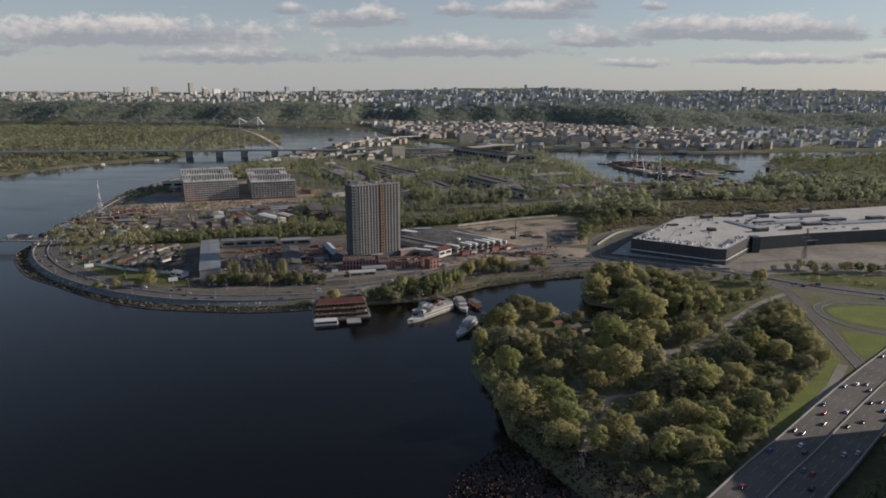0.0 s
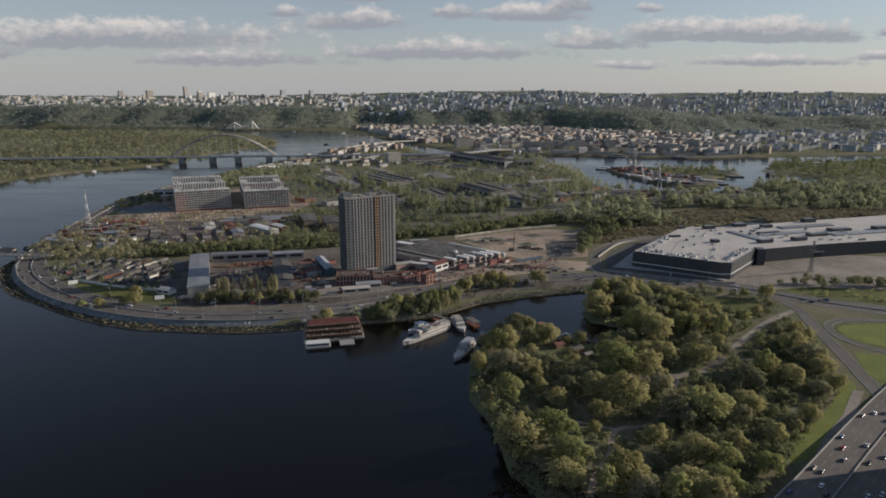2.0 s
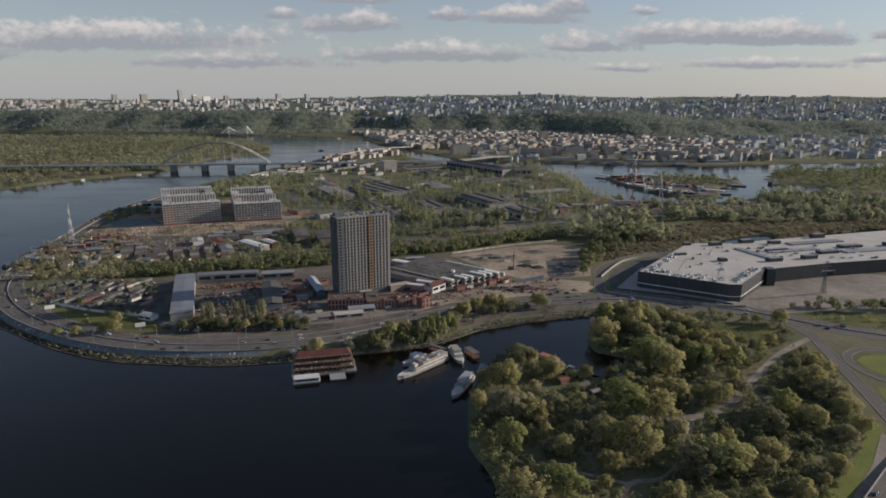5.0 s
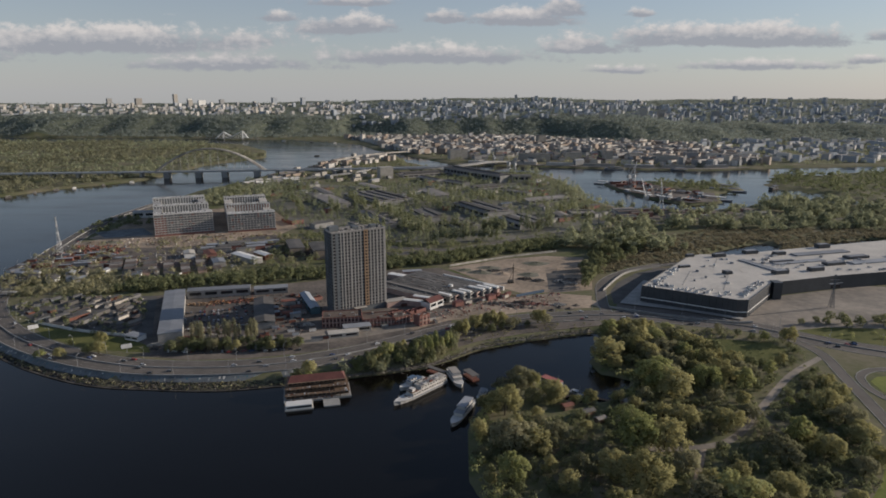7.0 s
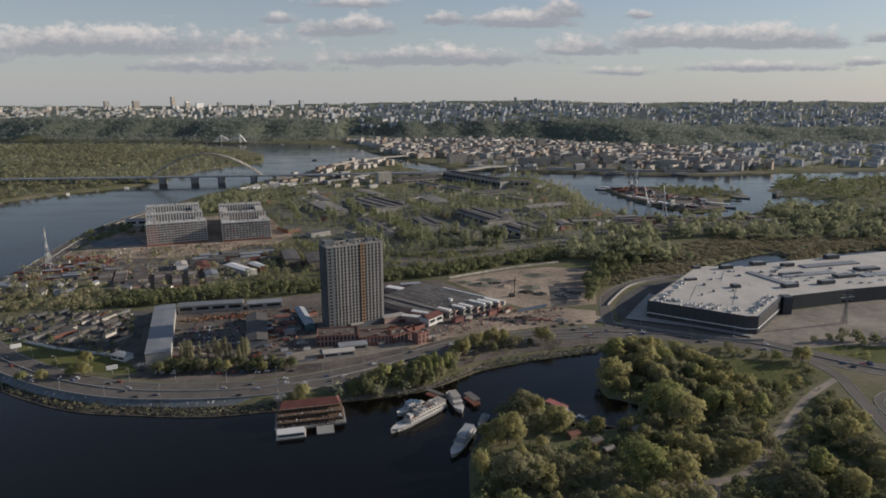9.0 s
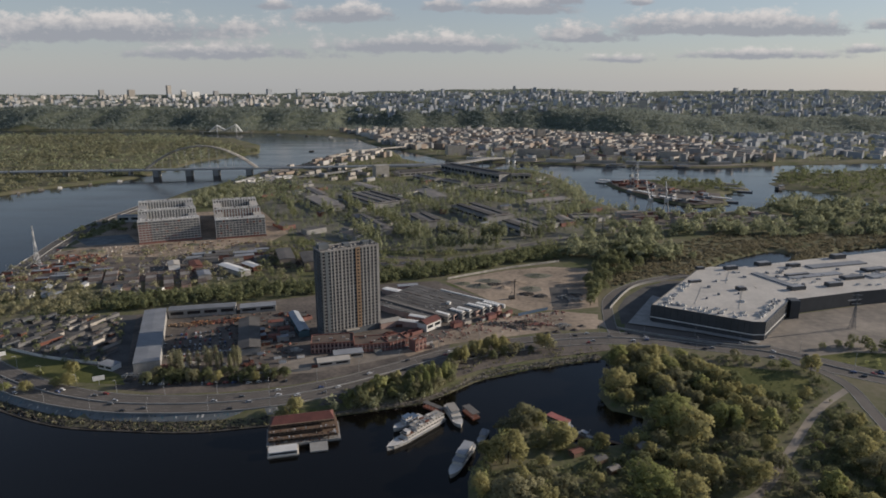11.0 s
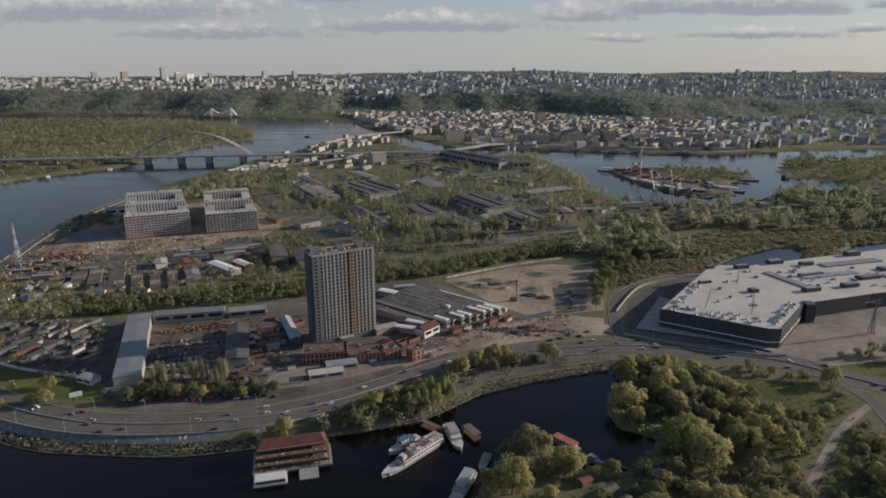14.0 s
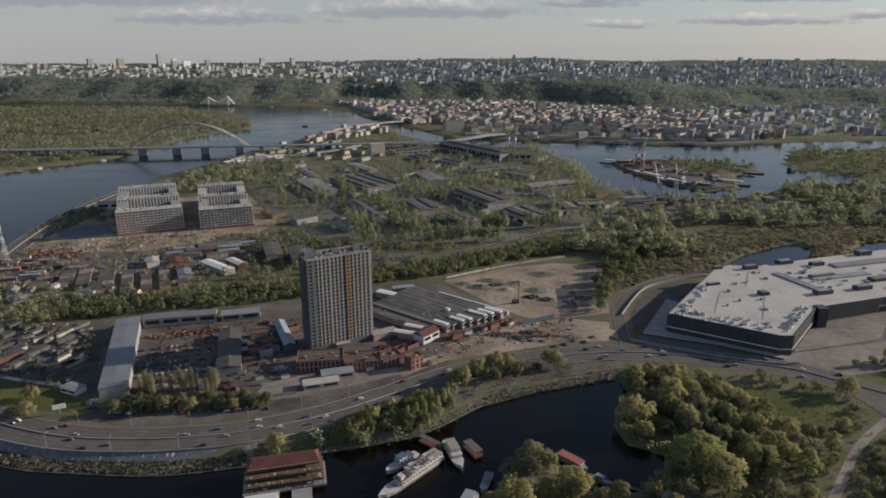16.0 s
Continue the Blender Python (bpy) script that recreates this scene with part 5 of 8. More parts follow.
# ---- the tower block ----
def tower_block():
    """Footprint 55 x 24 m, its front along local x, the front left corner at the origin."""
    a = math.degrees(math.atan2(27, 48))
    top = thing("apartment_tower", "unfinished grey concrete apartment tower with a tan strip", "apartment tower", pose(-100, 627.5, GROUND, 0, 0, a))
    W, D, H, F0, NF = 55.0, 19.0, 80.0, 6.0, 24
    fh = (H - F0) / NF
    bm = bmesh.new()
    box(bm, 0.6, 0.8, 0, W - 0.6, D - 0.6, H)
    part("core", bm, M["towergrey"], top)
    # storeys as slab edges
    slab = mesh_of("floor_slab", boxes([(0.25, 0.35, -0.25, W - 0.25, D - 0.3, 0.12)]), M["towergrey"])
    for k in range(NF + 1):
        part("floor_slab", slab, None, top).location = (0, 0, F0 + k * fh)
    cols = [("g", 0.0, 1.6), ("w", 1.6, 2.6), ("g", 4.2, 2.6), ("d", 6.8, 2.2), ("p", 9.0, 0.9), ("d", 9.9, 2.0), ("p", 11.9, 1.2), ("w", 13.1, 2.2), ("p", 15.3, 1.0), ("w", 16.3, 2.2), ("p", 18.5, 1.5),
            ("w", 20.0, 2.2), ("p", 22.2, 1.1), ("w", 23.3, 2.2), ("p", 25.5, 1.0), ("w", 26.5, 2.3), ("p", 28.8, 1.0), ("d", 29.8, 2.6), ("t", 32.4, 4.2), ("d", 36.6, 2.0), ("p", 38.6, 1.2), ("w", 39.8, 2.2),
            ("p", 42.0, 1.2), ("w", 43.2, 2.2), ("p", 45.4, 1.4), ("w", 46.8, 2.2), ("p", 49.0, 1.3), ("w", 50.3, 2.4), ("p", 52.7, 2.3)]
    n = 0
    wbm = boxes([(-0.95, -0.06, 0.85, 0.95, 0.5, 2.4)])
    frame_me = mesh_of("window", wbm, M["glass"])
    rest = bmesh.new()
    for kind, x, w in cols:
        if kind in "pg":
            part("pier", boxes([(x, 0, F0 - 0.4, x + w, 1.0, H + 0.6)]), M["towerwall"] if kind == "p" else M["towergrey"], top)
        elif kind == "t":
            part("tan_strip", boxes([(x, -0.25, F0 - 0.4, x + w, 1.0, H + 1.0)]), M["tan"], top, "tan facade strip under scaffold netting")
        else:
            part("bay_panel", boxes([(x, 0.2, F0, x + w, 1.1, H)]), M["towermid"] if kind == "w" else M["towergrey"], top)
        if kind in "wd":
            for k in range(NF):
                z = F0 + k * fh
                if n < 290:
                    ob = part("window", frame_me, None, top)
                    ob.matrix_local = Matrix.Translation((x + w / 2, 0.2, z)) @ Matrix.Diagonal((w / 2.3, 1, fh / 3.1, 1))
                    n += 1
                else:
                    box(rest, x + w / 2 - w * 0.4, 0.14, z + 1.0, x + w / 2 + w * 0.4, 0.9, z + 2.3)
        if kind == "t":
            for k in range(NF):
                box(rest, x + 1.2, -0.3, F0 + k * fh + 0.9, x + 3.0, 0.4, F0 + k * fh + 2.3)
    # the left end
    for k in range(NF):
        for y in (3.8, 9.0, 13.6):
            box(rest, -0.05 + 0.55, y - 0.8, F0 + k * fh + 0.8, 0.9, y + 0.8, F0 + k * fh + 2.3)
    ob = part("windows_further", rest, M["glass"], top, "dark unglazed openings")
    tagged(ob, kind="stuff")
    for y, w in ((0.0, 1.2), (6.0, 1.0), (11.0, 1.0), (17.8, 1.2)):
        part("pier", boxes([(0, y, F0 - 0.4, 1.0, y + w, H + 0.6)]), M["towergrey"], top)
    part("parapet", boxes([(0, 0, H + 0.1, W, 0.5, H + 1.5), (0, 0.5, H + 0.1, 0.5, D, H + 1.5), (W - 0.5, 0.5, H + 0.1, W, D, H + 1.5), (0.5, D - 0.5, H + 0.1, W - 0.5, D, H + 1.5)]), M["towerwall"], top)
    for x0, y0, x1, y1, hh in ((2, 9, 11, 17, 4.6), (25, 9, 31, 15, 3.0), (43, 8, 49, 14, 3.0)):
        part("roof_house", boxes([(x0, y0, H, x1, y1, H + hh)]), M["towergrey"], top)
    part("roof_deck", boxes([(0.6, 0.6, H + 0.13, W - 0.6, D - 0.6, H + 0.3)]), M["roofgrey"], top, "dark unfinished roof deck")
    bm = bmesh.new()
    r = random.Random(3)
    for i in range(46):
        x, y = r.uniform(1, W - 1), r.choice((r.uniform(0.2, 2), r.uniform(2, D - 1)))
        beam(bm, (x, y, H), (x + r.uniform(-.4, .4), y, H + r.uniform(1.5, 4.2)), 0.09, 4)
    part("scaffold_poles", bm, M["steel"], top, "loose scaffold poles on the roof")
    bm = bmesh.new()
    for i in range(30):
        x, y = r.uniform(1, W - 3), r.uniform(1, D - 3)
        box(bm, x, y, H, x + r.uniform(0.6, 2.5), y + r.uniform(0.6, 2.5), H + r.uniform(0.5, 1.8))
    part("building_materials", bm, M["pale"], top, "stacked building materials on the roof")
    # chute of scaffold on the roof edge, left
    bm = bmesh.new()
    for i in range(4):
        beam(bm, (0.4 + i * 1.4, 12, H), (0.4 + i * 1.4, 12, H + 7), 0.12, 4)
    for z in (2, 4.5, 7):
        beam(bm, (0.4, 12, H + z), (4.6, 12, H + z), 0.1, 4)
    part("scaffold", bm, M["steel"], top)
    # entrance slab
    part("canopy", boxes([(20.5, -3, 4.6, 33, 0.3, 5.4)]), M["pale"], top)
    return top


tower_block()


def ring_walls(bm, w, d, h, t=0.5, z0=0.0, mi=0):
    for r in ((0, 0, w, t), (0, d - t, w, d), (0, t, t, d - t), (w - t, t, w, d - t)):
        box(bm, r[0], r[1], z0, r[2], r[3], h, mi)


def brick_base():
    """Old red-brick works front before the tower: outer walls with piers, a cornice, tall windows and a flat roof."""
    for x, y, w, d, h, a, lab in ((-106, 597, 36, 21, 9, 8, "two-storey red brick works building with pale piers"), (-69.5, 599, 29, 20, 7, 10, "long red brick works building with tall windows"),
                                  (-40, 604, 18, 16, 7, 31, "low red brick works wing"), (-18, 600, 12, 9, 10, 40, "square red brick gatehouse")):
        top = thing("brick_building", lab, "works building", pose(x, y, GROUND, 0, 0, a), "brick works buildings")
        bm = bmesh.new()
        ring_walls(bm, w, d, h, 0.5)
        part("wall", bm, M["brick"], top)
        part("roof", boxes([(0.5, 0.5, h - 1.2, w - 0.5, d - 0.5, h - 0.8)]), M["roofbrown"], top, "flat brown roof")
        part("cornice", boxes([(-0.2, -0.2, h - 0.05, w + 0.2, 0.6, h + 0.3)]), M["rust"], top)
        part("band", boxes([(-0.05, -0.12, h * 0.5 - 0.15, w + 0.05, -0.004, h * 0.5 + 0.15)]), M["pale"], top)
        n = max(2, int(w / 3.2))
        win = mesh_of("window", boxes([(-0.7, -0.05, 0, 0.7, 0.3, 2.1)]), M["glass"])
        pier = mesh_of("pier", boxes([(-0.35, -0.22, 0, 0.35, -0.004, h - 0.1)]), M["pinkwall"])
        for k in range(n):
            xx = 1.6 + (w - 3.2) * k / (n - 1)
            for z in ((1.1, 5.2) if h > 8 else (2.6,)):
                part("window", win, None, top).location = (xx, 0, z)
            if k < n - 1:
                part("pier", pier, None, top).location = (xx + (w - 3.2) / (n - 1) / 2, 0, 0)
        r = random.Random(int(w * 10))
        for k in range(5):
            xx, yy = r.uniform(1.5, w - 4), r.uniform(2, d - 4)
            part("roof_clutter", boxes([(xx, yy, h - 0.8, xx + r.uniform(0.8, 3), yy + r.uniform(0.8, 2.5), h + r.uniform(-0.3, 0.9))]), M[r.choice(("pale", "rust", "concrete"))], top)


brick_base()


def hall(name, label, x, y, l, w, h, a, roof="roofgrey", wall="concrete", monitor=True, rise=1.6, group="works halls", windows=True, bays=1):
    """A works hall, its length along local x."""
    top = thing(name, label, "works hall", pose(x, y, GROUND, 0, 0, a), group)
    bm = bmesh.new()
    ring = [(-l / 2, -w / 2), (l / 2, -w / 2), (l / 2, w / 2), (-l / 2, w / 2)]
    prism(bm, ring, -0.3, h)
    part("wall", bm, M[wall], top)
    bm = bmesh.new()
    gable(bm, -w / 2, -l / 2, w / 2, l / 2, h + 0.3, h + 0.3 + rise)
    ob = part("roof", bm, M[roof], top)
    ob.rotation_euler = (0, 0, radians(90))
    for k in range(bays if bays > 1 else 0):
        v = -w / 2 + (k + 0.5) * w / bays
        part("roof_monitor", boxes([(-l * 0.44, v - w / bays * 0.22, h + rise * 0.4, l * 0.44, v + w / bays * 0.22, h + rise + 1.9)]), M["roofgrey"], top, "raised glazed roof ridge")
    if monitor and bays == 1:
        m = part("roof_monitor", boxes([(-l * 0.42, -w * 0.10, h + rise * 0.7, l * 0.42, w * 0.10, h + rise + 1.6)]), M["roofgrey"], top, "raised glazed roof ridge")
    if windows:
        n = max(2, int(l / 14))
        win = mesh_of("window", boxes([(-l / n * 0.38, -0.06, 0, l / n * 0.38, 0.3, h * 0.4)]), M["glass"])
        for s in (-1, 1):
            for k in range(n):
                ob = part("window", win, None, top)
                ob.matrix_local = Matrix.Translation((-l / 2 + (k + 0.5) * l / n, s * w / 2, h * 0.4)) @ Euler((0, 0, 0 if s < 0 else math.pi)).to_matrix().to_4x4()
    return top


for i, (hx, hy, l, w, h, a) in enumerate(HALLS):
    hall("works_hall", ("long grey works hall with a bitumen roof", "grey works hall with a raised roof ridge", "weathered works hall with a shallow gabled roof")[i % 3], hx, hy, l, w, h, a, roof="roofworn", monitor=i % 2 == 0, bays=4 if w > 60 else 2 if w > 40 else 1)

fence_wall = smooth_line(((-97, 1218), (-26, 1079)), 8)
bm = bmesh.new()
ribbon(bm, fence_wall, -0.3, 0.3, GROUND - 0.2, GROUND + 4.5)
tagged(part("wall_works_lane", bm, M["pale"]), "long pale wall along a lane of the works", "wall", kind="structure")
# pale shed with a grey sheet roof, and the sheds round its yard
hall("storage_shed", "long pale shed with a smooth grey metal roof", -250, 622, 128, 19, 9, math.degrees(math.atan2(115, -42)), roof="metalroof", wall="concrete", monitor=False, rise=0.3, group="yard sheds", windows=False)
hall("open_shed", "low open-fronted grey shed behind the yard", -230, 692, 62, 12, 8, 12, roof="metalroof", wall="concrete", monitor=False, group="yard sheds")
hall("open_shed", "low grey shed with dark bays", -179, 703, 34, 12, 6, 14, roof="metalroof", wall="concrete", monitor=False, group="yard sheds")
hall("yard_shed", "long low dark-roofed shed in the yard", -167, 630, 74, 18, 6, 106, roof="roofgrey", wall="concrete", monitor=False, group="yard sheds")
hall("blue_shed", "long blue-grey shed with an arched end", -129, 658, 52, 9, 6, 113, roof="farblue", wall="teal", monitor=False, group="yard sheds")
hall("low_shop", "low flat pale shop beside the road", -84, 578, 26, 9, 4, 16, roof="pale", wall="pale", monitor=False, rise=0.3, group="yard sheds")
hall("low_shop", "low flat pale store with a wide roof", -74, 592, 24, 10, 4.5, 16, roof="metalroof", wall="pale", monitor=False, rise=0.3, group="yard sheds")
hall("white_house", "white rendered house with a red-brown roof", -7, 656, 20, 12, 7, 49, roof="redroof", wall="white", monitor=False, rise=3.0, group="yard sheds")


def wide_hall():
    """A very wide low hall in ten joined bays, gabled at the road end. Its length runs along local x."""
    top = thing("wide_hall", "very wide low works hall with a dark felt roof", "works hall", pose(-0.2, 705.8, GROUND, 0, 0, -38))
    bays, wide, h = 10, 7.5, 5.4
    r = random.Random(17)
    for k in range(bays):
        v = -37.5 + k * wide
        x1 = 24 + k * 3.4 + r.uniform(-2, 2)
        part("wall", boxes([(-57, v + 0.02, -0.3, x1, v + wide - 0.02, h)]), M["concrete" if k % 3 else "pinkwall"], top)
        bm = bmesh.new()
        gable(bm, v, -57, v + wide, x1, h + 0.15, h + 0.55, 0.02, 0.15)
        bmesh.ops.rotate(bm, cent=(0, 0, 0), matrix=Matrix.Rotation(radians(-90), 3, "Z"), verts=bm.verts)
        bmesh.ops.scale(bm, vec=(1, -1, 1), verts=bm.verts)
        bmesh.ops.reverse_faces(bm, faces=bm.faces)
        part("roof", bm, M["roofgrey"], top)
        part("valley", boxes([(-57, v - 0.25, h + 0.1, x1, v + 0.25, h + 0.34)]), M["roofworn"], top)
        for j in range(4):
            x = r.uniform(-52, x1 - 24)
            part("roof_patch", boxes([(x, v + 1, h + 0.3, x + r.uniform(2, 9), v + 1.7 + r.uniform(0, 1.2), h + 0.62)]), M[r.choice(("roofworn", "roofbrown", "concrete"))], top)
        if k in (2, 4, 5, 7, 8, 9):
            x0 = x1 - r.uniform(16, 21)
            part("roof_light", boxes([(x0, v + 1.6, h + 0.3, x1 - 1.5, v + 5.6, h + 1.7)]), M["white"], top, "pale sheeted roof light at the road end")
        if k < 9:
            part("window", boxes([(x1, v + 1.2, 1.6, x1 + 0.12, v + wide - 1.2, 4.0)]), M["glass"], top)
    part("pale_strip", boxes([(-57, -25.5, h + 0.2, 34, -21.5, h + 1.5)]), M["roofworn"], top, "long pale raised roof strip")
    part("edge_strip", boxes([(-24, 37.7, h - 3, 57, 39.6, h + 1.1)]), M["white"], top, "white parapet along the hall")
    part("stair_house", boxes([(8, 6, h + 0.4, 12, 9, h + 2.6)]), M["white"], top)


wide_hall()
for x, y, l, w, a, lab, roof in ((-25, 659, 21, 6, -19, "low annexe with a pale sheet roof", "white"), (-44, 661, 22, 9, 29, "low flat store with a pale roof", "pale"), (-18, 671.5, 17, 5, -24, "low annexe with a pale sheet roof", "white"),
                                 (-48, 752, 20, 8, -30, "pale-roofed store behind the wide hall", "white"), (-32, 768, 22, 7, 14, "pale-roofed store behind the wide hall", "metalroof")):
    hall("annexe", lab, x, y, l, w, 5.5, a, roof=roof, wall="pinkwall", monitor=False, rise=0.5, group="yard sheds", windows=False)


# ---- the mall ----
def mall():
    top = thing("shopping_mall", "large flat shopping mall with dark cladding and a white roof", "shopping mall")
    H = 20.5
    a = [(205, 670), (281, 624), (292, 624), (341, 679), (346, 688), (330, 720), (356, 800), (316, 801), (297, 789), (255, 735)]
    b = [(346, 688), (430, 714), (560, 745), (900, 800), (900, 980), (530, 862), (417, 826), (356, 806), (331, 721)]
    for k, pts in enumerate((a, b)):
        bm = bmesh.new()
        prism(bm, pts, GROUND - 0.5, H if k == 0 else H - 1.5)
        part("wall", bm, M["mallwall"], top)
        cx, cy = sum(p[0] for p in pts) / len(pts), sum(p[1] for p in pts) / len(pts)
        ins = [(cx + (x - cx) * 0.996, cy + (y - cy) * 0.996) for x, y in pts]
        bm = bmesh.new()
        prism(bm, ins, H - 1.5 * k + 0.02, H - 1.5 * k + 0.25)
        part("roof", bm, M["mallroof"], top, "white membrane roof")
    # raised strips, parapet and joints on the roof
    for x, y, l, w, a_, h in ((367, 752, 58, 9, -69, 1.2), (420, 770, 70, 10, 15, 1.2), (470, 812, 80, 12, 15, 1.5), (520, 775, 90, 12, 15, 1.5), (262, 700, 60, 0.8, 62, 0.25), (300, 690, 70, 0.8, 62, 0.25), (318, 760, 50, 0.8, 62, 0.25)):
        strip = part("roof_strip", boxes([(-l / 2, -w / 2, 0, l / 2, w / 2, h)]), M["metalroof"] if w > 2 else M["concrete"], top, "grey raised roof strip")
        strip.matrix_local = pose(x, y, H + 0.22 if x < 335 else H - 1.28, 0, 0, a_)
    bm = bmesh.new()
    ribbon(bm, [Vector(p) for p in ((297, 789), (255, 735), (205, 670), (281, 624), (292, 624), (341, 679), (346, 688))], -0.5, 0.0, H - 0.1, H + 1.1)
    part("parapet", bm, M["mallwall"], top)
    # white band along the wall
    line = [Vector(p) for p in ((205, 670), (281, 624), (292, 624), (341, 679))]
    bm = bmesh.new()
    ribbon(bm, line, 0.03, 0.35, 9.0, 9.8)
    part("band", bm, M["white"], top, "thin white band along the wall")
    part("stair_tower", boxes([(344, 678, GROUND - 0.3, 353, 688, H + 1.5)]), M["mallwall"], top, "dark clad stair tower at the corner")
    line = smooth_line(((356, 692), (430, 714), (560, 745), (900, 800)), 10)
    bm = bmesh.new()
    ribbon(bm, line, 0.03, 0.3, 10.2, 10.8)
    part("band", bm, M["white"], top, "thin white band along the wall")
    bm = bmesh.new()
    ribbon(bm, line, 0.03, 0.2, 5.0, 8.6)
    part("glazed_strip", bm, M["glass"], top, "dark glazed strip along the ground floor")
    # upright joints of the cladding
    walls = smooth_line(((205, 670), (281, 624)), 5.5)[:-1] + smooth_line(((292, 624), (341, 679)), 5.5)[1:] + smooth_line(((352, 690), (430, 714), (560, 745)), 6)[1:]
    for p in walls:
        rib = part("cladding_joint", boxes([(-0.12, -0.12, 0, 0.12, 0.12, 15.4 if p.x < 347 else 13.9)]), M["dark"], top)
        rib.location = (p.x, p.y, GROUND + 0.3)
    return top


mall()


def roof_unit(x, y, l, w, h, a, z, label="grey boxed ventilation unit on the roof", mat="steel"):
    top = thing("roof_unit", label, "ventilation unit", pose(x, y, z, 0, 0, a), "units on the mall roof")
    bm = bmesh.new()
    box(bm, -l / 2, -w / 2, 0, l / 2, w / 2, h)
    housing = part("housing", bm, M[mat], top)
    part("top_grille", boxes([(-l * 0.4, -w * 0.4, h, l * 0.4, w * 0.4, h + 0.3)]), M["metalroof"], housing)


random.seed(5)
for x, y, l, w, h in ((275, 742, 14, 4, 2.5), (312, 716, 8, 7, 3.5), (300, 790, 10, 4, 3), (335, 790, 16, 6, 4), (383, 812, 18, 8, 4), (373, 722, 18, 7, 4), (419, 734, 18, 7, 4), (415, 805, 16, 6, 4), (490, 842, 18, 8, 5), (455, 760, 26, 9, 3), (500, 790, 30, 10, 3), (400, 770, 30, 5, 2.5), (560, 800, 24, 9, 4)):
    roof_unit(x, y, l, w, h, 15, 20.7 if x < 340 else 19.2, "large dark plant room on the roof", "mallwall")
for k in range(80):
    u, v = random.choice(((random.uniform(0.03, 0.97), random.uniform(0.02, 0.10)), (random.uniform(0.02, 0.10), random.uniform(0, 0.6)), (random.uniform(0.3, 0.98), random.uniform(0.02, 0.12)), (random.random(), random.random())))
    p = Vector((210, 670)).lerp(Vector((281, 628)), u).lerp(Vector((300, 786)).lerp(Vector((350, 786)), u), v)
    roof_unit(p.x, p.y, random.uniform(1.5, 4.5), random.uniform(1.2, 2.5), random.uniform(0.7, 2.0), random.choice((-30, 60)), 20.75, "pale ventilation unit on the roof", random.choice(("white", "white", "metalroof")))
for k in range(34):
    p = Vector((290, 630)).lerp(Vector((336, 681)), random.random()) + Vector((-0.7, 0.7)) * random.uniform(1, 7)
    roof_unit(p.x, p.y, random.uniform(1.5, 4.5), random.uniform(1.2, 2.5), random.uniform(0.7, 2.2), random.choice((-45, 45)), 20.75, "pale ventilation unit on the roof", random.choice(("white", "white", "metalroof")))
for k in range(40):
    roof_unit(random.uniform(370, 520), 730 + random.uniform(0, 70), random.uniform(2, 6), random.uniform(1.5, 3), random.uniform(1, 2.2), 15, 19.25, "pale ventilation unit on the roof", random.choice(("white", "metalroof")))


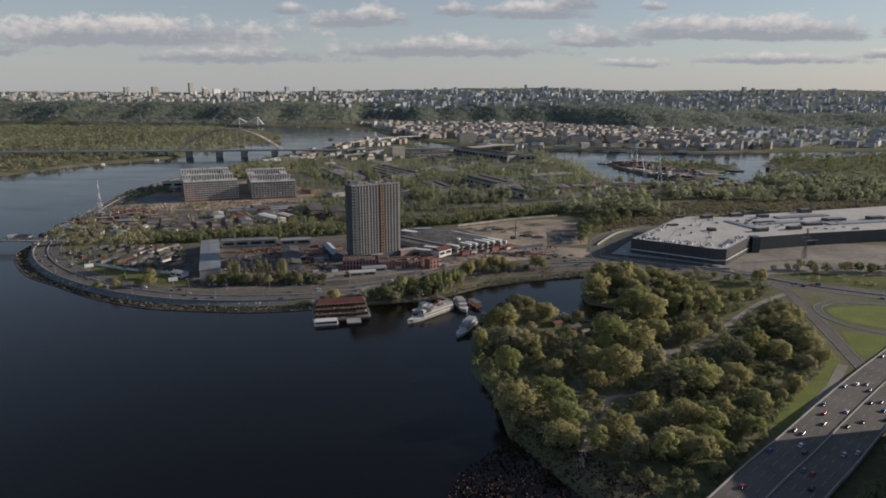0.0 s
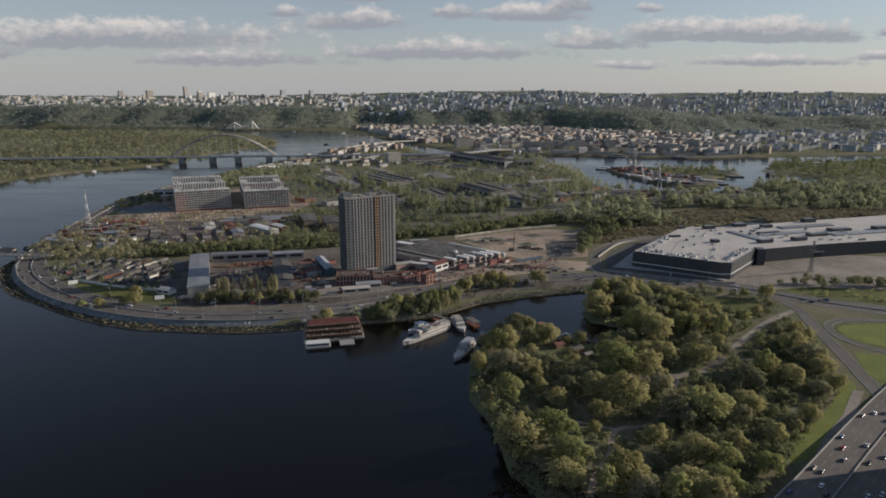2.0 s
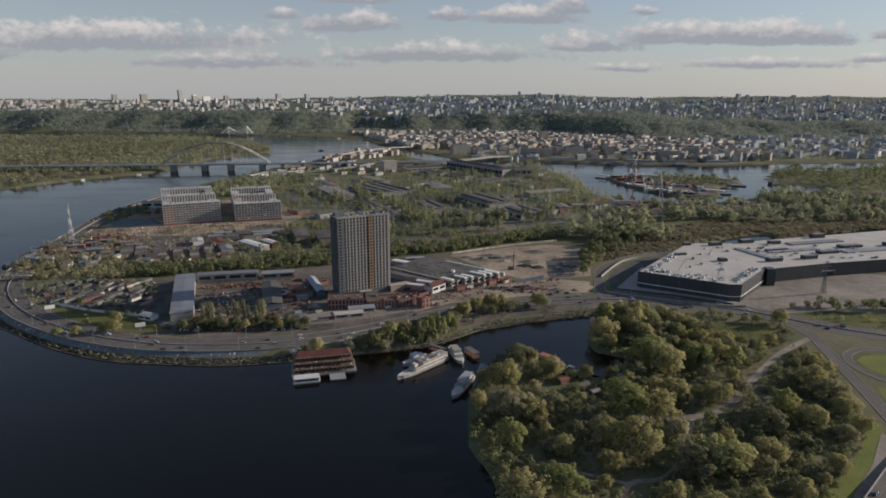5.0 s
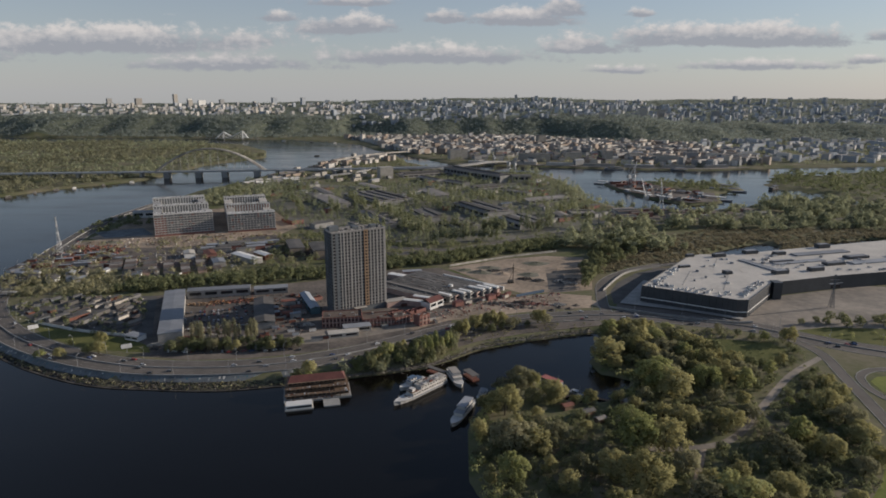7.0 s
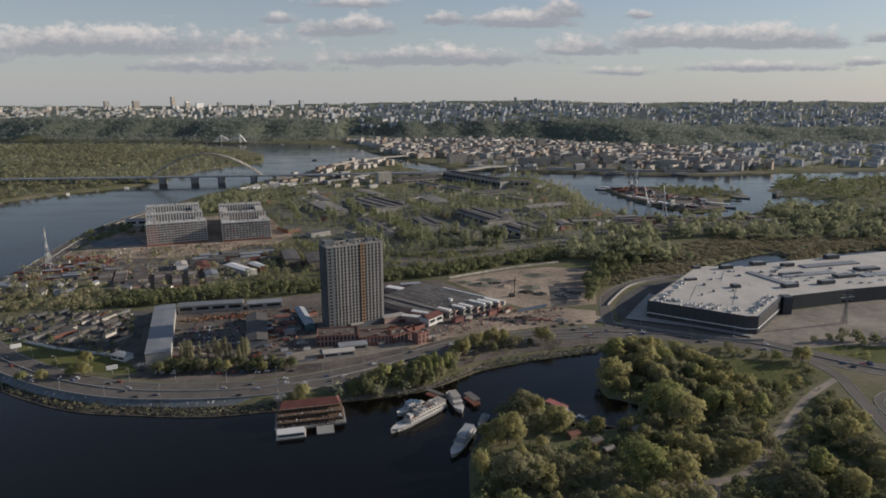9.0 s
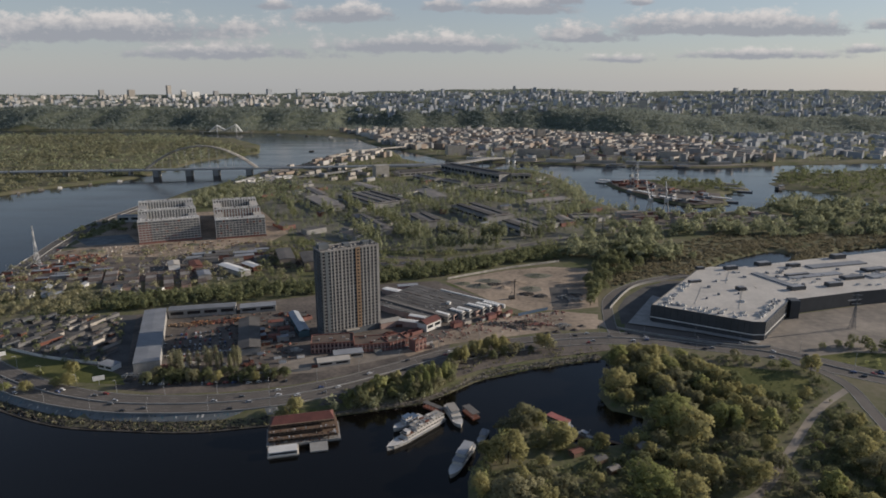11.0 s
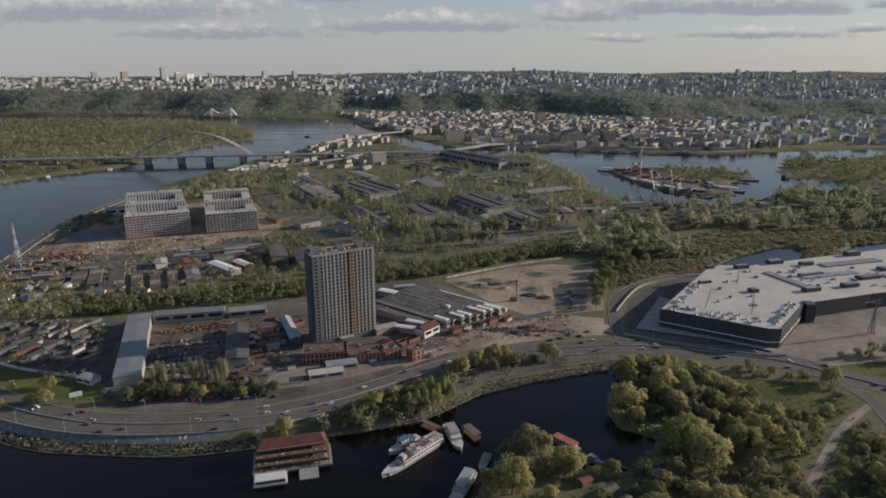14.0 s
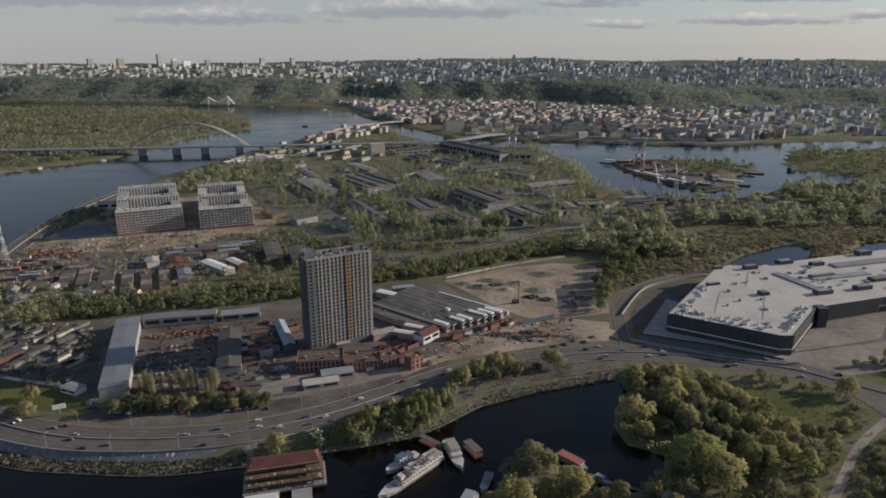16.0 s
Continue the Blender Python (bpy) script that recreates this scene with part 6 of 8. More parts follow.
# ---- the two blocks under construction ----
def shell_block(x, y, w, d, a, floors, label, slab_mat, brick_end):
    """Concrete frame with wings round two courts: an open grid in front, white rendered walls behind."""
    top = thing("unfinished_block", label, "building shell", pose(x, y, GROUND, 0, 0, a), "blocks under construction")
    fh, t = 3.5, 15
    r = random.Random(int(x))
    mid = d * 0.46
    wings = ((0, 0, w, t, floors), (0, mid, w, mid + t, floors), (0, d - t, w, d, floors), (0, t, t * 0.8, mid, floors - 1), (0, mid + t, t * 0.8, d - t, floors - 1), (w - t * 0.8, t, w, mid, floors - 2), (w - t * 0.8, mid + t, w, d - t, floors - 1))
    for i, (x0, y0, x1, y1, n) in enumerate(wings):
        h = fh * n
        # solid core; its grey imitates shade inside the storeys, some cores are brick
        part("core", boxes([(x0 + 1.0, y0 + 1.0, 0, x1 - 1.0, y1 - 1.0, h - 0.4)]), M["brick" if i == 5 or i == 1 and not brick_end else "towergrey"], top, "solid core of the open storeys, its grey standing for inner shade")
        slab = mesh_of("floor_slab", boxes([(x0 - 0.15, y0 - 0.15, -0.42, x1 + 0.15, y1 + 0.15, 0.7 if i == 0 and brick_end else 0.3)]), M[slab_mat if i == 0 else "concrete" if brick_end else "pale"])
        for k in range(n + 1):
            part("floor_slab", slab, None, top).location = (0, 0, k * fh)
        # the frame: thin columns in front, broad white piers on the wings behind
        step, wide, mat = (4.4, 0.7 if brick_end else 0.9, slab_mat) if i == 0 else (4.2, 1.8, "white" if i < 3 else "pale")
        if y1 - y0 < 20:
            m = int((x1 - x0) / step)
            spots = [(x0 + (x1 - x0 - wide) * k / m, yy, wide, 0.5) for k in range(m + 1) for yy in (y0, y1 - 0.5)]
        else:
            m = int((y1 - y0) / step)
            spots = [(xx, y0 + (y1 - y0 - wide) * k / m, 0.5, wide) for k in range(m + 1) for xx in ((x0, x1 - 0.5) if i in (3, 5) else (x1 - 0.5,))]
        for px_, py_, sx, sy in spots:
            part("column", boxes([(px_, py_, 0, px_ + sx, py_ + sy, h - (0 if i else fh * r.choice((0, 0, 0, 1))))]), M[mat], top)
        if i < 3:
            part("parapet", boxes([(x0, y0, h + 0.3, x1, y0 + 0.4, h + 1.3)]), M["white"], top)
            part("parapet", boxes([(x0, y1 - 0.4, h + 0.3, x1, y1, h + 1.3)]), M["white"], top)
        for k in range(int((x1 - x0) / 7)):
            xx, yy = x0 + 1 + k * 7 + r.uniform(0, 3), y0 + r.uniform(1.5, y1 - y0 - 4)
            part("roof_stub", boxes([(xx, yy, h + 0.3, xx + r.uniform(1, 3.5), yy + r.uniform(1, 3), h + r.uniform(1.2, 2.6))]), M[r.choice(("white", "concrete", "roofgrey"))], top)
    if brick_end:
        part("brick_infill", boxes([(0.3, 0.2, 0, w * 0.2, 1.2, fh * (floors - 1))]), M["brick"], top, "red brick infill wall")
        part("brick_infill", boxes([(0.2, 1.2, 0, 1.2, t - 0.3, fh * (floors - 1))]), M["brick"], top, "red brick infill wall")
    # infill panels here and there between the columns
    for k in range(26):
        c, f = r.randint(0, int(w / 4.4) - 1), r.randint(0, floors - 1)
        part("infill_panel", boxes([(c * 4.3 + 0.6, 0.35, f * fh + 0.3, c * 4.3 + 4.2, 0.7, f * fh + 3.0)]), M[r.choice(("concrete", "brick", "pale", "brick"))], top)
    part("plinth", boxes([(-0.6, -0.6, 0, w + 0.6, -0.2, 2.6)]), M["brick"], top)
    return top


shell_block(-418, 970, 82, 175, 24, 9, "grey concrete shell of a courtyard block, windows missing", "farpale", True)
shell_block(-320, 1000, 70, 180, 20, 8, "open concrete frame of a courtyard block with brick inside", "farpale", False)
hall("gatehouse", "low white flat-roofed gatehouse by the yard fence", -262, 571, 15, 9, 4, -22, roof="metalroof", wall="white", monitor=False, rise=0.3, group="yard sheds")
hall("site_office", "long pale site building by the river", -501, 1124, 38, 13, 10, 6, roof="metalroof", wall="white", monitor=False, group="yard sheds")
hall("high_white_block", "plain white windowless block", -135, 1640, 34, 26, 28, 25, roof="pale", wall="pale", monitor=False, rise=0.5, group="yard sheds", windows=False)
hall("shipyard_hall", "very long dark shipyard hall beside the harbour", 95, 1655, 230, 40, 17, -55, roof="roofgrey", wall="concrete", monitor=True, rise=3)
hall("shipyard_end", "pale end building of the shipyard", 195, 1575, 46, 24, 16, 8, roof="roofgrey", wall="pale", monitor=False)


# a slab out of view, added only to throw shade across the carriageway
def shade_slab(x, y, l, w, h):
    top = thing("shade_slab", "unseen grey slab added beside the highway to shade it", "apartment block", pose(x, y, GROUND, 0, 0, 0))
    part("wall", boxes([(0, 0, 0, l, w, h)]), M["farwall"], top)
    part("roof", boxes([(-0.3, -0.3, h, l + 0.3, w + 0.3, h + 0.5)]), M["roofgrey"], top)


shade_slab(256, 130, 16, 162, 46)

# ---- bridges ----
def arch_bridge():
    top = thing("arch_bridge", "long grey road bridge with a tied steel arch", "bridge", kind="structure")
    line = smooth_line(((-2300, 1500), (-1400, 1570), (-1007, 1630), (-711, 1665), (-540, 1690), (-330, 1720), (-181, 1745), (60, 1800)), 12)
    bm = bmesh.new()
    ribbon(bm, line, -10, 10, 14.5, 17)
    ribbon(bm, line, -10.3, -9.9, 17, 18)
    ribbon(bm, line, 9.9, 10.3, 17, 18)
    part("deck", bm, M["steel"], top)
    for x in (-1010, -960, -900, -850, -800, -750, -690, -614, -550, -471, -420, -370, -300, -240):
        y = np.interp(x, [p.x for p in line], [p.y for p in line])
        big = -700 < x < -465
        w = 7 if big else 2.5
        part("pier", boxes([(x - w, y - 9, -2, x + w, y + 9, 14.6)]), M["concrete"], top, "dark concrete pier" if big else "")
    # tied arch: springs low at both ends
    xs = np.linspace(-715, -452, 29)
    for side in (-8, 8):
        pts = []
        for x in xs:
            t = (x + 583.5) / 131.5
            y = np.interp(x, [p.x for p in line], [p.y for p in line]) + side * (0.35 + 0.65 * abs(t))
            pts.append((x, y, 17 + 56 * (1 - t * t)))
        bm = bmesh.new()
        for a, b in zip(pts, pts[1:]):
            beam(bm, a, b, 2.0, 6)
        part("arch", bm, M["pale"], top)
        bm = bmesh.new()
        for x, y, z in pts[2:-2:2]:
            beam(bm, (x, y, z), (x, y, 16), 0.25, 4)
        part("hangers", bm, M["steel"], top)
    bm = bmesh.new()
    for k in range(3, 26, 2):
        t = (xs[k] + 583.5) / 131.5
        y, z, d = np.interp(xs[k], [p.x for p in line], [p.y for p in line]), 17 + 56 * (1 - t * t), 8 * (0.35 + 0.65 * abs(t))
        beam(bm, (xs[k], y - d, z), (xs[k], y + d, z), 0.7, 4)
    part("cross_bracing", bm, M["pale"], top)


arch_bridge()


def foot_bridge():
    """Two leaning frames carry the deck; heavy pale chords rise to each and sag between them."""
    top = thing("suspension_footbridge", "slender pale suspension footbridge with leaning frames", "bridge", kind="structure")
    part("deck", boxes([(-1075, 3017, 7, -830, 3023, 9.5)]), M["pale"], top)
    knots = ((-1030, 8), (-992, 37), (-955, 16), (-906, 41), (-880, 9))
    for y in (3016, 3024):
        bm = bmesh.new()
        for (xa, za), (xb, zb) in zip(knots, knots[1:]):
            beam(bm, (xa, y, za), (xb, 3020 if zb > 30 else y, zb), 2.0, 5)
            for k in range(1, 5):
                x, z = xa + (xb - xa) * k / 5, za + (zb - za) * k / 5
                beam(bm, (x, y, z), (x, y, 8), 0.45, 4)
        part("chord", bm, M["white"], top)
    for x, z in ((-992, 37), (-906, 41)):
        bm = bmesh.new()
        beam(bm, (x, 3015, 6), (x, 3020, z), 1.6, 5)
        beam(bm, (x, 3025, 6), (x, 3020, z), 1.6, 5)
        part("frame", bm, M["white"], top)
    for x in (-1060, -992, -906, -840):
        part("pier", boxes([(x - 1.5, 3018, -2, x + 1.5, 3022, 7.2)]), M["concrete"], top)


foot_bridge()


def viaduct(name, label, pts, half, thick, step, mat="concrete"):
    top = thing(name, label, "bridge", kind="structure")
    line = smooth_line(pts, 10)
    bm = bmesh.new()
    ribbon(bm, line, -half, half, -thick, 0)
    ribbon(bm, line, -half, -half + 0.4, 0, 1)
    ribbon(bm, line, half - 0.4, half, 0, 1)
    part("deck", bm, M[mat], top)
    for p in line[::step]:
        if p.z > 6:
            part("pier", boxes([(p.x - 1, p.y - 1, -2, p.x + 1, p.y + 1, p.z - thick + 0.05)]), M["concrete"], top)


viaduct("harbour_bridge", "low concrete bridge into the old town", ((-181, 1745, 16), (-30, 1765, 15), (80, 1840, 16), (150, 1930, 15), (230, 2010, 8)), 9, 2, 4)
viaduct("curved_bridge", "curved pale bridge at the harbour mouth", ((-330, 1960, 8), (-290, 2070, 12), (-210, 2190, 14), (-120, 2300, 12), (-60, 2400, 8)), 6, 2, 3, "pale")
viaduct("flyover", "elevated concrete road behind the works", ((-430, 1590, 5), (-330, 1610, 8), (-220, 1680, 13), (-181, 1745, 16)), 6, 1.6, 3)


def truss_bridge():
    top = thing("truss_bridge", "pale steel truss footbridge over the channel", "bridge", kind="structure")
    a, b = Vector((-640, 690, 9)), Vector((-440, 684, 9))
    bm = bmesh.new()
    n = 26
    for s in (-2.5, 2.5):
        for k in range(n):
            p, q = a.lerp(b, k / n) + Vector((0, s, 0)), a.lerp(b, (k + 1) / n) + Vector((0, s, 0))
            up = Vector((0, 0, 4))
            beam(bm, p, q, 0.3, 4)
            beam(bm, p + up, q + up, 0.3, 4)
            beam(bm, p, q + up, 0.2, 4)
            beam(bm, p, p + up, 0.2, 4)
    part("truss", bm, M["pale"], top)
    part("deck", boxes([(-640, 687, 8.5, -440, 691, 9)]), M["concrete"], top)
    for x in (-478, -560, -640):
        part("pier", boxes([(x - 2, 684, -2, x + 2, 692, 8.6)]), M["concrete"], top)


truss_bridge()


# ---- ships ----
def hull(bm, l, w, h, z0=-0.6, bow=0.3, mi=0):
    n = 12
    rows = []
    for i in range(n + 1):
        t = i / n
        half = w / 2 * (1 if t < 1 - bow else math.cos((t - 1 + bow) / bow * math.pi / 2) ** 0.7 + 0.02)
        if t < 0.08:
            half *= 0.8
        x, lift = -l / 2 + l * t, 0.9 * max(0, t - 0.6) ** 2 * 6
        rows.append([bm.verts.new((x, -half, h + lift)), bm.verts.new((x - t * 0.8, -half * 0.72, z0)), bm.verts.new((x - t * 0.8, half * 0.72, z0)), bm.verts.new((x, half, h + lift))])
    for r, s in zip(rows, rows[1:]):
        for k in range(3):
            bm.faces.new((r[k], s[k], s[k + 1], r[k + 1])).material_index = mi
        bm.faces.new((r[3], s[3], s[0], r[0])).material_index = mi
    bm.faces.new(rows[0][::-1])
    bm.faces.new(rows[-1])


def ship(name, label, x, y, a, l, w, decks, mat="white", roof="white"):
    """A river ship, its bow towards local x."""
    top = thing(name, label, "ship", pose(x, y, 0, 0, 0, a), "moored ships")
    bm = bmesh.new()
    hull(bm, l, w, 2.4)
    part("hull", bm, M[mat], top)
    z = 2.35
    for k, (x0, x1, ww, h) in enumerate(decks):
        bm = bmesh.new()
        box(bm, x0 * l, -ww * w / 2, z, x1 * l, ww * w / 2, z + h)
        part("deckhouse", bm, M[mat], top)
        win = mesh_of("window", boxes([(-0.7, -0.05, 0, 0.7, 0.1, 0.8)]), M["glass"])
        n = max(2, int((x1 - x0) * l / 2.6))
        for s in () if name in ("barge", "moored_boat") else (-1, 1):
            for i in range(n):
                part("window", win, None, top).location = (x0 * l + (i + 0.5) * (x1 - x0) * l / n, s * (ww * w / 2 + 0.0), z + h * 0.45)
        part("deck_roof", boxes([(x0 * l - 0.4, -ww * w / 2 - 0.4, z + h, x1 * l + 0.4, ww * w / 2 + 0.4, z + h + 0.2)]), M[roof], top)
        z += h + 0.2
    bm = bmesh.new()
    beam(bm, (0.2 * l, 0, z - 0.5), (0.2 * l, 0, z + 4), 0.12, 5, 0.06)
    part("mast", bm, M["steel"], top)
    bm = bmesh.new()
    for s in (-1, 1):
        beam(bm, (0.15 * l, s * w * 0.4, 3.4), (0.36 * l, s * w * 0.33, 3.9), 0.06, 4)
    part("railing", bm, M["steel"], top)
    return top


river_ship = ship("river_ship", "white two-deck river passenger ship moored in the bay", -14, 476, 227, 52, 8.4, ((-0.46, 0.2, 0.86, 2.4), (-0.45, 0.04, 0.84, 2.3)), "shipwhite", "pale")
part("open_deck", boxes([(4, -3.2, 5.0, 11, 3.2, 5.12)]), M["wood"], river_ship, "brown plank deck")
wheelhouse = part("wheelhouse", boxes([(6.5, -2.0, 5.1, 9.8, 2.0, 7.2)]), M["shipwhite"], river_ship)
part("wheelhouse_window", boxes([(9.75, -1.7, 5.9, 9.86, 1.7, 6.8)]), M["glass"], wheelhouse)
for k in range(5):
    part("deck_bench", boxes([(4.3 + k * 0.35, -2.8 + k * 1.2, 5.12, 5.2 + k * 0.35, -2.0 + k * 1.2, 5.7)]), M["rust"], river_ship)
part("rubbing_strake", boxes([(-21, -4.3, 1.5, 12, -4.15, 1.8), (-21, 4.15, 1.5, 12, 4.3, 1.8)]), M["blue"], river_ship)
ship("tug_boat", "white and blue harbour boat beside the ship", -20, 489, 226, 26, 6.5, ((-0.3, 0.15, 0.8, 2.3), (-0.1, 0.12, 0.6, 2.0)), "shipwhite", "blue")
ship("motor_ship", "white two-deck motor ship at the landing stage", 12, 497, 288, 28, 7.5, ((-0.4, 0.2, 0.85, 2.5), (-0.3, 0.1, 0.75, 2.3)), "shipwhite", "pale")
ship("motor_ship", "white and blue two-deck boat near the trees", 15, 444, 246, 36, 7.5, ((-0.42, 0.18, 0.85, 2.5), (-0.36, 0.05, 0.75, 2.3)), "shipwhite", "metalroof")
ship("work_boat", "small dark work boat by the shore", 30, 470, 250, 18, 5, ((-0.3, 0.1, 0.7, 2.2),), "steel", "metalroof")
ship("red_boat", "moored boat with a red roof near the trees", 84, 488, 314, 22, 6, ((-0.42, 0.3, 0.9, 2.6),), "steel", "fadedred")
ship("work_boat", "low grey work boat at the jetty", 98, 471, -46, 12, 3.4, ((-0.3, 0.05, 0.7, 1.8),), "metalroof", "steel")
# lifeboats, roof vents, side rails and tyres of the passenger ship
for s in (-1, 1):
    for k in range(3):
        bm = bmesh.new()
        hull(bm, 4.2, 1.5, 0.7, 0.0)
        boat = part("lifeboat", bm, M["rust" if k == 1 else "shipwhite"], river_ship, "small lifeboat on the upper deck")
        boat.matrix_local = pose(-14 + k * 6, s * 2.7, 7.5)
    bm = bmesh.new()
    for z in (5.6, 6.0):
        beam(bm, (-23.5, s * 3.5, z), (4, s * 3.5, z), 0.05, 4)
    for k in range(14):
        beam(bm, (-23.5 + k * 2.1, s * 3.5, 4.9), (-23.5 + k * 2.1, s * 3.5, 6.0), 0.05, 4)
    part("deck_rail", bm, M["steel"], river_ship)
for k in range(7):
    part("roof_vent", boxes([(-21 + k * 3.1, -0.6, 7.4, -19.8 + k * 3.1, 0.5, 8.0 + 0.2 * (k % 2))]), M["metalroof"], river_ship)
part("foredeck", boxes([(12.5, -2.6, 2.42, 20, 2.6, 2.55)]), M["wood"], river_ship, "brown plank foredeck")


def landing_stage(x, y, a, l, w, label):
    top = thing("landing_stage", label, "landing stage", pose(x, y, 0, 0, 0, a))
    part("pontoon", boxes([(-l / 2, -w / 2, -0.6, l / 2, w / 2, 1.2)]), M["rust"], top)
    bm = bmesh.new()
    for i in range(7):
        for s in (-1, 1):
            xx, yy = -l / 2 + 0.5 + i * (l - 1) / 6, s * (w / 2 - 0.4)
            beam(bm, (xx, yy, 1.2), (xx, yy, 4.2), 0.12, 4)
    part("posts", bm, M["steel"], top)
    part("roof", boxes([(-l / 2, -w / 2, 4.2, l / 2, w / 2, 4.5)]), M["roofgrey"], top)


landing_stage(-2, 508, -40, 18, 4, "dark covered landing stage at the bank")
landing_stage(24, 502, 300, 14, 6, "rusty floating pontoon with a grey roof")


def house_barge():
    """Floating restaurant: three stepped decks under a red hipped roof."""
    top = thing("floating_house", "large wooden floating house with terraces and a red roof", "floating house", pose(-88, 476, 0, 0, 0, 13) @ Matrix.Diagonal((0.87, 1, 0.95, 1)))
    L, W = 54, 22
    part("pontoon", boxes([(-L / 2, -W / 2, -0.8, L / 2, W / 2, 1.4)]), M["concrete"], top, "weathered grey pontoon")
    z = 1.4
    for k, (l, w, off, h) in enumerate(((50, 19, 1, 3.2), (48, 15, 2.5, 3.0), (46, 11, 4.2, 2.8))):
        part("storey", boxes([(-l / 2, off - w / 2 + 1.5, z, l / 2, off + w / 2, z + h)]), M["wood"], top)
        part("terrace", boxes([(-l / 2 - 0.8, off - w / 2 - 1.2, z + h, l / 2 + 0.8, off + w / 2 + 0.6, z + h + 0.3)]), M["wood"], top)
        win = mesh_of("window", boxes([(-1.1, -0.08, 0, 1.1, 0.2, 1.7)]), M["glass"])
        post = mesh_of("post", boxes([(-0.15, -0.15, 0, 0.15, 0.15, h)]), M["wood"])
        n = int(l / 3.4)
        for i in range(n):
            xx = -l / 2 + (i + 0.5) * l / n
            part("window", win, None, top).location = (xx, off - w / 2 + 1.5, z + 0.8)
            part("post", post, None, top).location = (xx + l / n / 2, off - w / 2 - 0.9, z)
        z += h + 0.3
    bm = bmesh.new()
    l, w, off = 47, 13, 4.5
    lo = [bm.verts.new(p) for p in ((-l / 2, off - w / 2, z - 0.3), (l / 2, off - w / 2, z - 0.3), (l / 2, off + w / 2, z - 0.3), (-l / 2, off + w / 2, z - 0.3))]
    hi = [bm.verts.new(p) for p in ((-l / 2 + 3, off, z + 3.2), (l / 2 - 3, off, z + 3.2))]
    for f in ((lo[0], lo[1], hi[1], hi[0]), (lo[2], lo[3], hi[0], hi[1]), (lo[1], lo[2], hi[1]), (lo[3], lo[0], hi[0]), tuple(lo[::-1])):
        bm.faces.new(f)
    part("roof", bm, M["redroof"], top, "dark red sheet roof")
    part("raft", boxes([(-L / 2 + 1, -W / 2 - 12, -0.6, -L / 2 + 23, -W / 2 - 0.2, 1.0)]), M["pale"], top, "pale floating terrace")
    part("raft_house", boxes([(-L / 2 + 2, -W / 2 - 11.5, 1.0, -L / 2 + 22, -W / 2 - 4, 4.0)]), M["white"], top)
    part("raft_band", boxes([(-L / 2 + 2.6, -W / 2 - 11.6, 2.0, -L / 2 + 21.4, -W / 2 - 11.4, 3.2)]), M["glass"], top)
    r = random.Random(9)
    for k in range(56):
        zz, y0, y1 = ((4.95, -9.2, -7.0), (8.2, -5.6, -4.6), (1.45, -10.6, -8.4))[k % 3]
        x = r.uniform(-24, 24)
        w = r.uniform(0.5, 1.6)
        yy = r.uniform(y0, y1)
        part("terrace_furniture", boxes([(x - w / 2, yy - w / 3, zz, x + w / 2, yy + w / 3, zz + r.uniform(0.5, 1.3))]), M[r.choice(("pale", "wood", "white", "rust"))], top)
    bm = bmesh.new()
    for zz, y0 in ((1.4, -10.9), (4.9, -9.6), (8.2, -6.2)):
        beam(bm, (-26, y0, zz + 1.0), (26, y0, zz + 1.0), 0.07, 4)
        for k in range(27):
            beam(bm, (-26 + k * 2, y0, zz), (-26 + k * 2, y0, zz + 1.0), 0.05, 4)
    part("railing", bm, M["wood"], top)
    part("raft", boxes([(4, -W / 2 - 11, -0.6, 17, -W / 2 - 0.5, 0.9)]), M["concrete"], top, "cluttered grey raft")


house_barge()

# ---- lots of small buildings ----
random.seed(21)
HOUSE = {}


def small_house(x, y, l, w, h, a, wall, roof, pitch, label, group, cat="house", z=None):
    """A house of one or two storeys, alike ones sharing their meshes."""
    key = (l, w, h, wall, roof, pitch)
    if key not in HOUSE:
        bw = bmesh.new()
        box(bw, -l / 2, -w / 2, -1, l / 2, w / 2, h)
        br = bmesh.new()
        if pitch:
            gable(br, -w / 2, -l / 2, w / 2, l / 2, h + 0.25, h + 0.25 + pitch)
            bmesh.ops.rotate(br, cent=(0, 0, 0), matrix=Matrix.Rotation(radians(90), 3, "Z"), verts=br.verts)
        else:
            box(br, -l / 2 - 0.2, -w / 2 - 0.2, h, l / 2 + 0.2, w / 2 + 0.2, h + 0.35)
            box(br, -l / 2 + 1, -w / 2 + 0.5, h + 0.35, -l / 2 + 2.5, -w / 2 + 2, h + 1.2)
        HOUSE[key] = (mesh_of("wall", bw, M[wall]), mesh_of("roof", br, M[roof]))
    z = float(land_height(np.array([x]), np.array([y]))[0][0]) if z is None else z
    top = thing("building" if cat == "building" else "shed" if cat == "shed" else "house", label, cat, pose(x, y, z, 0, 0, a), group)
    part("wall", HOUSE[key][0], None, top)
    part("roof", HOUSE[key][1], None, top)


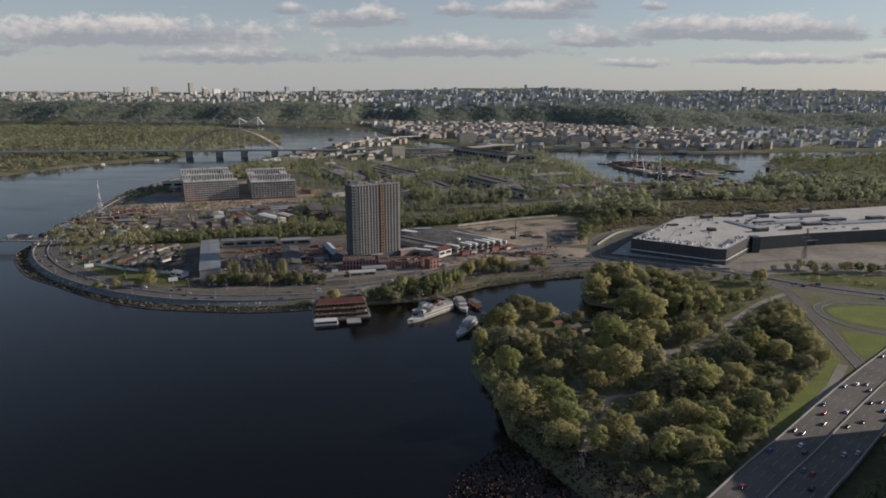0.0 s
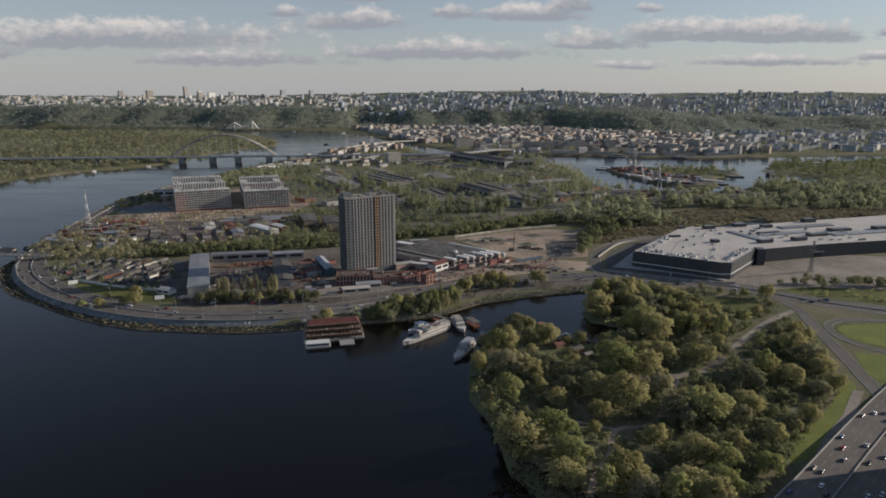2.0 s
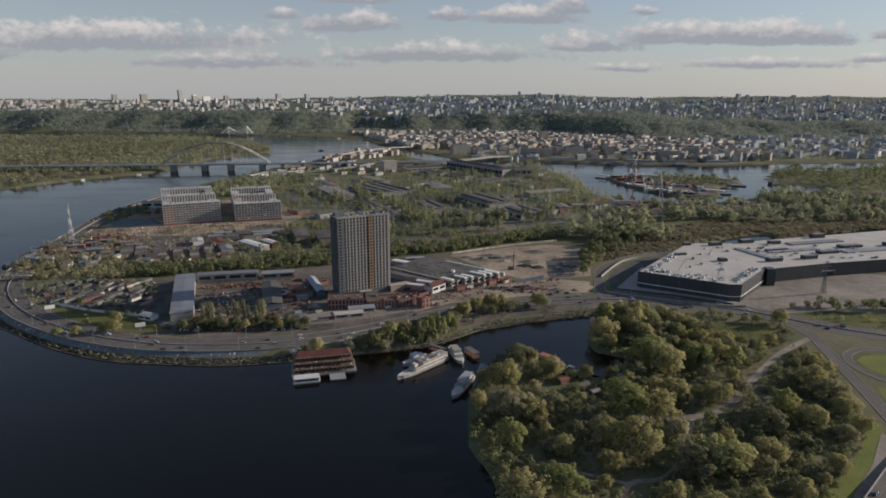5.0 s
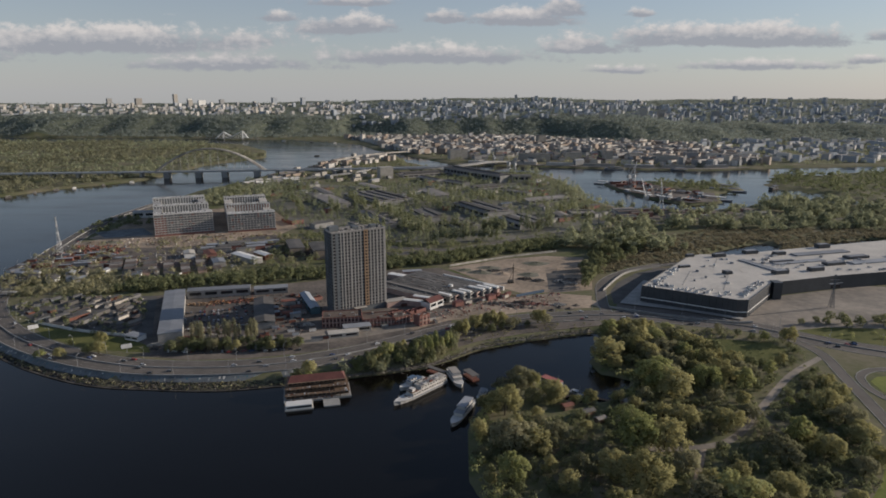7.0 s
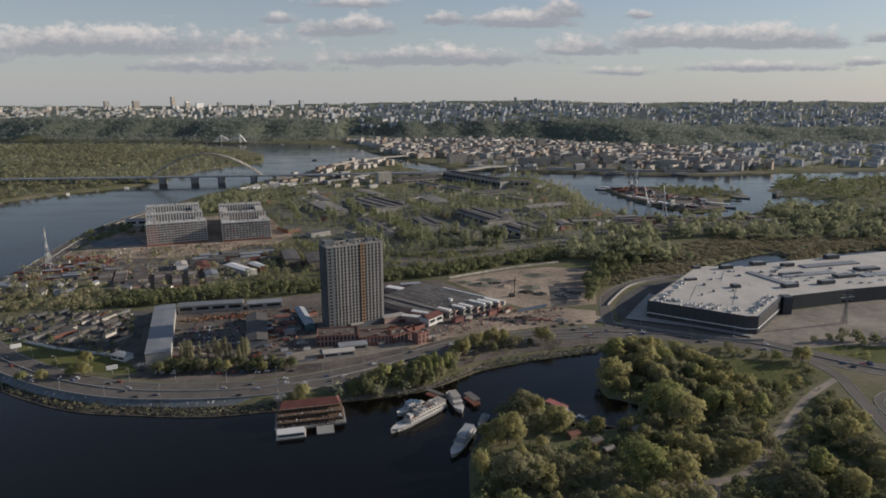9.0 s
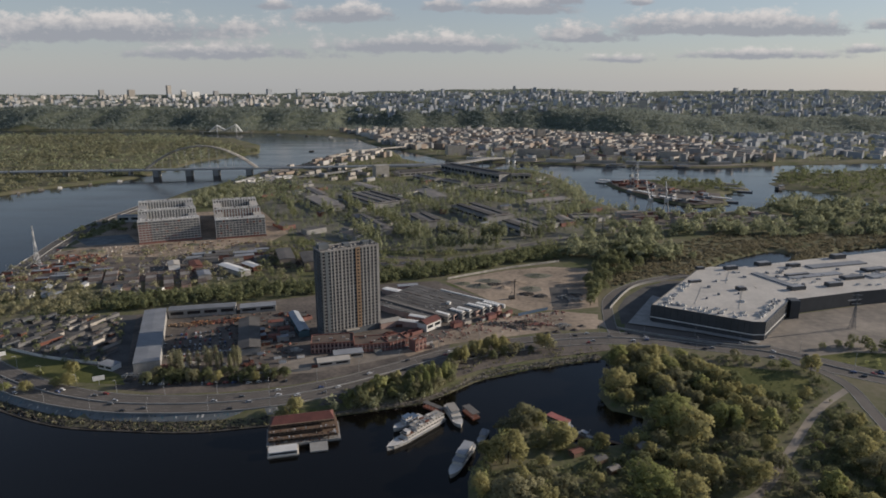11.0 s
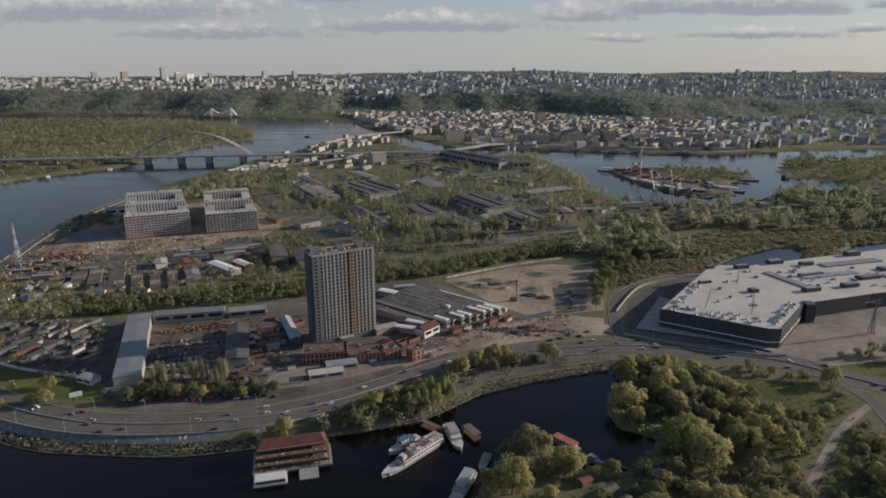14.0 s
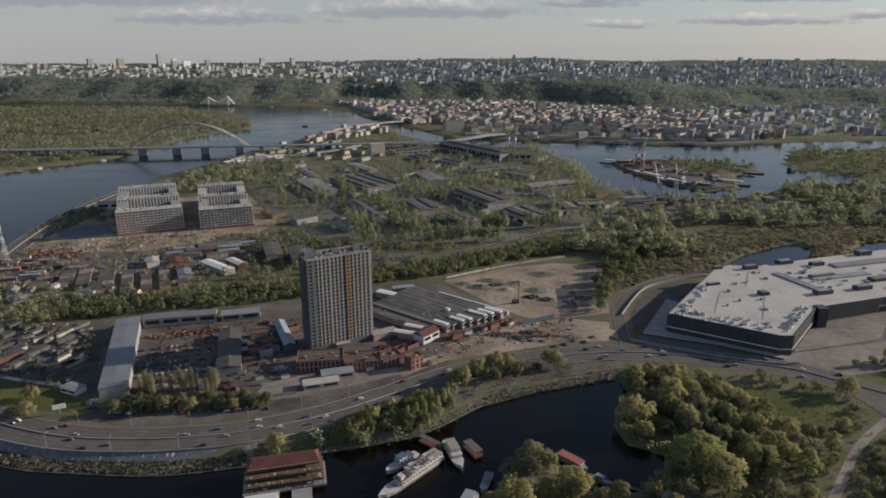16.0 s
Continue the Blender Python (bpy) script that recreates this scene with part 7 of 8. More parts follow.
def scatter(poly, count, sizes, a, walls, roofs, pitch, label, group, cat="shed", jitter=6, gap=1.0):
    xs, ys = [p[0] for p in poly], [p[1] for p in poly]
    done = []
    for _ in range(count * 12):
        if len(done) >= count:
            break
        x, y = random.uniform(min(xs), max(xs)), random.uniform(min(ys), max(ys))
        l, w, h = random.choice(sizes)
        if signed(np.array([x]), np.array([y]), poly)[0] < w / 2 or any(abs(x - p) < (l + r) * 0.38 * gap and abs(y - q) < (w + s) * 0.6 * gap for p, q, r, s in done):
            continue
        done.append((x, y, l, w))
        small_house(x, y, l, w, h, a + random.choice((0, 0, 0, 90)) * (cat != "shed") + random.uniform(-jitter, jitter), random.choice(walls), random.choice(roofs), random.choice(pitch), label, group, cat)


# yard sheds in mostly dark walls and roofs, shade put into their colours
scatter([(-425, 655), (-372, 614), (-321, 594), (-272, 582), (-262, 582), (-300, 690), (-400, 688)], 56, ((9, 5, 2.6), (15, 5, 2.6), (6, 4.5, 2.4), (20, 6, 3), (5, 3, 2.4), (12, 4, 2.6)), 66, ("rust", "towergrey", "roofgrey", "towermid", "roofgrey", "pale"), ("roofgrey", "roofgrey", "asphalt", "roofgrey", "roofbrown", "roofgrey", "roofgrey"), (0, 0, 0.7), "low shed with a sheet roof in the yard", "yard huts", "shed", 10)
# rows of joined garages, a dark lane between each two
for k, (x, y, w) in enumerate(((-388, 790, 14), (-366, 780, 13), (-337, 768, 15), (-313, 764, 11), (-295, 769, 10), (-279, 777, 10), (-264, 786, 9))):
    for j in range(5):
        small_house(x - 0.39 * 13.4 * (j + 0.5), y + 0.92 * 13.4 * (j + 0.5), 13.2, w, 3 + 0.2 * ((k + j) % 3), 113, ("concrete", "brick", "pinkwall")[(k + j) % 3], ("roofbrown", "roofworn", "roofbrown", "roofgrey")[(k * 2 + j) % 4], 0, "block of low garages with a flat brown roof", "garages", "shed")
scatter([(-520, 800), (-400, 800), (-380, 830), (-440, 880), (-520, 880)], 26, ((14, 6, 3), (10, 5, 3), (20, 6, 3.5)), 20, ("concrete", "pale", "rust"), ("roofgrey", "metalroof", "rust"), (0,), "low hut on the storage ground", "garages")
scatter([(-330, 872), (-225, 880), (-215, 920), (-250, 955), (-330, 905)], 16, ((30, 12, 5), (18, 8, 4), (24, 9, 5)), 20, ("concrete", "pale", "brick"), ("roofgrey", "metalroof", "roofgrey"), (0, 1.5), "grey workshop with a flat roof", "garages", "shed")
for x, y, l, w, a, wall, roof in ((-244, 836, 50, 13, -41, "concrete", "white"), (-227, 849, 27, 11, -43, "rust", "white"), (-272, 813, 22, 14, -65, "concrete", "metalroof"), (-324, 855, 22, 13, -65, "white", "pale"), (-297, 854, 26, 13, -62, "brick", "rust")):
    small_house(x, y, l, w, 6, a, wall, roof, 1.2, "long workshop with a sheet roof", "workshops", "shed")
for x, y, l, w, h, a in ((-193, 882, 54, 19, 11, -71), (-158, 864, 50, 20, 12, -71)):
    hall("ruined_block", "derelict brown three-storey works block", x, y, l, w, h, a, roof="roofgrey", wall="farbrown", monitor=False, rise=0.5, group="derelict blocks")
scatter([(-560, 740), (-440, 735), (-330, 750), (-290, 760), (-330, 790), (-520, 790)], 26, ((10, 8, 4), (9, 7, 3.5), (14, 9, 4)), 15, ("pale", "concrete", "white"), ("roofgrey", "metalroof", "roofgrey"), (2.2, 1.5), "small house with a pitched roof among trees", "small houses", "house", 30)
scatter([(-230, 1040), (-84, 945), (171, 975), (290, 1060), (290, 1330), (240, 1600), (-140, 1480), (-330, 1550), (-330, 1260)], 22, ((24, 12, 6), (16, 10, 5), (34, 12, 6), (12, 8, 8)), 38, ("concrete", "pale", "brick", "white"), ("roofgrey", "roofgrey", "metalroof"), (0, 1.5), "small grey works building among trees", "works buildings", "building")
scatter([(-420, 1600), (-150, 1560), (-60, 1650), (-200, 1700), (-300, 2080), (-400, 1790)], 42, ((24, 11, 7), (18, 10, 9), (32, 11, 7), (14, 9, 6)), 60, ("pale", "farbrown", "concrete", "farwall"), ("roofgrey", "metalroof", "roofgrey"), (0, 1.5), "low brown building at the point", "point buildings", "building")
scatter([(-455, 1515), (-448, 1585), (-405, 1640), (-340, 1640), (-340, 1560), (-388, 1500)], 26, ((26, 9, 5), (16, 8, 4), (34, 10, 5), (12, 7, 4)), 48, ("white", "pale", "concrete"), ("white", "metalroof", "roofworn", "white"), (0, 1.2), "low pale storage shed near the bridge", "bridge sheds", "shed", 10)
scatter([(-420, 1785), (-357, 1924), (-300, 2110), (-235, 2225), (-170, 2230), (-130, 2080), (-220, 1930), (-320, 1800)], 26, ((30, 14, 12), (22, 12, 9), (40, 13, 10), (16, 12, 16)), 62, ("farpale", "farbrown", "pale", "pale"), ("roofworn", "roofbrown", "pale"), (0, 2), "pale block on the harbour point", "point buildings", "building")
scatter([(305, 1095), (420, 1112), (585, 1125), (585, 1190), (400, 1190), (310, 1200)], 20, ((26, 11, 6), (18, 9, 5), (40, 12, 7), (12, 8, 4)), 12, ("concrete", "brick", "pale"), ("roofgrey", "roofworn", "roofbrown"), (0, 1.2), "low harbour store beside the tracks", "harbour stores", "shed")
# old town beyond the harbour
TOWN = [(-290, 2770), (-190, 2480), (-50, 2200), (70, 2000), (420, 1935), (770, 1880), (1000, 1950), (1000, 2700), (650, 2850), (300, 3170), (-450, 3080)]
scatter(TOWN[3:8] + [(500, 2250), (100, 2300)], 150, ((24, 12, 11), (18, 12, 9), (34, 13, 14), (16, 14, 10), (26, 14, 17), (40, 12, 10)), 25, ("pale", "white", "pale", "farbrown", "farwall", "concrete", "farwall"), ("roofgrey", "metalroof", "roofgrey", "redroof", "roofgrey"), (0, 3, 4), "pale plastered old town building", "old town buildings", "building", 10, 0.8)


def far_blocks(name, label, poly, count, sizes, turn, jitter, ok=None):
    """Far buildings past counting, in one mesh."""
    xs, ys = [p[0] for p in poly], [p[1] for p in poly]
    x, y = rng.uniform(min(xs), max(xs), count * 3), rng.uniform(min(ys), max(ys), count * 3)
    keep = signed(x, y, poly) > 8
    if ok is not None:
        keep &= ok(x, y)
    x, y = x[keep][:count], y[keep][:count]
    z, _ = land_height(x, y)
    s = np.array(sizes, float)[rng.integers(0, len(sizes), len(x))]
    s *= rng.uniform(0.75, 1.25, s.shape)
    a = turn + rng.choice((0, 90), len(x)) + rng.uniform(-jitter, jitter, len(x))
    rows = np.column_stack([x, y, z, s, a, rng.integers(0, 5, len(x))])
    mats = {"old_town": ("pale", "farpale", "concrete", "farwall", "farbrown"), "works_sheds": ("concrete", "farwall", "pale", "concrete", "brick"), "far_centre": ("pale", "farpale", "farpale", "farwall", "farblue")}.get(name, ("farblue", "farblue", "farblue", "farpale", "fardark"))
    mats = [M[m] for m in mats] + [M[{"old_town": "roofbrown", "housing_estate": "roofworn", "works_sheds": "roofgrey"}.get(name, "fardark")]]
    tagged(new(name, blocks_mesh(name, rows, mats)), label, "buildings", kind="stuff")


far_blocks("old_town", "crowded pale plastered houses of the old town", TOWN, 1450, ((24, 11, 16), (16, 11, 12), (34, 12, 18), (14, 12, 11), (20, 13, 23), (52, 13, 17), (44, 12, 16)), 44, 8, lambda x, y: (y > 2280) | (x > 560))
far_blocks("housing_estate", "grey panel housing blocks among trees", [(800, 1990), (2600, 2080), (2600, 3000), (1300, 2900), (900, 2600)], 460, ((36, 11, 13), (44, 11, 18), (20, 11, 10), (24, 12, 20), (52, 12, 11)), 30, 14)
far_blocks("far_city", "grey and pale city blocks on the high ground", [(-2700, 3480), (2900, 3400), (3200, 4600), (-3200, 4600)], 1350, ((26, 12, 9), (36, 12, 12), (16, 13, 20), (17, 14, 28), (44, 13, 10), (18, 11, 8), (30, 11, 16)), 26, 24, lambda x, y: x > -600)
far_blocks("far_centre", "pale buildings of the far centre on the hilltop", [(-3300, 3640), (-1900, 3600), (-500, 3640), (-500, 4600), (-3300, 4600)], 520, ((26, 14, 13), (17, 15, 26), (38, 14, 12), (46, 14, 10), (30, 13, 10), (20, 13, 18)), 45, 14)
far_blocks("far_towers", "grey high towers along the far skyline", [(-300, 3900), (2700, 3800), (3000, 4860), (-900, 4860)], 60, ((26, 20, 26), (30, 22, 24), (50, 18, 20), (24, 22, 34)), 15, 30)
for x, y, l, w, h, wall in ((-1838, 4600, 26, 26, 78, "pale"), (-2050, 4500, 40, 30, 56, "pale"), (-1760, 4650, 30, 20, 46, "white"), (-1500, 4550, 30, 20, 44, "farwall"), (-1150, 4600, 34, 22, 50, "farblue"), (-960, 4650, 30, 22, 50, "farblue"), (-2300, 4600, 30, 24, 52, "concrete"), (-1620, 4500, 50, 20, 40, "white"), (-1680, 4450, 30, 20, 44, "pale")):
    small_house(x, y, l, w, h, 46, wall, "roofworn", 0, "high pale apartment tower on the skyline", "far city blocks", "building")

far_blocks("works_sheds", "low flat-roofed sheds and stores of the works", WORKS, 60, ((30, 13, 6), (18, 10, 5), (44, 14, 7), (14, 9, 5), (24, 16, 6)), -48, 4, off_halls)

# long low warehouses on the old town quay
for x, y, l, a in ((130, 1990, 80, -8), (250, 1975, 90, -14), (360, 1945, 80, -15), (470, 1918, 90, -15), (580, 1892, 84, -12), (690, 1880, 90, -6), (800, 1885, 70, 10)):
    small_house(x, y, l, 15, 7, a, "pale", "roofgrey" if l > 84 else "metalroof", 0, "long low warehouse on the old town quay", "quay warehouses", "building")
for x, y, l, w, h, a, wall in ((300, 2060, 100, 24, 24, -10, "pale"), (60, 2120, 60, 26, 30, 20, "pale"), (520, 2020, 26, 20, 34, 10, "pale"), (700, 2000, 70, 18, 24, -8, "pale"), (780, 2030, 40, 18, 30, 5, "farwall"), (610, 2050, 44, 18, 26, 20, "concrete"), (430, 2110, 60, 18, 22, 15, "pale"), (900, 2040, 60, 16, 22, 5, "farwall"),
                             (420, 2700, 34, 26, 40, 20, "pale"), (660, 2650, 50, 18, 24, 10, "pale"), (1080, 3500, 40, 22, 50, 10, "pale"), (820, 3300, 26, 22, 36, 10, "pale"), (1190, 3520, 36, 22, 46, 10, "pale"), (1500, 3560, 40, 22, 52, 10, "farwall")):
    small_house(x, y, l, w, h, a, wall, "roofgrey", 0, "large plastered block standing above the old town", "large town blocks", "building")

# ---- yards, building sites, harbour ----
def heap(name, label, category, x, y, rx, ry, h, mat, n=60, size=1.2, a=0.0):
    """A heap of loose pieces: planks, beams and lumps lying over one another."""
    r = random.Random(int(x * 7 + y))
    bm = bmesh.new()
    for i in range(n):
        q, t = math.sqrt(r.random()), r.uniform(0, math.tau)
        px_, py_ = q * math.cos(t) * rx, q * math.sin(t) * ry
        z = h * (1 - q * q) * r.uniform(0.3, 1)
        l, w, k = size * r.uniform(0.6, 2.4), size * r.uniform(0.25, 0.7), size * r.uniform(0.15, 0.6)
        vs = box(bm, -l / 2, -w / 2, 0, l / 2, w / 2, k)
        m = Matrix.Translation((px_, py_, z)) @ Euler((r.uniform(-.25, .25), r.uniform(-.25, .25), r.uniform(0, 3.1))).to_matrix().to_4x4()
        bmesh.ops.transform(bm, matrix=m, verts=vs)
    ob = part(name, bm, M[mat])
    ob.matrix_world = pose(x, y, GROUND + 0.05, 0, 0, a)
    return tagged(ob, label, category, "heaps", "stuff")


def mound(x, y, rx, ry, h, mat="sand", label="loose heap of sand on the building site"):
    """A rounded heap of sand."""
    bm = bmesh.new()
    rings = []
    for i in range(7):
        q = i / 6
        rings.append([bm.verts.new((math.cos(t) * rx * q * (1 + 0.12 * math.sin(3 * t + x)), math.sin(t) * ry * q * (1 + 0.12 * math.cos(2 * t + y)), h * (1 - q) ** 1.3 * (1 + 0.2 * math.sin(5 * t + i)) - 0.15 * q)) for t in [k * math.tau / 18 for k in range(18)]])
    for p, q in zip(rings, rings[1:]):
        for k in range(18):
            bm.faces.new((p[k], q[k], q[(k + 1) % 18], p[(k + 1) % 18]))
    bmesh.ops.remove_doubles(bm, verts=bm.verts, dist=0.001)
    ob = part("sand_heap", bm, M[mat])
    ob.location = (x, y, GROUND + 0.08)
    tagged(ob, label, "sand heap", "sand heaps", "stuff")


for x, y, rx, ry, h in ((48, 780, 13, 8, 5), (74, 772, 9, 7, 4), (88, 790, 16, 9, 5), (60, 800, 14, 7, 3), (120, 820, 16, 8, 3), (30, 790, 9, 6, 2.5), (105, 770, 12, 8, 3), (140, 790, 14, 9, 2.5),
                        (-490, 925, 16, 8, 4), (-465, 935, 14, 7, 4), (-430, 945, 14, 8, 3), (-400, 950, 16, 7, 4), (-370, 965, 14, 7, 3.5), (-345, 970, 12, 6, 3), (-320, 975, 14, 6, 3)):
    mound(x, y, rx * 1.2, ry * 1.3, h * 0.6, "works_ground" if int(x) % 3 == 0 else "sand")
for k in range(14):
    mound(20 + k * 9, 652 + 12 * math.sin(k * 0.5) + (k % 3) * 4, 5, 3.5, 1.6, "yard", "low heap of earth and rubble")
for x, y, rx, ry, mat, lab in ((-240, 662, 12, 5, "tan", "long heap of timber and scrap in the yard"), (-222, 668, 12, 5, "orange", "orange heap of scrap metal in the yard"), (-205, 672, 12, 5, "rust", "heap of rusty scrap in the yard"),
                               (-190, 676, 10, 5, "orange", "orange heap of scrap beside the shed"), (-150, 690, 9, 5, "rust", "red heap of machine parts"), (-138, 684, 9, 5, "rust", "red heap of machine parts"), (-143, 672, 7, 4, "pale", "pale heap of broken crates"),
                               (-215, 572, 9, 4, "brick", "heap of broken bricks by the yard fence"), (-200, 576, 9, 4, "pale", "heap of pale rubble by the yard fence"), (-490, 900, 10, 5, "rust", "red heap of scrap on the storage ground"),
                               (-470, 890, 10, 5, "rust", "red heap of scrap on the storage ground"), (-455, 870, 11, 5, "rust", "red heap of scrap on the storage ground"), (-480, 858, 9, 4, "orange", "orange heap of scrap on the storage ground"), (-440, 895, 9, 4, "rust", "red heap of scrap on the storage ground"),
                               (98, 752, 8, 5, "yard", "heap of dark rubble on the sand"), (112, 745, 7, 5, "roofgrey", "heap of dark rubble on the sand"), (60, 664, 12, 4, "roofgrey", "line of dumped rubble beside the road"), (85, 668, 12, 4, "yard", "line of dumped rubble beside the road"),
                               (-70, 604, 6, 3, "brick", "stacked bricks before the works front"), (-58, 625, 5, 4, "rust", "rusty steel stacked beside the tower"), (-42, 640, 6, 4, "rust", "rusty steel stacked beside the tower"), (-120, 604, 5, 3, "pale", "pale building blocks in stacks")):
    heap("scrap_heap", lab, "scrap heap", x, y, rx, ry, 2.2, mat, 70, 1.4)


def debris(name, label, poly, n, mat, size):
    """Small parts, planks and broken pieces strewn over a yard."""
    r = random.Random(n)
    xs, ys = [p[0] for p in poly], [p[1] for p in poly]
    bm = bmesh.new()
    while n > 0:
        x, y = r.uniform(min(xs), max(xs)), r.uniform(min(ys), max(ys))
        if signed(np.array([x]), np.array([y]), poly)[0] < 0:
            continue
        n -= 1
        l, w, h = size * r.uniform(0.5, 2.2), size * r.uniform(0.3, 1.0), size * r.uniform(0.2, 1.0)
        vs = box(bm, -l / 2, -w / 2, -0.1, l / 2, w / 2, h, 0, r.uniform(0.6, 1.0))
        bmesh.ops.transform(bm, matrix=Matrix.Translation((x, y, GROUND + 0.1)) @ Matrix.Rotation(r.uniform(0, 3.1), 4, "Z"), verts=vs)
    tagged(part(name, bm, M[mat]), label, "scrap", kind="stuff")


SCRAP_GROUND = [(-480, 845), (-506, 912), (-454, 918), (-420, 890), (-428, 858)]
SITE_STRIP = [(-515, 935), (-440, 905), (-340, 905), (-270, 940), (-250, 985), (-330, 1000), (-430, 960)]
WORKS_YARD = [(-228, 578), (-120, 590), (-112, 700), (-235, 690)]
debris("scrap_parts", "small rusty machine parts strewn over the storage ground", SCRAP_GROUND, 170, "rust", 2.2)
debris("site_rubble", "pale broken blocks strewn along the building site", SITE_STRIP, 120, "pale", 1.5)
debris("site_timber", "brown planks and formwork strewn along the building site", SITE_STRIP, 110, "wood", 1.8)
debris("yard_parts", "grey parts and crates strewn over the works yard", WORKS_YARD, 260, "concrete", 1.3)
debris("yard_scrap", "dark scrap strewn over the works yard", WORKS_YARD, 260, "roofgrey", 1.6)
debris("yard_rust", "rusty pieces strewn over the works yard", WORKS_YARD, 130, "rust", 1.4)
debris("hall_rubble", "broken brick and rubble before the wide hall", [(-10, 640), (10, 650), (75, 690), (130, 700), (120, 660), (40, 640), (5, 620)], 240, "brick", 1.1)
debris("hall_rubble_pale", "pale rubble before the wide hall", [(-60, 600), (-10, 640), (75, 690), (130, 700), (120, 655), (40, 640), (5, 615)], 130, "pale", 0.9)
debris("garage_junk", "odd things lying between the garages", [(-420, 800), (-270, 790), (-200, 850), (-240, 950), (-330, 900), (-410, 850)], 330, "concrete", 1.6)
debris("garage_junk_pale", "pale things lying between garages and sheds", [(-420, 620), (-310, 590), (-266, 582), (-300, 690), (-250, 850), (-330, 900), (-410, 850)], 150, "pale", 1.2)
random.seed(44)
for k in range(34):
    x, y = random.choice(((random.uniform(-175, -125), random.uniform(565, 700)), (random.uniform(-60, 5), random.uniform(600, 660)), (random.uniform(-500, -420), random.uniform(840, 910)), (random.uniform(-150, -90), random.uniform(562, 590))))
    mat = random.choice(("rust", "blue", "white", "metalroof", "concrete", "rust"))
    top = thing("container", {"rust": "rusty red", "blue": "blue", "white": "white", "metalroof": "grey", "concrete": "pale grey"}[mat] + " steel container in the yard", "container", pose(x, y, GROUND + 0.05, 0, 0, random.choice((20, 110)) + random.uniform(-8, 8)), "containers")
    body = part("body", boxes([(-3, -1.2, 0, 3, 1.2, 2.55)]), M[mat], top)
    part("roof_frame", boxes([(-3.02, -1.22, 2.56, 3.02, 1.22, 2.64)]), M["roofgrey"], top)
    part("door", boxes([(3.005, -1.1, 0.1, 3.06, 1.1, 2.45)]), M["steel"], body)
# small sheds at the end of the wide hall, more parked cars in the yard
scatter([(8, 655), (20, 655), (80, 690), (74, 700), (40, 678)], 10, ((8, 5, 3.5), (6, 4, 3), (10, 6, 4.5)), 40, ("brick", "pale", "concrete"), ("redroof", "roofgrey", "rust"), (1.2, 0), "small brown shed by the wide hall", "yard huts")
scatter([(-175, 600), (-130, 620), (-125, 690), (-170, 680)], 12, ((10, 6, 4), (14, 7, 4), (7, 5, 3)), 20, ("concrete", "brick", "rust"), ("roofgrey", "rust", "metalroof"), (0, 1), "low brown workshop in the yard", "yard huts")
# jetty and huts on the inlet beside the park
bm = bmesh.new()
ribbon(bm, smooth_line(((80, 462), (92, 470), (104, 470), (120, 462)), 3), -1.2, 1.2, 0.6, 1.0)
jetty = thing("jetty", "weathered plank jetty in the inlet", "jetty")
part("planks", bm, M["wood"], jetty)
for x, y in ((80, 462), (88, 468), (96, 471), (104, 470), (112, 466), (120, 462)):
    part("pile", boxes([(x - 0.15, y - 0.15, -2, x + 0.15, y + 0.15, 1.4)]), M["wood"], jetty)
for x, y, l, w, roof in ((86, 446, 8, 5, "rust"), (98, 438, 9, 5, "roofgrey"), (128, 452, 8, 5, "roofworn"), (136, 448, 7, 5, "metalroof"), (144, 440, 9, 5, "roofgrey"), (104, 428, 7, 4, "roofworn"), (156, 436, 8, 5, "roofgrey")):
    small_house(x, y, l, w, 2.8, 30, "wood", roof, 1.0, "small wooden boat hut in the park", "boat huts", "shed")
# brick shells in the tower's yard
for x, y, l, w in ((-35, 625, 14, 6), (-22, 635, 12, 7), (-128, 672, 10, 6)):
    top = thing("brick_shell", "roofless red brick shell of a shed", "shed", pose(x, y, GROUND, 0, 0, 40), "brick shells")
    bm = bmesh.new()
    ring_walls(bm, l, w, 3.5, 0.4)
    part("wall", bm, M["brick"], top)


def fence(pts, h, mat, label):
    line = smooth_line(pts, 4)
    top = thing("fence", label, "fence", kind="structure")
    bm = bmesh.new()
    ribbon(bm, line, -0.06, 0.06, GROUND, GROUND + h)
    part("panels", bm, M[mat], top)


fence(((13, 806), (85, 848), (157, 880)), 2.5, "pale", "long pale site fence")
fence(((80, 685), (95, 694), (112, 703)), 3, "blue", "blue sheet site fence")
fence(((-150, 552), (-120, 560), (-100, 566)), 2.5, "concrete", "grey concrete yard fence")
fence(((-368, 608), (-321, 589), (-274, 577)), 2.5, "white", "white yard fence")
fence(((-440, 870), (-400, 850), (-370, 840)), 2.5, "white", "white wall of the storage ground")


def lattice(bm, x, y, z0, z1, w0, w1, n):
    for k in range(n):
        a, b = k / n, (k + 1) / n
        wa, wb = w0 + (w1 - w0) * a, w0 + (w1 - w0) * b
        za, zb = z0 + (z1 - z0) * a, z0 + (z1 - z0) * b
        ca = [(x + sx * wa / 2, y + sy * wa / 2, za) for sx, sy in ((-1, -1), (1, -1), (1, 1), (-1, 1))]
        cb = [(x + sx * wb / 2, y + sy * wb / 2, zb) for sx, sy in ((-1, -1), (1, -1), (1, 1), (-1, 1))]
        for i in range(4):
            beam(bm, ca[i], cb[i], 0.16, 4)
            beam(bm, ca[i], cb[(i + 1) % 4], 0.1, 4)
            beam(bm, cb[i], cb[(i + 1) % 4], 0.1, 4)


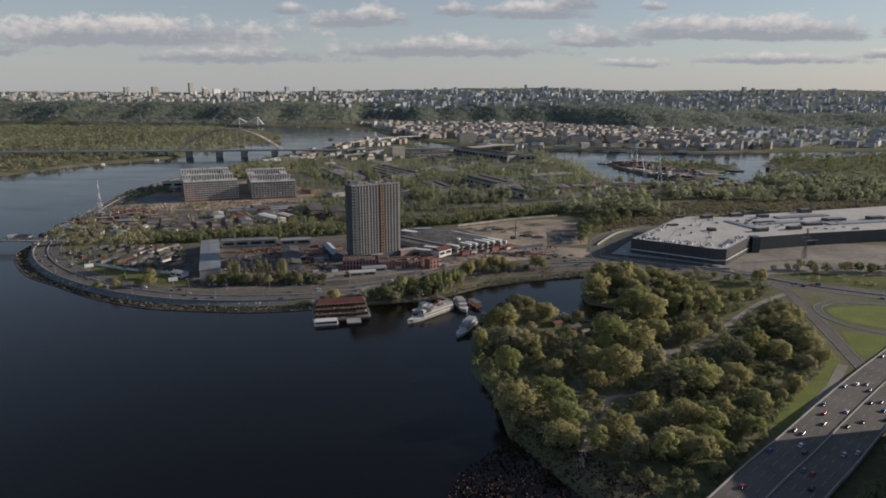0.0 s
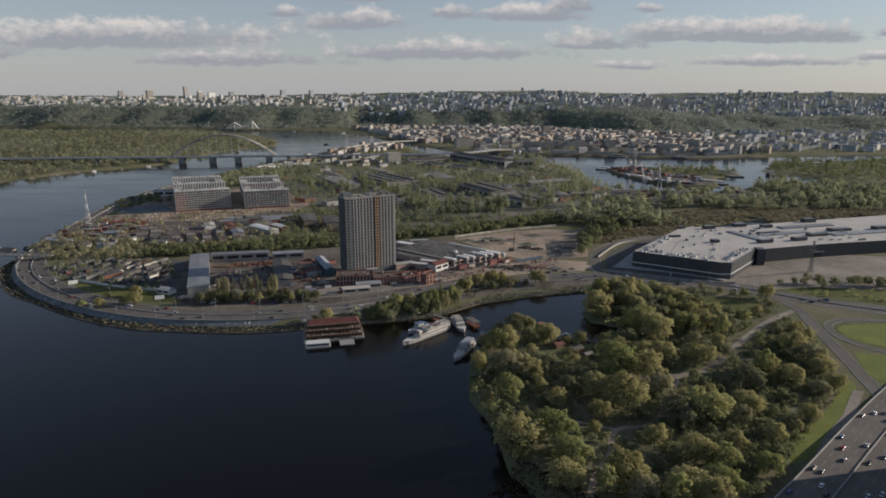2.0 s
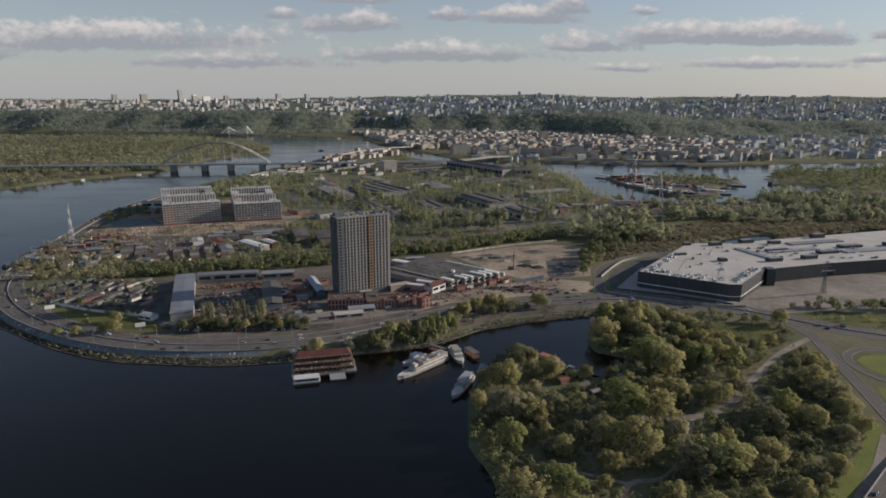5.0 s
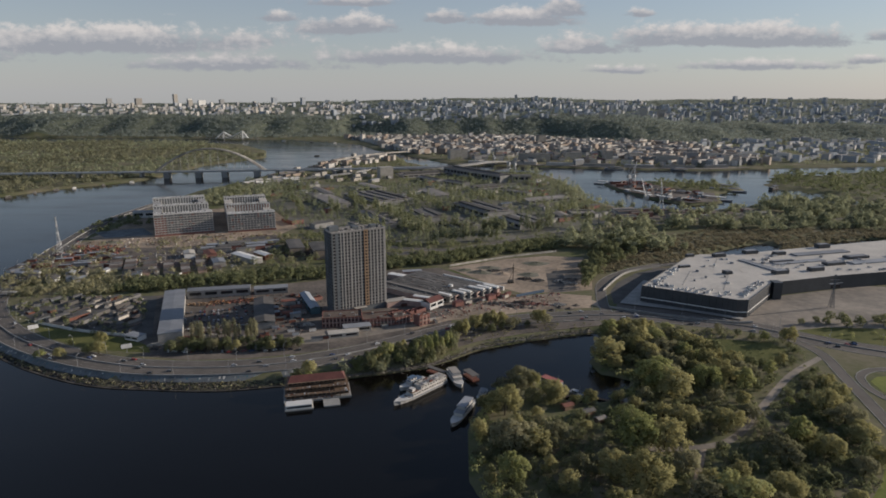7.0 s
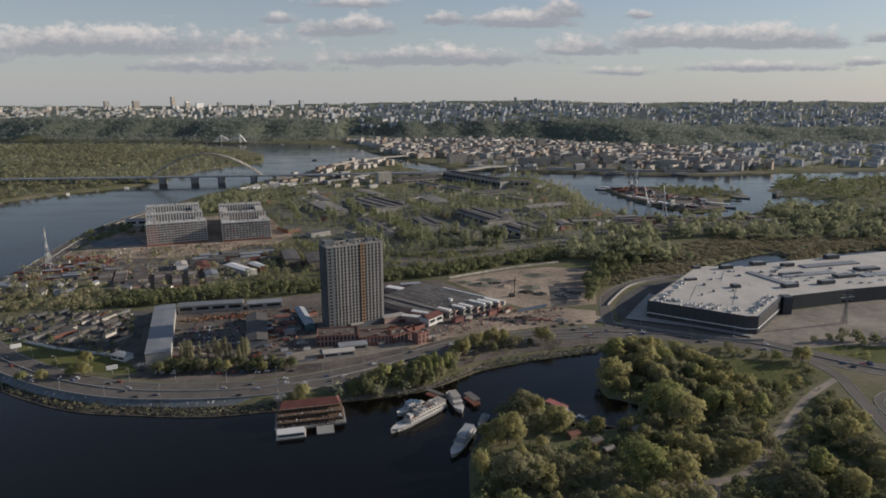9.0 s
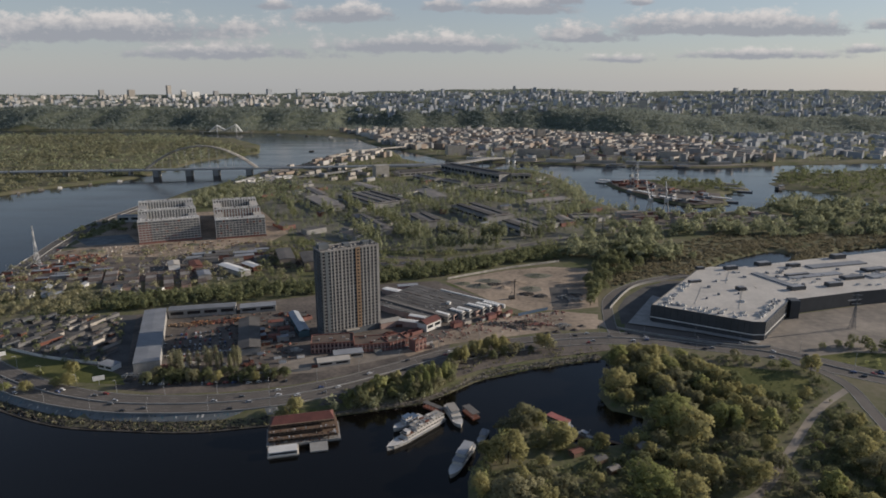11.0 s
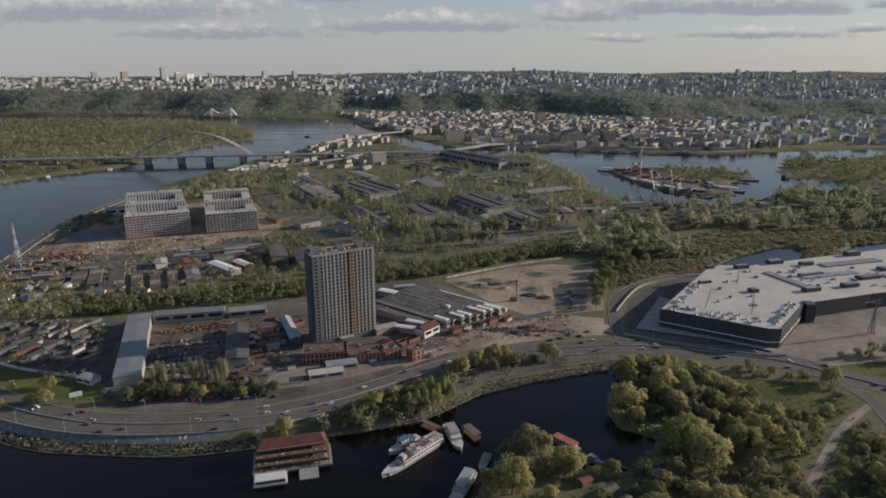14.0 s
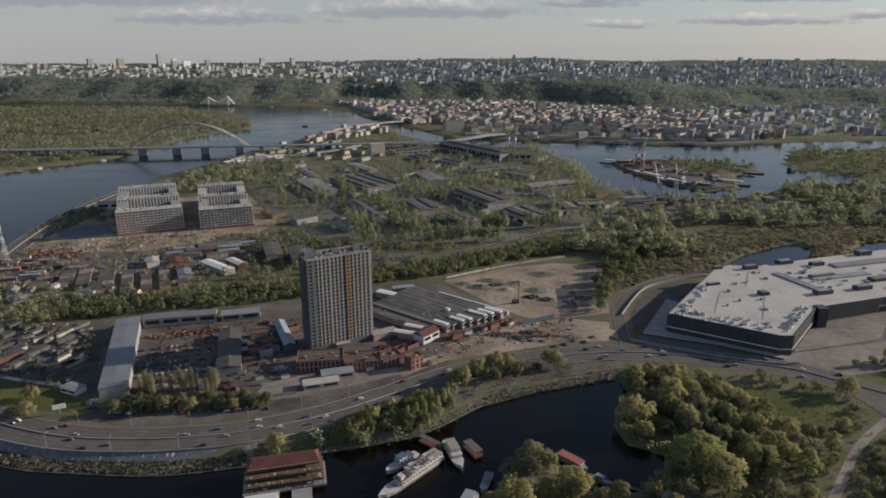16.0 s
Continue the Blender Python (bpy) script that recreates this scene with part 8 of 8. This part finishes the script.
def mast(x, y, h, label, name="lattice_mast", arms=False, mats=("white", "rust")):
    top = thing(name, label, "mast", pose(x, y, GROUND))
    n = 8
    for k in range(n):
        bm = bmesh.new()
        w = lambda t: max(1.2, h * 0.12 * (1 - t) ** 1.4)
        lattice(bm, 0, 0, h * k / n, h * (k + 1) / n, w(k / n), w((k + 1) / n), 2)
        part("mast_section", bm, M[mats[k % 2]], top)
    if arms:
        for z in (0.72, 0.85, 0.97):
            bm = bmesh.new()
            beam(bm, (-4.5, 0, h * z), (4.5, 0, h * z), 0.2, 4)
            part("arm", bm, M["steel"], top)


mast(-490, 854, 53, "pale steel lattice mast by the river", mats=("white", "steel"))
mast(389, 652, 34, "grey lattice power pylon at the car park", "power_pylon", True, ("towergrey", "towergrey"))
# piling rig and broken concrete on the sand site
rig = thing("piling_rig", "dark piling rig with a tall mast on the sand", "piling rig", pose(80, 737, GROUND + 0.1, 0, 0, 20))
part("track", boxes([(-3, -2.2, 0, 3, -1.3, 1.0)]), M["black"], rig)
part("track", boxes([(-3, 1.3, 0, 3, 2.2, 1.0)]), M["black"], rig)
part("body", boxes([(-3.2, -1.6, 1.0, 2.2, 1.6, 3.4)]), M["roofgrey"], rig)
bm = bmesh.new()
beam(bm, (2.8, 0, 0.4), (2.8, 0, 22), 0.45, 5, 0.35)
beam(bm, (-2.5, 0, 3.2), (2.8, 0, 15), 0.15, 4)
part("mast", bm, M["dark"], rig)
for x, y, rx, ry, mat, lab in ((138, 742, 9, 6, "concrete", "heap of broken concrete on the sand site"), (150, 748, 9, 6, "roofgrey", "heap of dark debris on the sand site"), (147, 732, 8, 5, "pale", "heap of pale debris on the sand site"), (66, 786, 10, 4, "roofgrey", "dark bank of earth on the sand site"),
                               (74, 658, 12, 3.5, "roofgrey", "line of dumped rubble beside the road"), (98, 662, 12, 3.5, "brick", "line of broken brick beside the road"), (120, 660, 8, 4, "concrete", "old concrete footing with rubble"),
                               (-225, 548, 14, 4, "roofgrey", "dark scrap along the yard fence"), (-238, 556, 8, 4, "pale", "pale scrap at the shed end"), (-200, 585, 14, 4, "roofgrey", "dark machine parts in the yard"), (-175, 600, 10, 4, "concrete", "grey machine parts in the yard"), (-150, 575, 8, 4, "rust", "rusty parts in the yard")):
    heap("scrap_heap", lab, "scrap heap", x, y, rx, ry, 2.0, mat, 60, 1.3)
mast(245, 1010, 30, "grey lattice power pylon among trees", "power_pylon", True, ("towergrey", "towergrey"))


def harbour_crane(x, y, a, s=1.0):
    top = thing("harbour_crane", "tall grey harbour portal crane with a raised jib", "crane", pose(x, y, 2.5, 0, 0, a), "harbour cranes")
    bm = bmesh.new()
    for sx in (-4, 4):
        for sy in (-4, 4):
            beam(bm, (sx * s, sy * s, -2), (sx * 0.4 * s, sy * 0.4 * s, 14 * s), 0.5 * s, 5)
    part("portal", bm, M["steel"], top)
    bm = bmesh.new()
    box(bm, -3 * s, -2.5 * s, 14 * s, 3 * s, 2.5 * s, 19 * s)
    part("cabin", bm, M["steel"], top)
    bm = bmesh.new()
    beam(bm, (2 * s, 0, 18 * s), (17 * s, 0, 42 * s), 0.7 * s, 5, 0.3 * s)
    beam(bm, (0, 0, 19 * s), (-1 * s, 0, 29 * s), 0.6 * s, 5)
    beam(bm, (-1 * s, 0, 29 * s), (17 * s, 0, 42 * s), 0.25 * s, 4)
    part("jib", bm, M["steel"], top)


for x, y, a in ((382, 1212, 100), (410, 1210, 80), (190, 1790, 150), (205, 1775, 60), (165, 1960, 120), (440, 1520, 30), (455, 1530, 60)):
    harbour_crane(x, y, a, 1.3)
# moored barges and quays round the dock island
for x, y, a, l, lab in ((392, 1560, 150, 46, "grey river barge at the quay"), (430, 1400, -62, 90, "long grey barge at the quay"), (455, 1335, -58, 80, "long grey barge at the quay"), (500, 1300, -40, 70, "dark lighter at the quay"), (640, 1450, -30, 80, "low barge at the dock"),
                     (660, 1500, -10, 60, "low barge at the dock"), (560, 1330, -35, 70, "grey barge beside the dock"), (520, 1400, -35, 60, "dark barge laid up on the dock"), (500, 1860, 4, 60, "river barge at the far quay"), (680, 1845, 2, 50, "river barge at the far quay"), (760, 1480, 40, 40, "dark barge by the spit")):
    ship("barge", lab, x, y, a, l, 11, ((-0.46, -0.34, 0.8, 4), (-0.2, 0.3, 0.75, 1.4)), "roofgrey" if "dark" in lab else "metalroof", "white" if "grey" in lab else "metalroof")
for x, y, a, l in ((-846, 1452, 50, 18), (-824, 1484, 40, 12), (-781, 1528, 65, 14), (-740, 1580, 30, 16), (-886, 1352, 70, 22), (-866, 1408, 52, 10), (-420, 2250, 20, 26), (-700, 2950, 10, 24), (-560, 2880, 20, 22), (-450, 2830, 30, 24)):
    tone = ("white", "metalroof", "pale", "concrete")[int(l) % 4]
    ship("moored_boat", "small weathered boat moored at the river bank", x, y, a, l * 0.7, 2.8, ((-0.35, 0.15, 0.8, 1.6),), "roofgrey" if l % 4 else "white", tone)
sheet("pavement_dock_quay", [(396, 1558), (470, 1600), (520, 1530), (520, 1440), (590, 1400), (552, 1292), (490, 1272), (438, 1340), (402, 1472)], 4.06, M["yard"], "grey quay of the dock island", "quay")
scatter([(400, 1550), (470, 1590), (520, 1440), (580, 1400), (550, 1300), (490, 1280), (440, 1345), (405, 1475)], 40, ((16, 7, 4), (24, 9, 6), (10, 6, 5)), 40, ("concrete", "rust", "metalroof"), ("roofgrey", "metalroof", "rust"), (0,), "grey dock building or stacked hatch", "dock buildings", "shed", 30)
sheet("pavement_far_quay", [(55, 1975), (210, 1958), (420, 1904), (578, 1862), (768, 1843), (900, 1880), (895, 1900), (770, 1868), (580, 1888), (420, 1930), (215, 1985), (75, 2000)], 4.07, M["lot"], "pale paved quay of the old town", "quay")
sheet("pavement_point_quay", [(-452, 1700), (-420, 1785), (-350, 1930), (-295, 2120), (-235, 2235), (-180, 2230), (-250, 2050), (-320, 1880), (-400, 1700)], 4.07, M["lot"], "pale paved quay at the point", "quay")

# ---- street lamps, billboards, cars ----
def lamp_parts():
    bm = bmesh.new()
    beam(bm, (0, 0, 0), (0, 0, 10.5), 0.14, 6, 0.08)
    pole = mesh_of("pole", bm, M["steel"])
    bm = bmesh.new()
    beam(bm, (0, 0, 10.4), (0, 2.2, 11), 0.07, 5)
    box(bm, -0.18, 1.8, 10.95, 0.18, 2.8, 11.12)
    return pole, mesh_of("lamp_head", bm, M["steel"])


POLE, HEAD = lamp_parts()


def lamp(x, y, z, a):
    top = thing("street_lamp", "slim grey steel street lamp beside the road", "street lamp", pose(x, y, z, 0, 0, a), "street lamps")
    pole = part("pole", POLE, None, top)
    part("lamp_head", HEAD, None, pole)


for d in (-13.8, 13.8):
    line = side_step(river_line, d)
    for i in range(3, len(line) - 1, 6):
        p = line[i]
        if -520 < p.x < 480:
            t = line[i + 1] - line[i]
            lamp(p.x, p.y, 4.0, math.degrees(math.atan2(t.y, t.x)) + (180 if d < 0 else 0))
for i in range(2, 40, 6):
    p = side_step(deck_line, -16.6)[i]
    lamp(p.x, p.y, p.z, 220)

for x, y, a in ((-255, 541, 25), (-358, 585, 35)):
    top = thing("billboard", "blank white roadside billboard on a post", "billboard", pose(x, y, GROUND, 0, 0, a), "billboards")
    part("post", boxes([(-0.2, -0.2, 0, 0.2, 0.2, 4)]), M["steel"], top)
    part("panel", boxes([(-4, -0.25, 4, 4, 0.25, 7.5)]), M["white"], top)


def car_kit():
    """Meshes of a car: body, cabin glass, wheel."""
    bm = bmesh.new()
    box(bm, -2.2, -0.88, 0.3, 2.2, 0.88, 0.85, 0, 0.97)
    bmesh.ops.bevel(bm, geom=bm.edges[:], offset=0.12, segments=1, affect="EDGES")
    box(bm, -1.45, -0.72, 1.38, 0.7, 0.72, 1.46, 0, 0.95)
    body = bm
    bm = bmesh.new()
    box(bm, -1.85, -0.84, 0.84, 1.2, 0.84, 1.4, 0, 0.8)
    cabin = mesh_of("cabin_glass", bm, M["glass"])
    bm = bmesh.new()
    for wy in (-0.8, 0.8):
        beam(bm, (0, wy - 0.1, 0), (0, wy + 0.1, 0), 0.33, 8)
    beam(bm, (0, -0.72, 0), (0, 0.72, 0), 0.06, 4)
    return body, cabin, mesh_of("wheel_axle", bm, M["black"])


CAR_BODY, CABIN, WHEEL = car_kit()
CAR_COLOURS = (("white", (0.75, 0.75, 0.74)), ("silver", (0.42, 0.43, 0.44)), ("black", (0.02, 0.02, 0.022)), ("grey", (0.14, 0.145, 0.15)), ("red", (0.30, 0.03, 0.025)), ("blue", (0.04, 0.08, 0.22)))
CAR_MESH = []
for cname, c in CAR_COLOURS:
    me = bpy.data.meshes.new("body")
    CAR_BODY.to_mesh(me)
    me.materials.append(material("car_paint_" + cname, c, tuple(v * 0.9 for v in c), 0.3, scale=0.5, spec=0.5))
    CAR_MESH.append((cname, me))
CAR_BODY.free()


def car(x, y, z, a, k=None, parked=False):
    k = random.choice((0, 0, 1, 1, 2, 2, 3, 3, 4, 5)) if k is None else k
    cname, me = CAR_MESH[k]
    top = thing("car", cname + (" car parked in a yard" if parked else " car standing on the asphalt road"), "car", pose(x, y, z, 0, 0, a), "cars")
    body = part("body", me, None, top)
    part("cabin_glass", CABIN, None, body)
    for wx in (-1.35, 1.35):
        part("wheel_axle", WHEEL, None, top).location = (wx, 0, 0.33)


random.seed(33)
for lane, way in ((-10.6, 0), (-6.5, 0), (-2.6, 0), (2.6, 180), (6.5, 180), (10.6, 180)):
    line = side_step(river_line, lane)
    i = random.randint(0, 6)
    while i < len(line) - 2:
        p, t = line[i], line[i + 1] - line[i]
        if -520 < p.x < 420:
            car(p.x, p.y, 4.11, math.degrees(math.atan2(t.y, t.x)) + way)
        i += random.randint(5, 20)
for lane, way in ((-14.6, 0), (-10.6, 0), (-6.7, 0), (-2.8, 0), (2.8, 180), (6.7, 180), (10.6, 180), (14.6, 180)):
    line = side_step(deck_line, lane)
    i = random.randint(0, 4)
    while i < len(line) - 2:
        p, t = line[i], line[i + 1] - line[i]
        car(p.x, p.y, p.z + 0.03, math.degrees(math.atan2(t.y, t.x)) + way)
        i += random.randint(5, 14)
for k in range(84):
    x, y = -228 + (k % 14) * 4.0, 590 + (k // 14) * 9
    if random.random() < 0.75:
        car(x + (k // 14) * -3, y + (k % 14) * 1.1, 4.06, 105, None, True)
for k in range(18):
    car(-222 + k * 6.2 + random.uniform(-1.5, 1.5), 541 + 0.006 * (k - 5) ** 2 * 6 + random.uniform(-1.5, 2), 4.1, random.choice((8, 20, 100)), None, True)
for x, y, l in ((-206, 545, 7), (-172, 546, 9), (-146, 550, 14), (-133, 556, 16)):
    small_house(x, y, l, 4, 3, 12, "pale", "metalroof", 0, "small roadside kiosk with a flat roof", "kiosks", "shed")
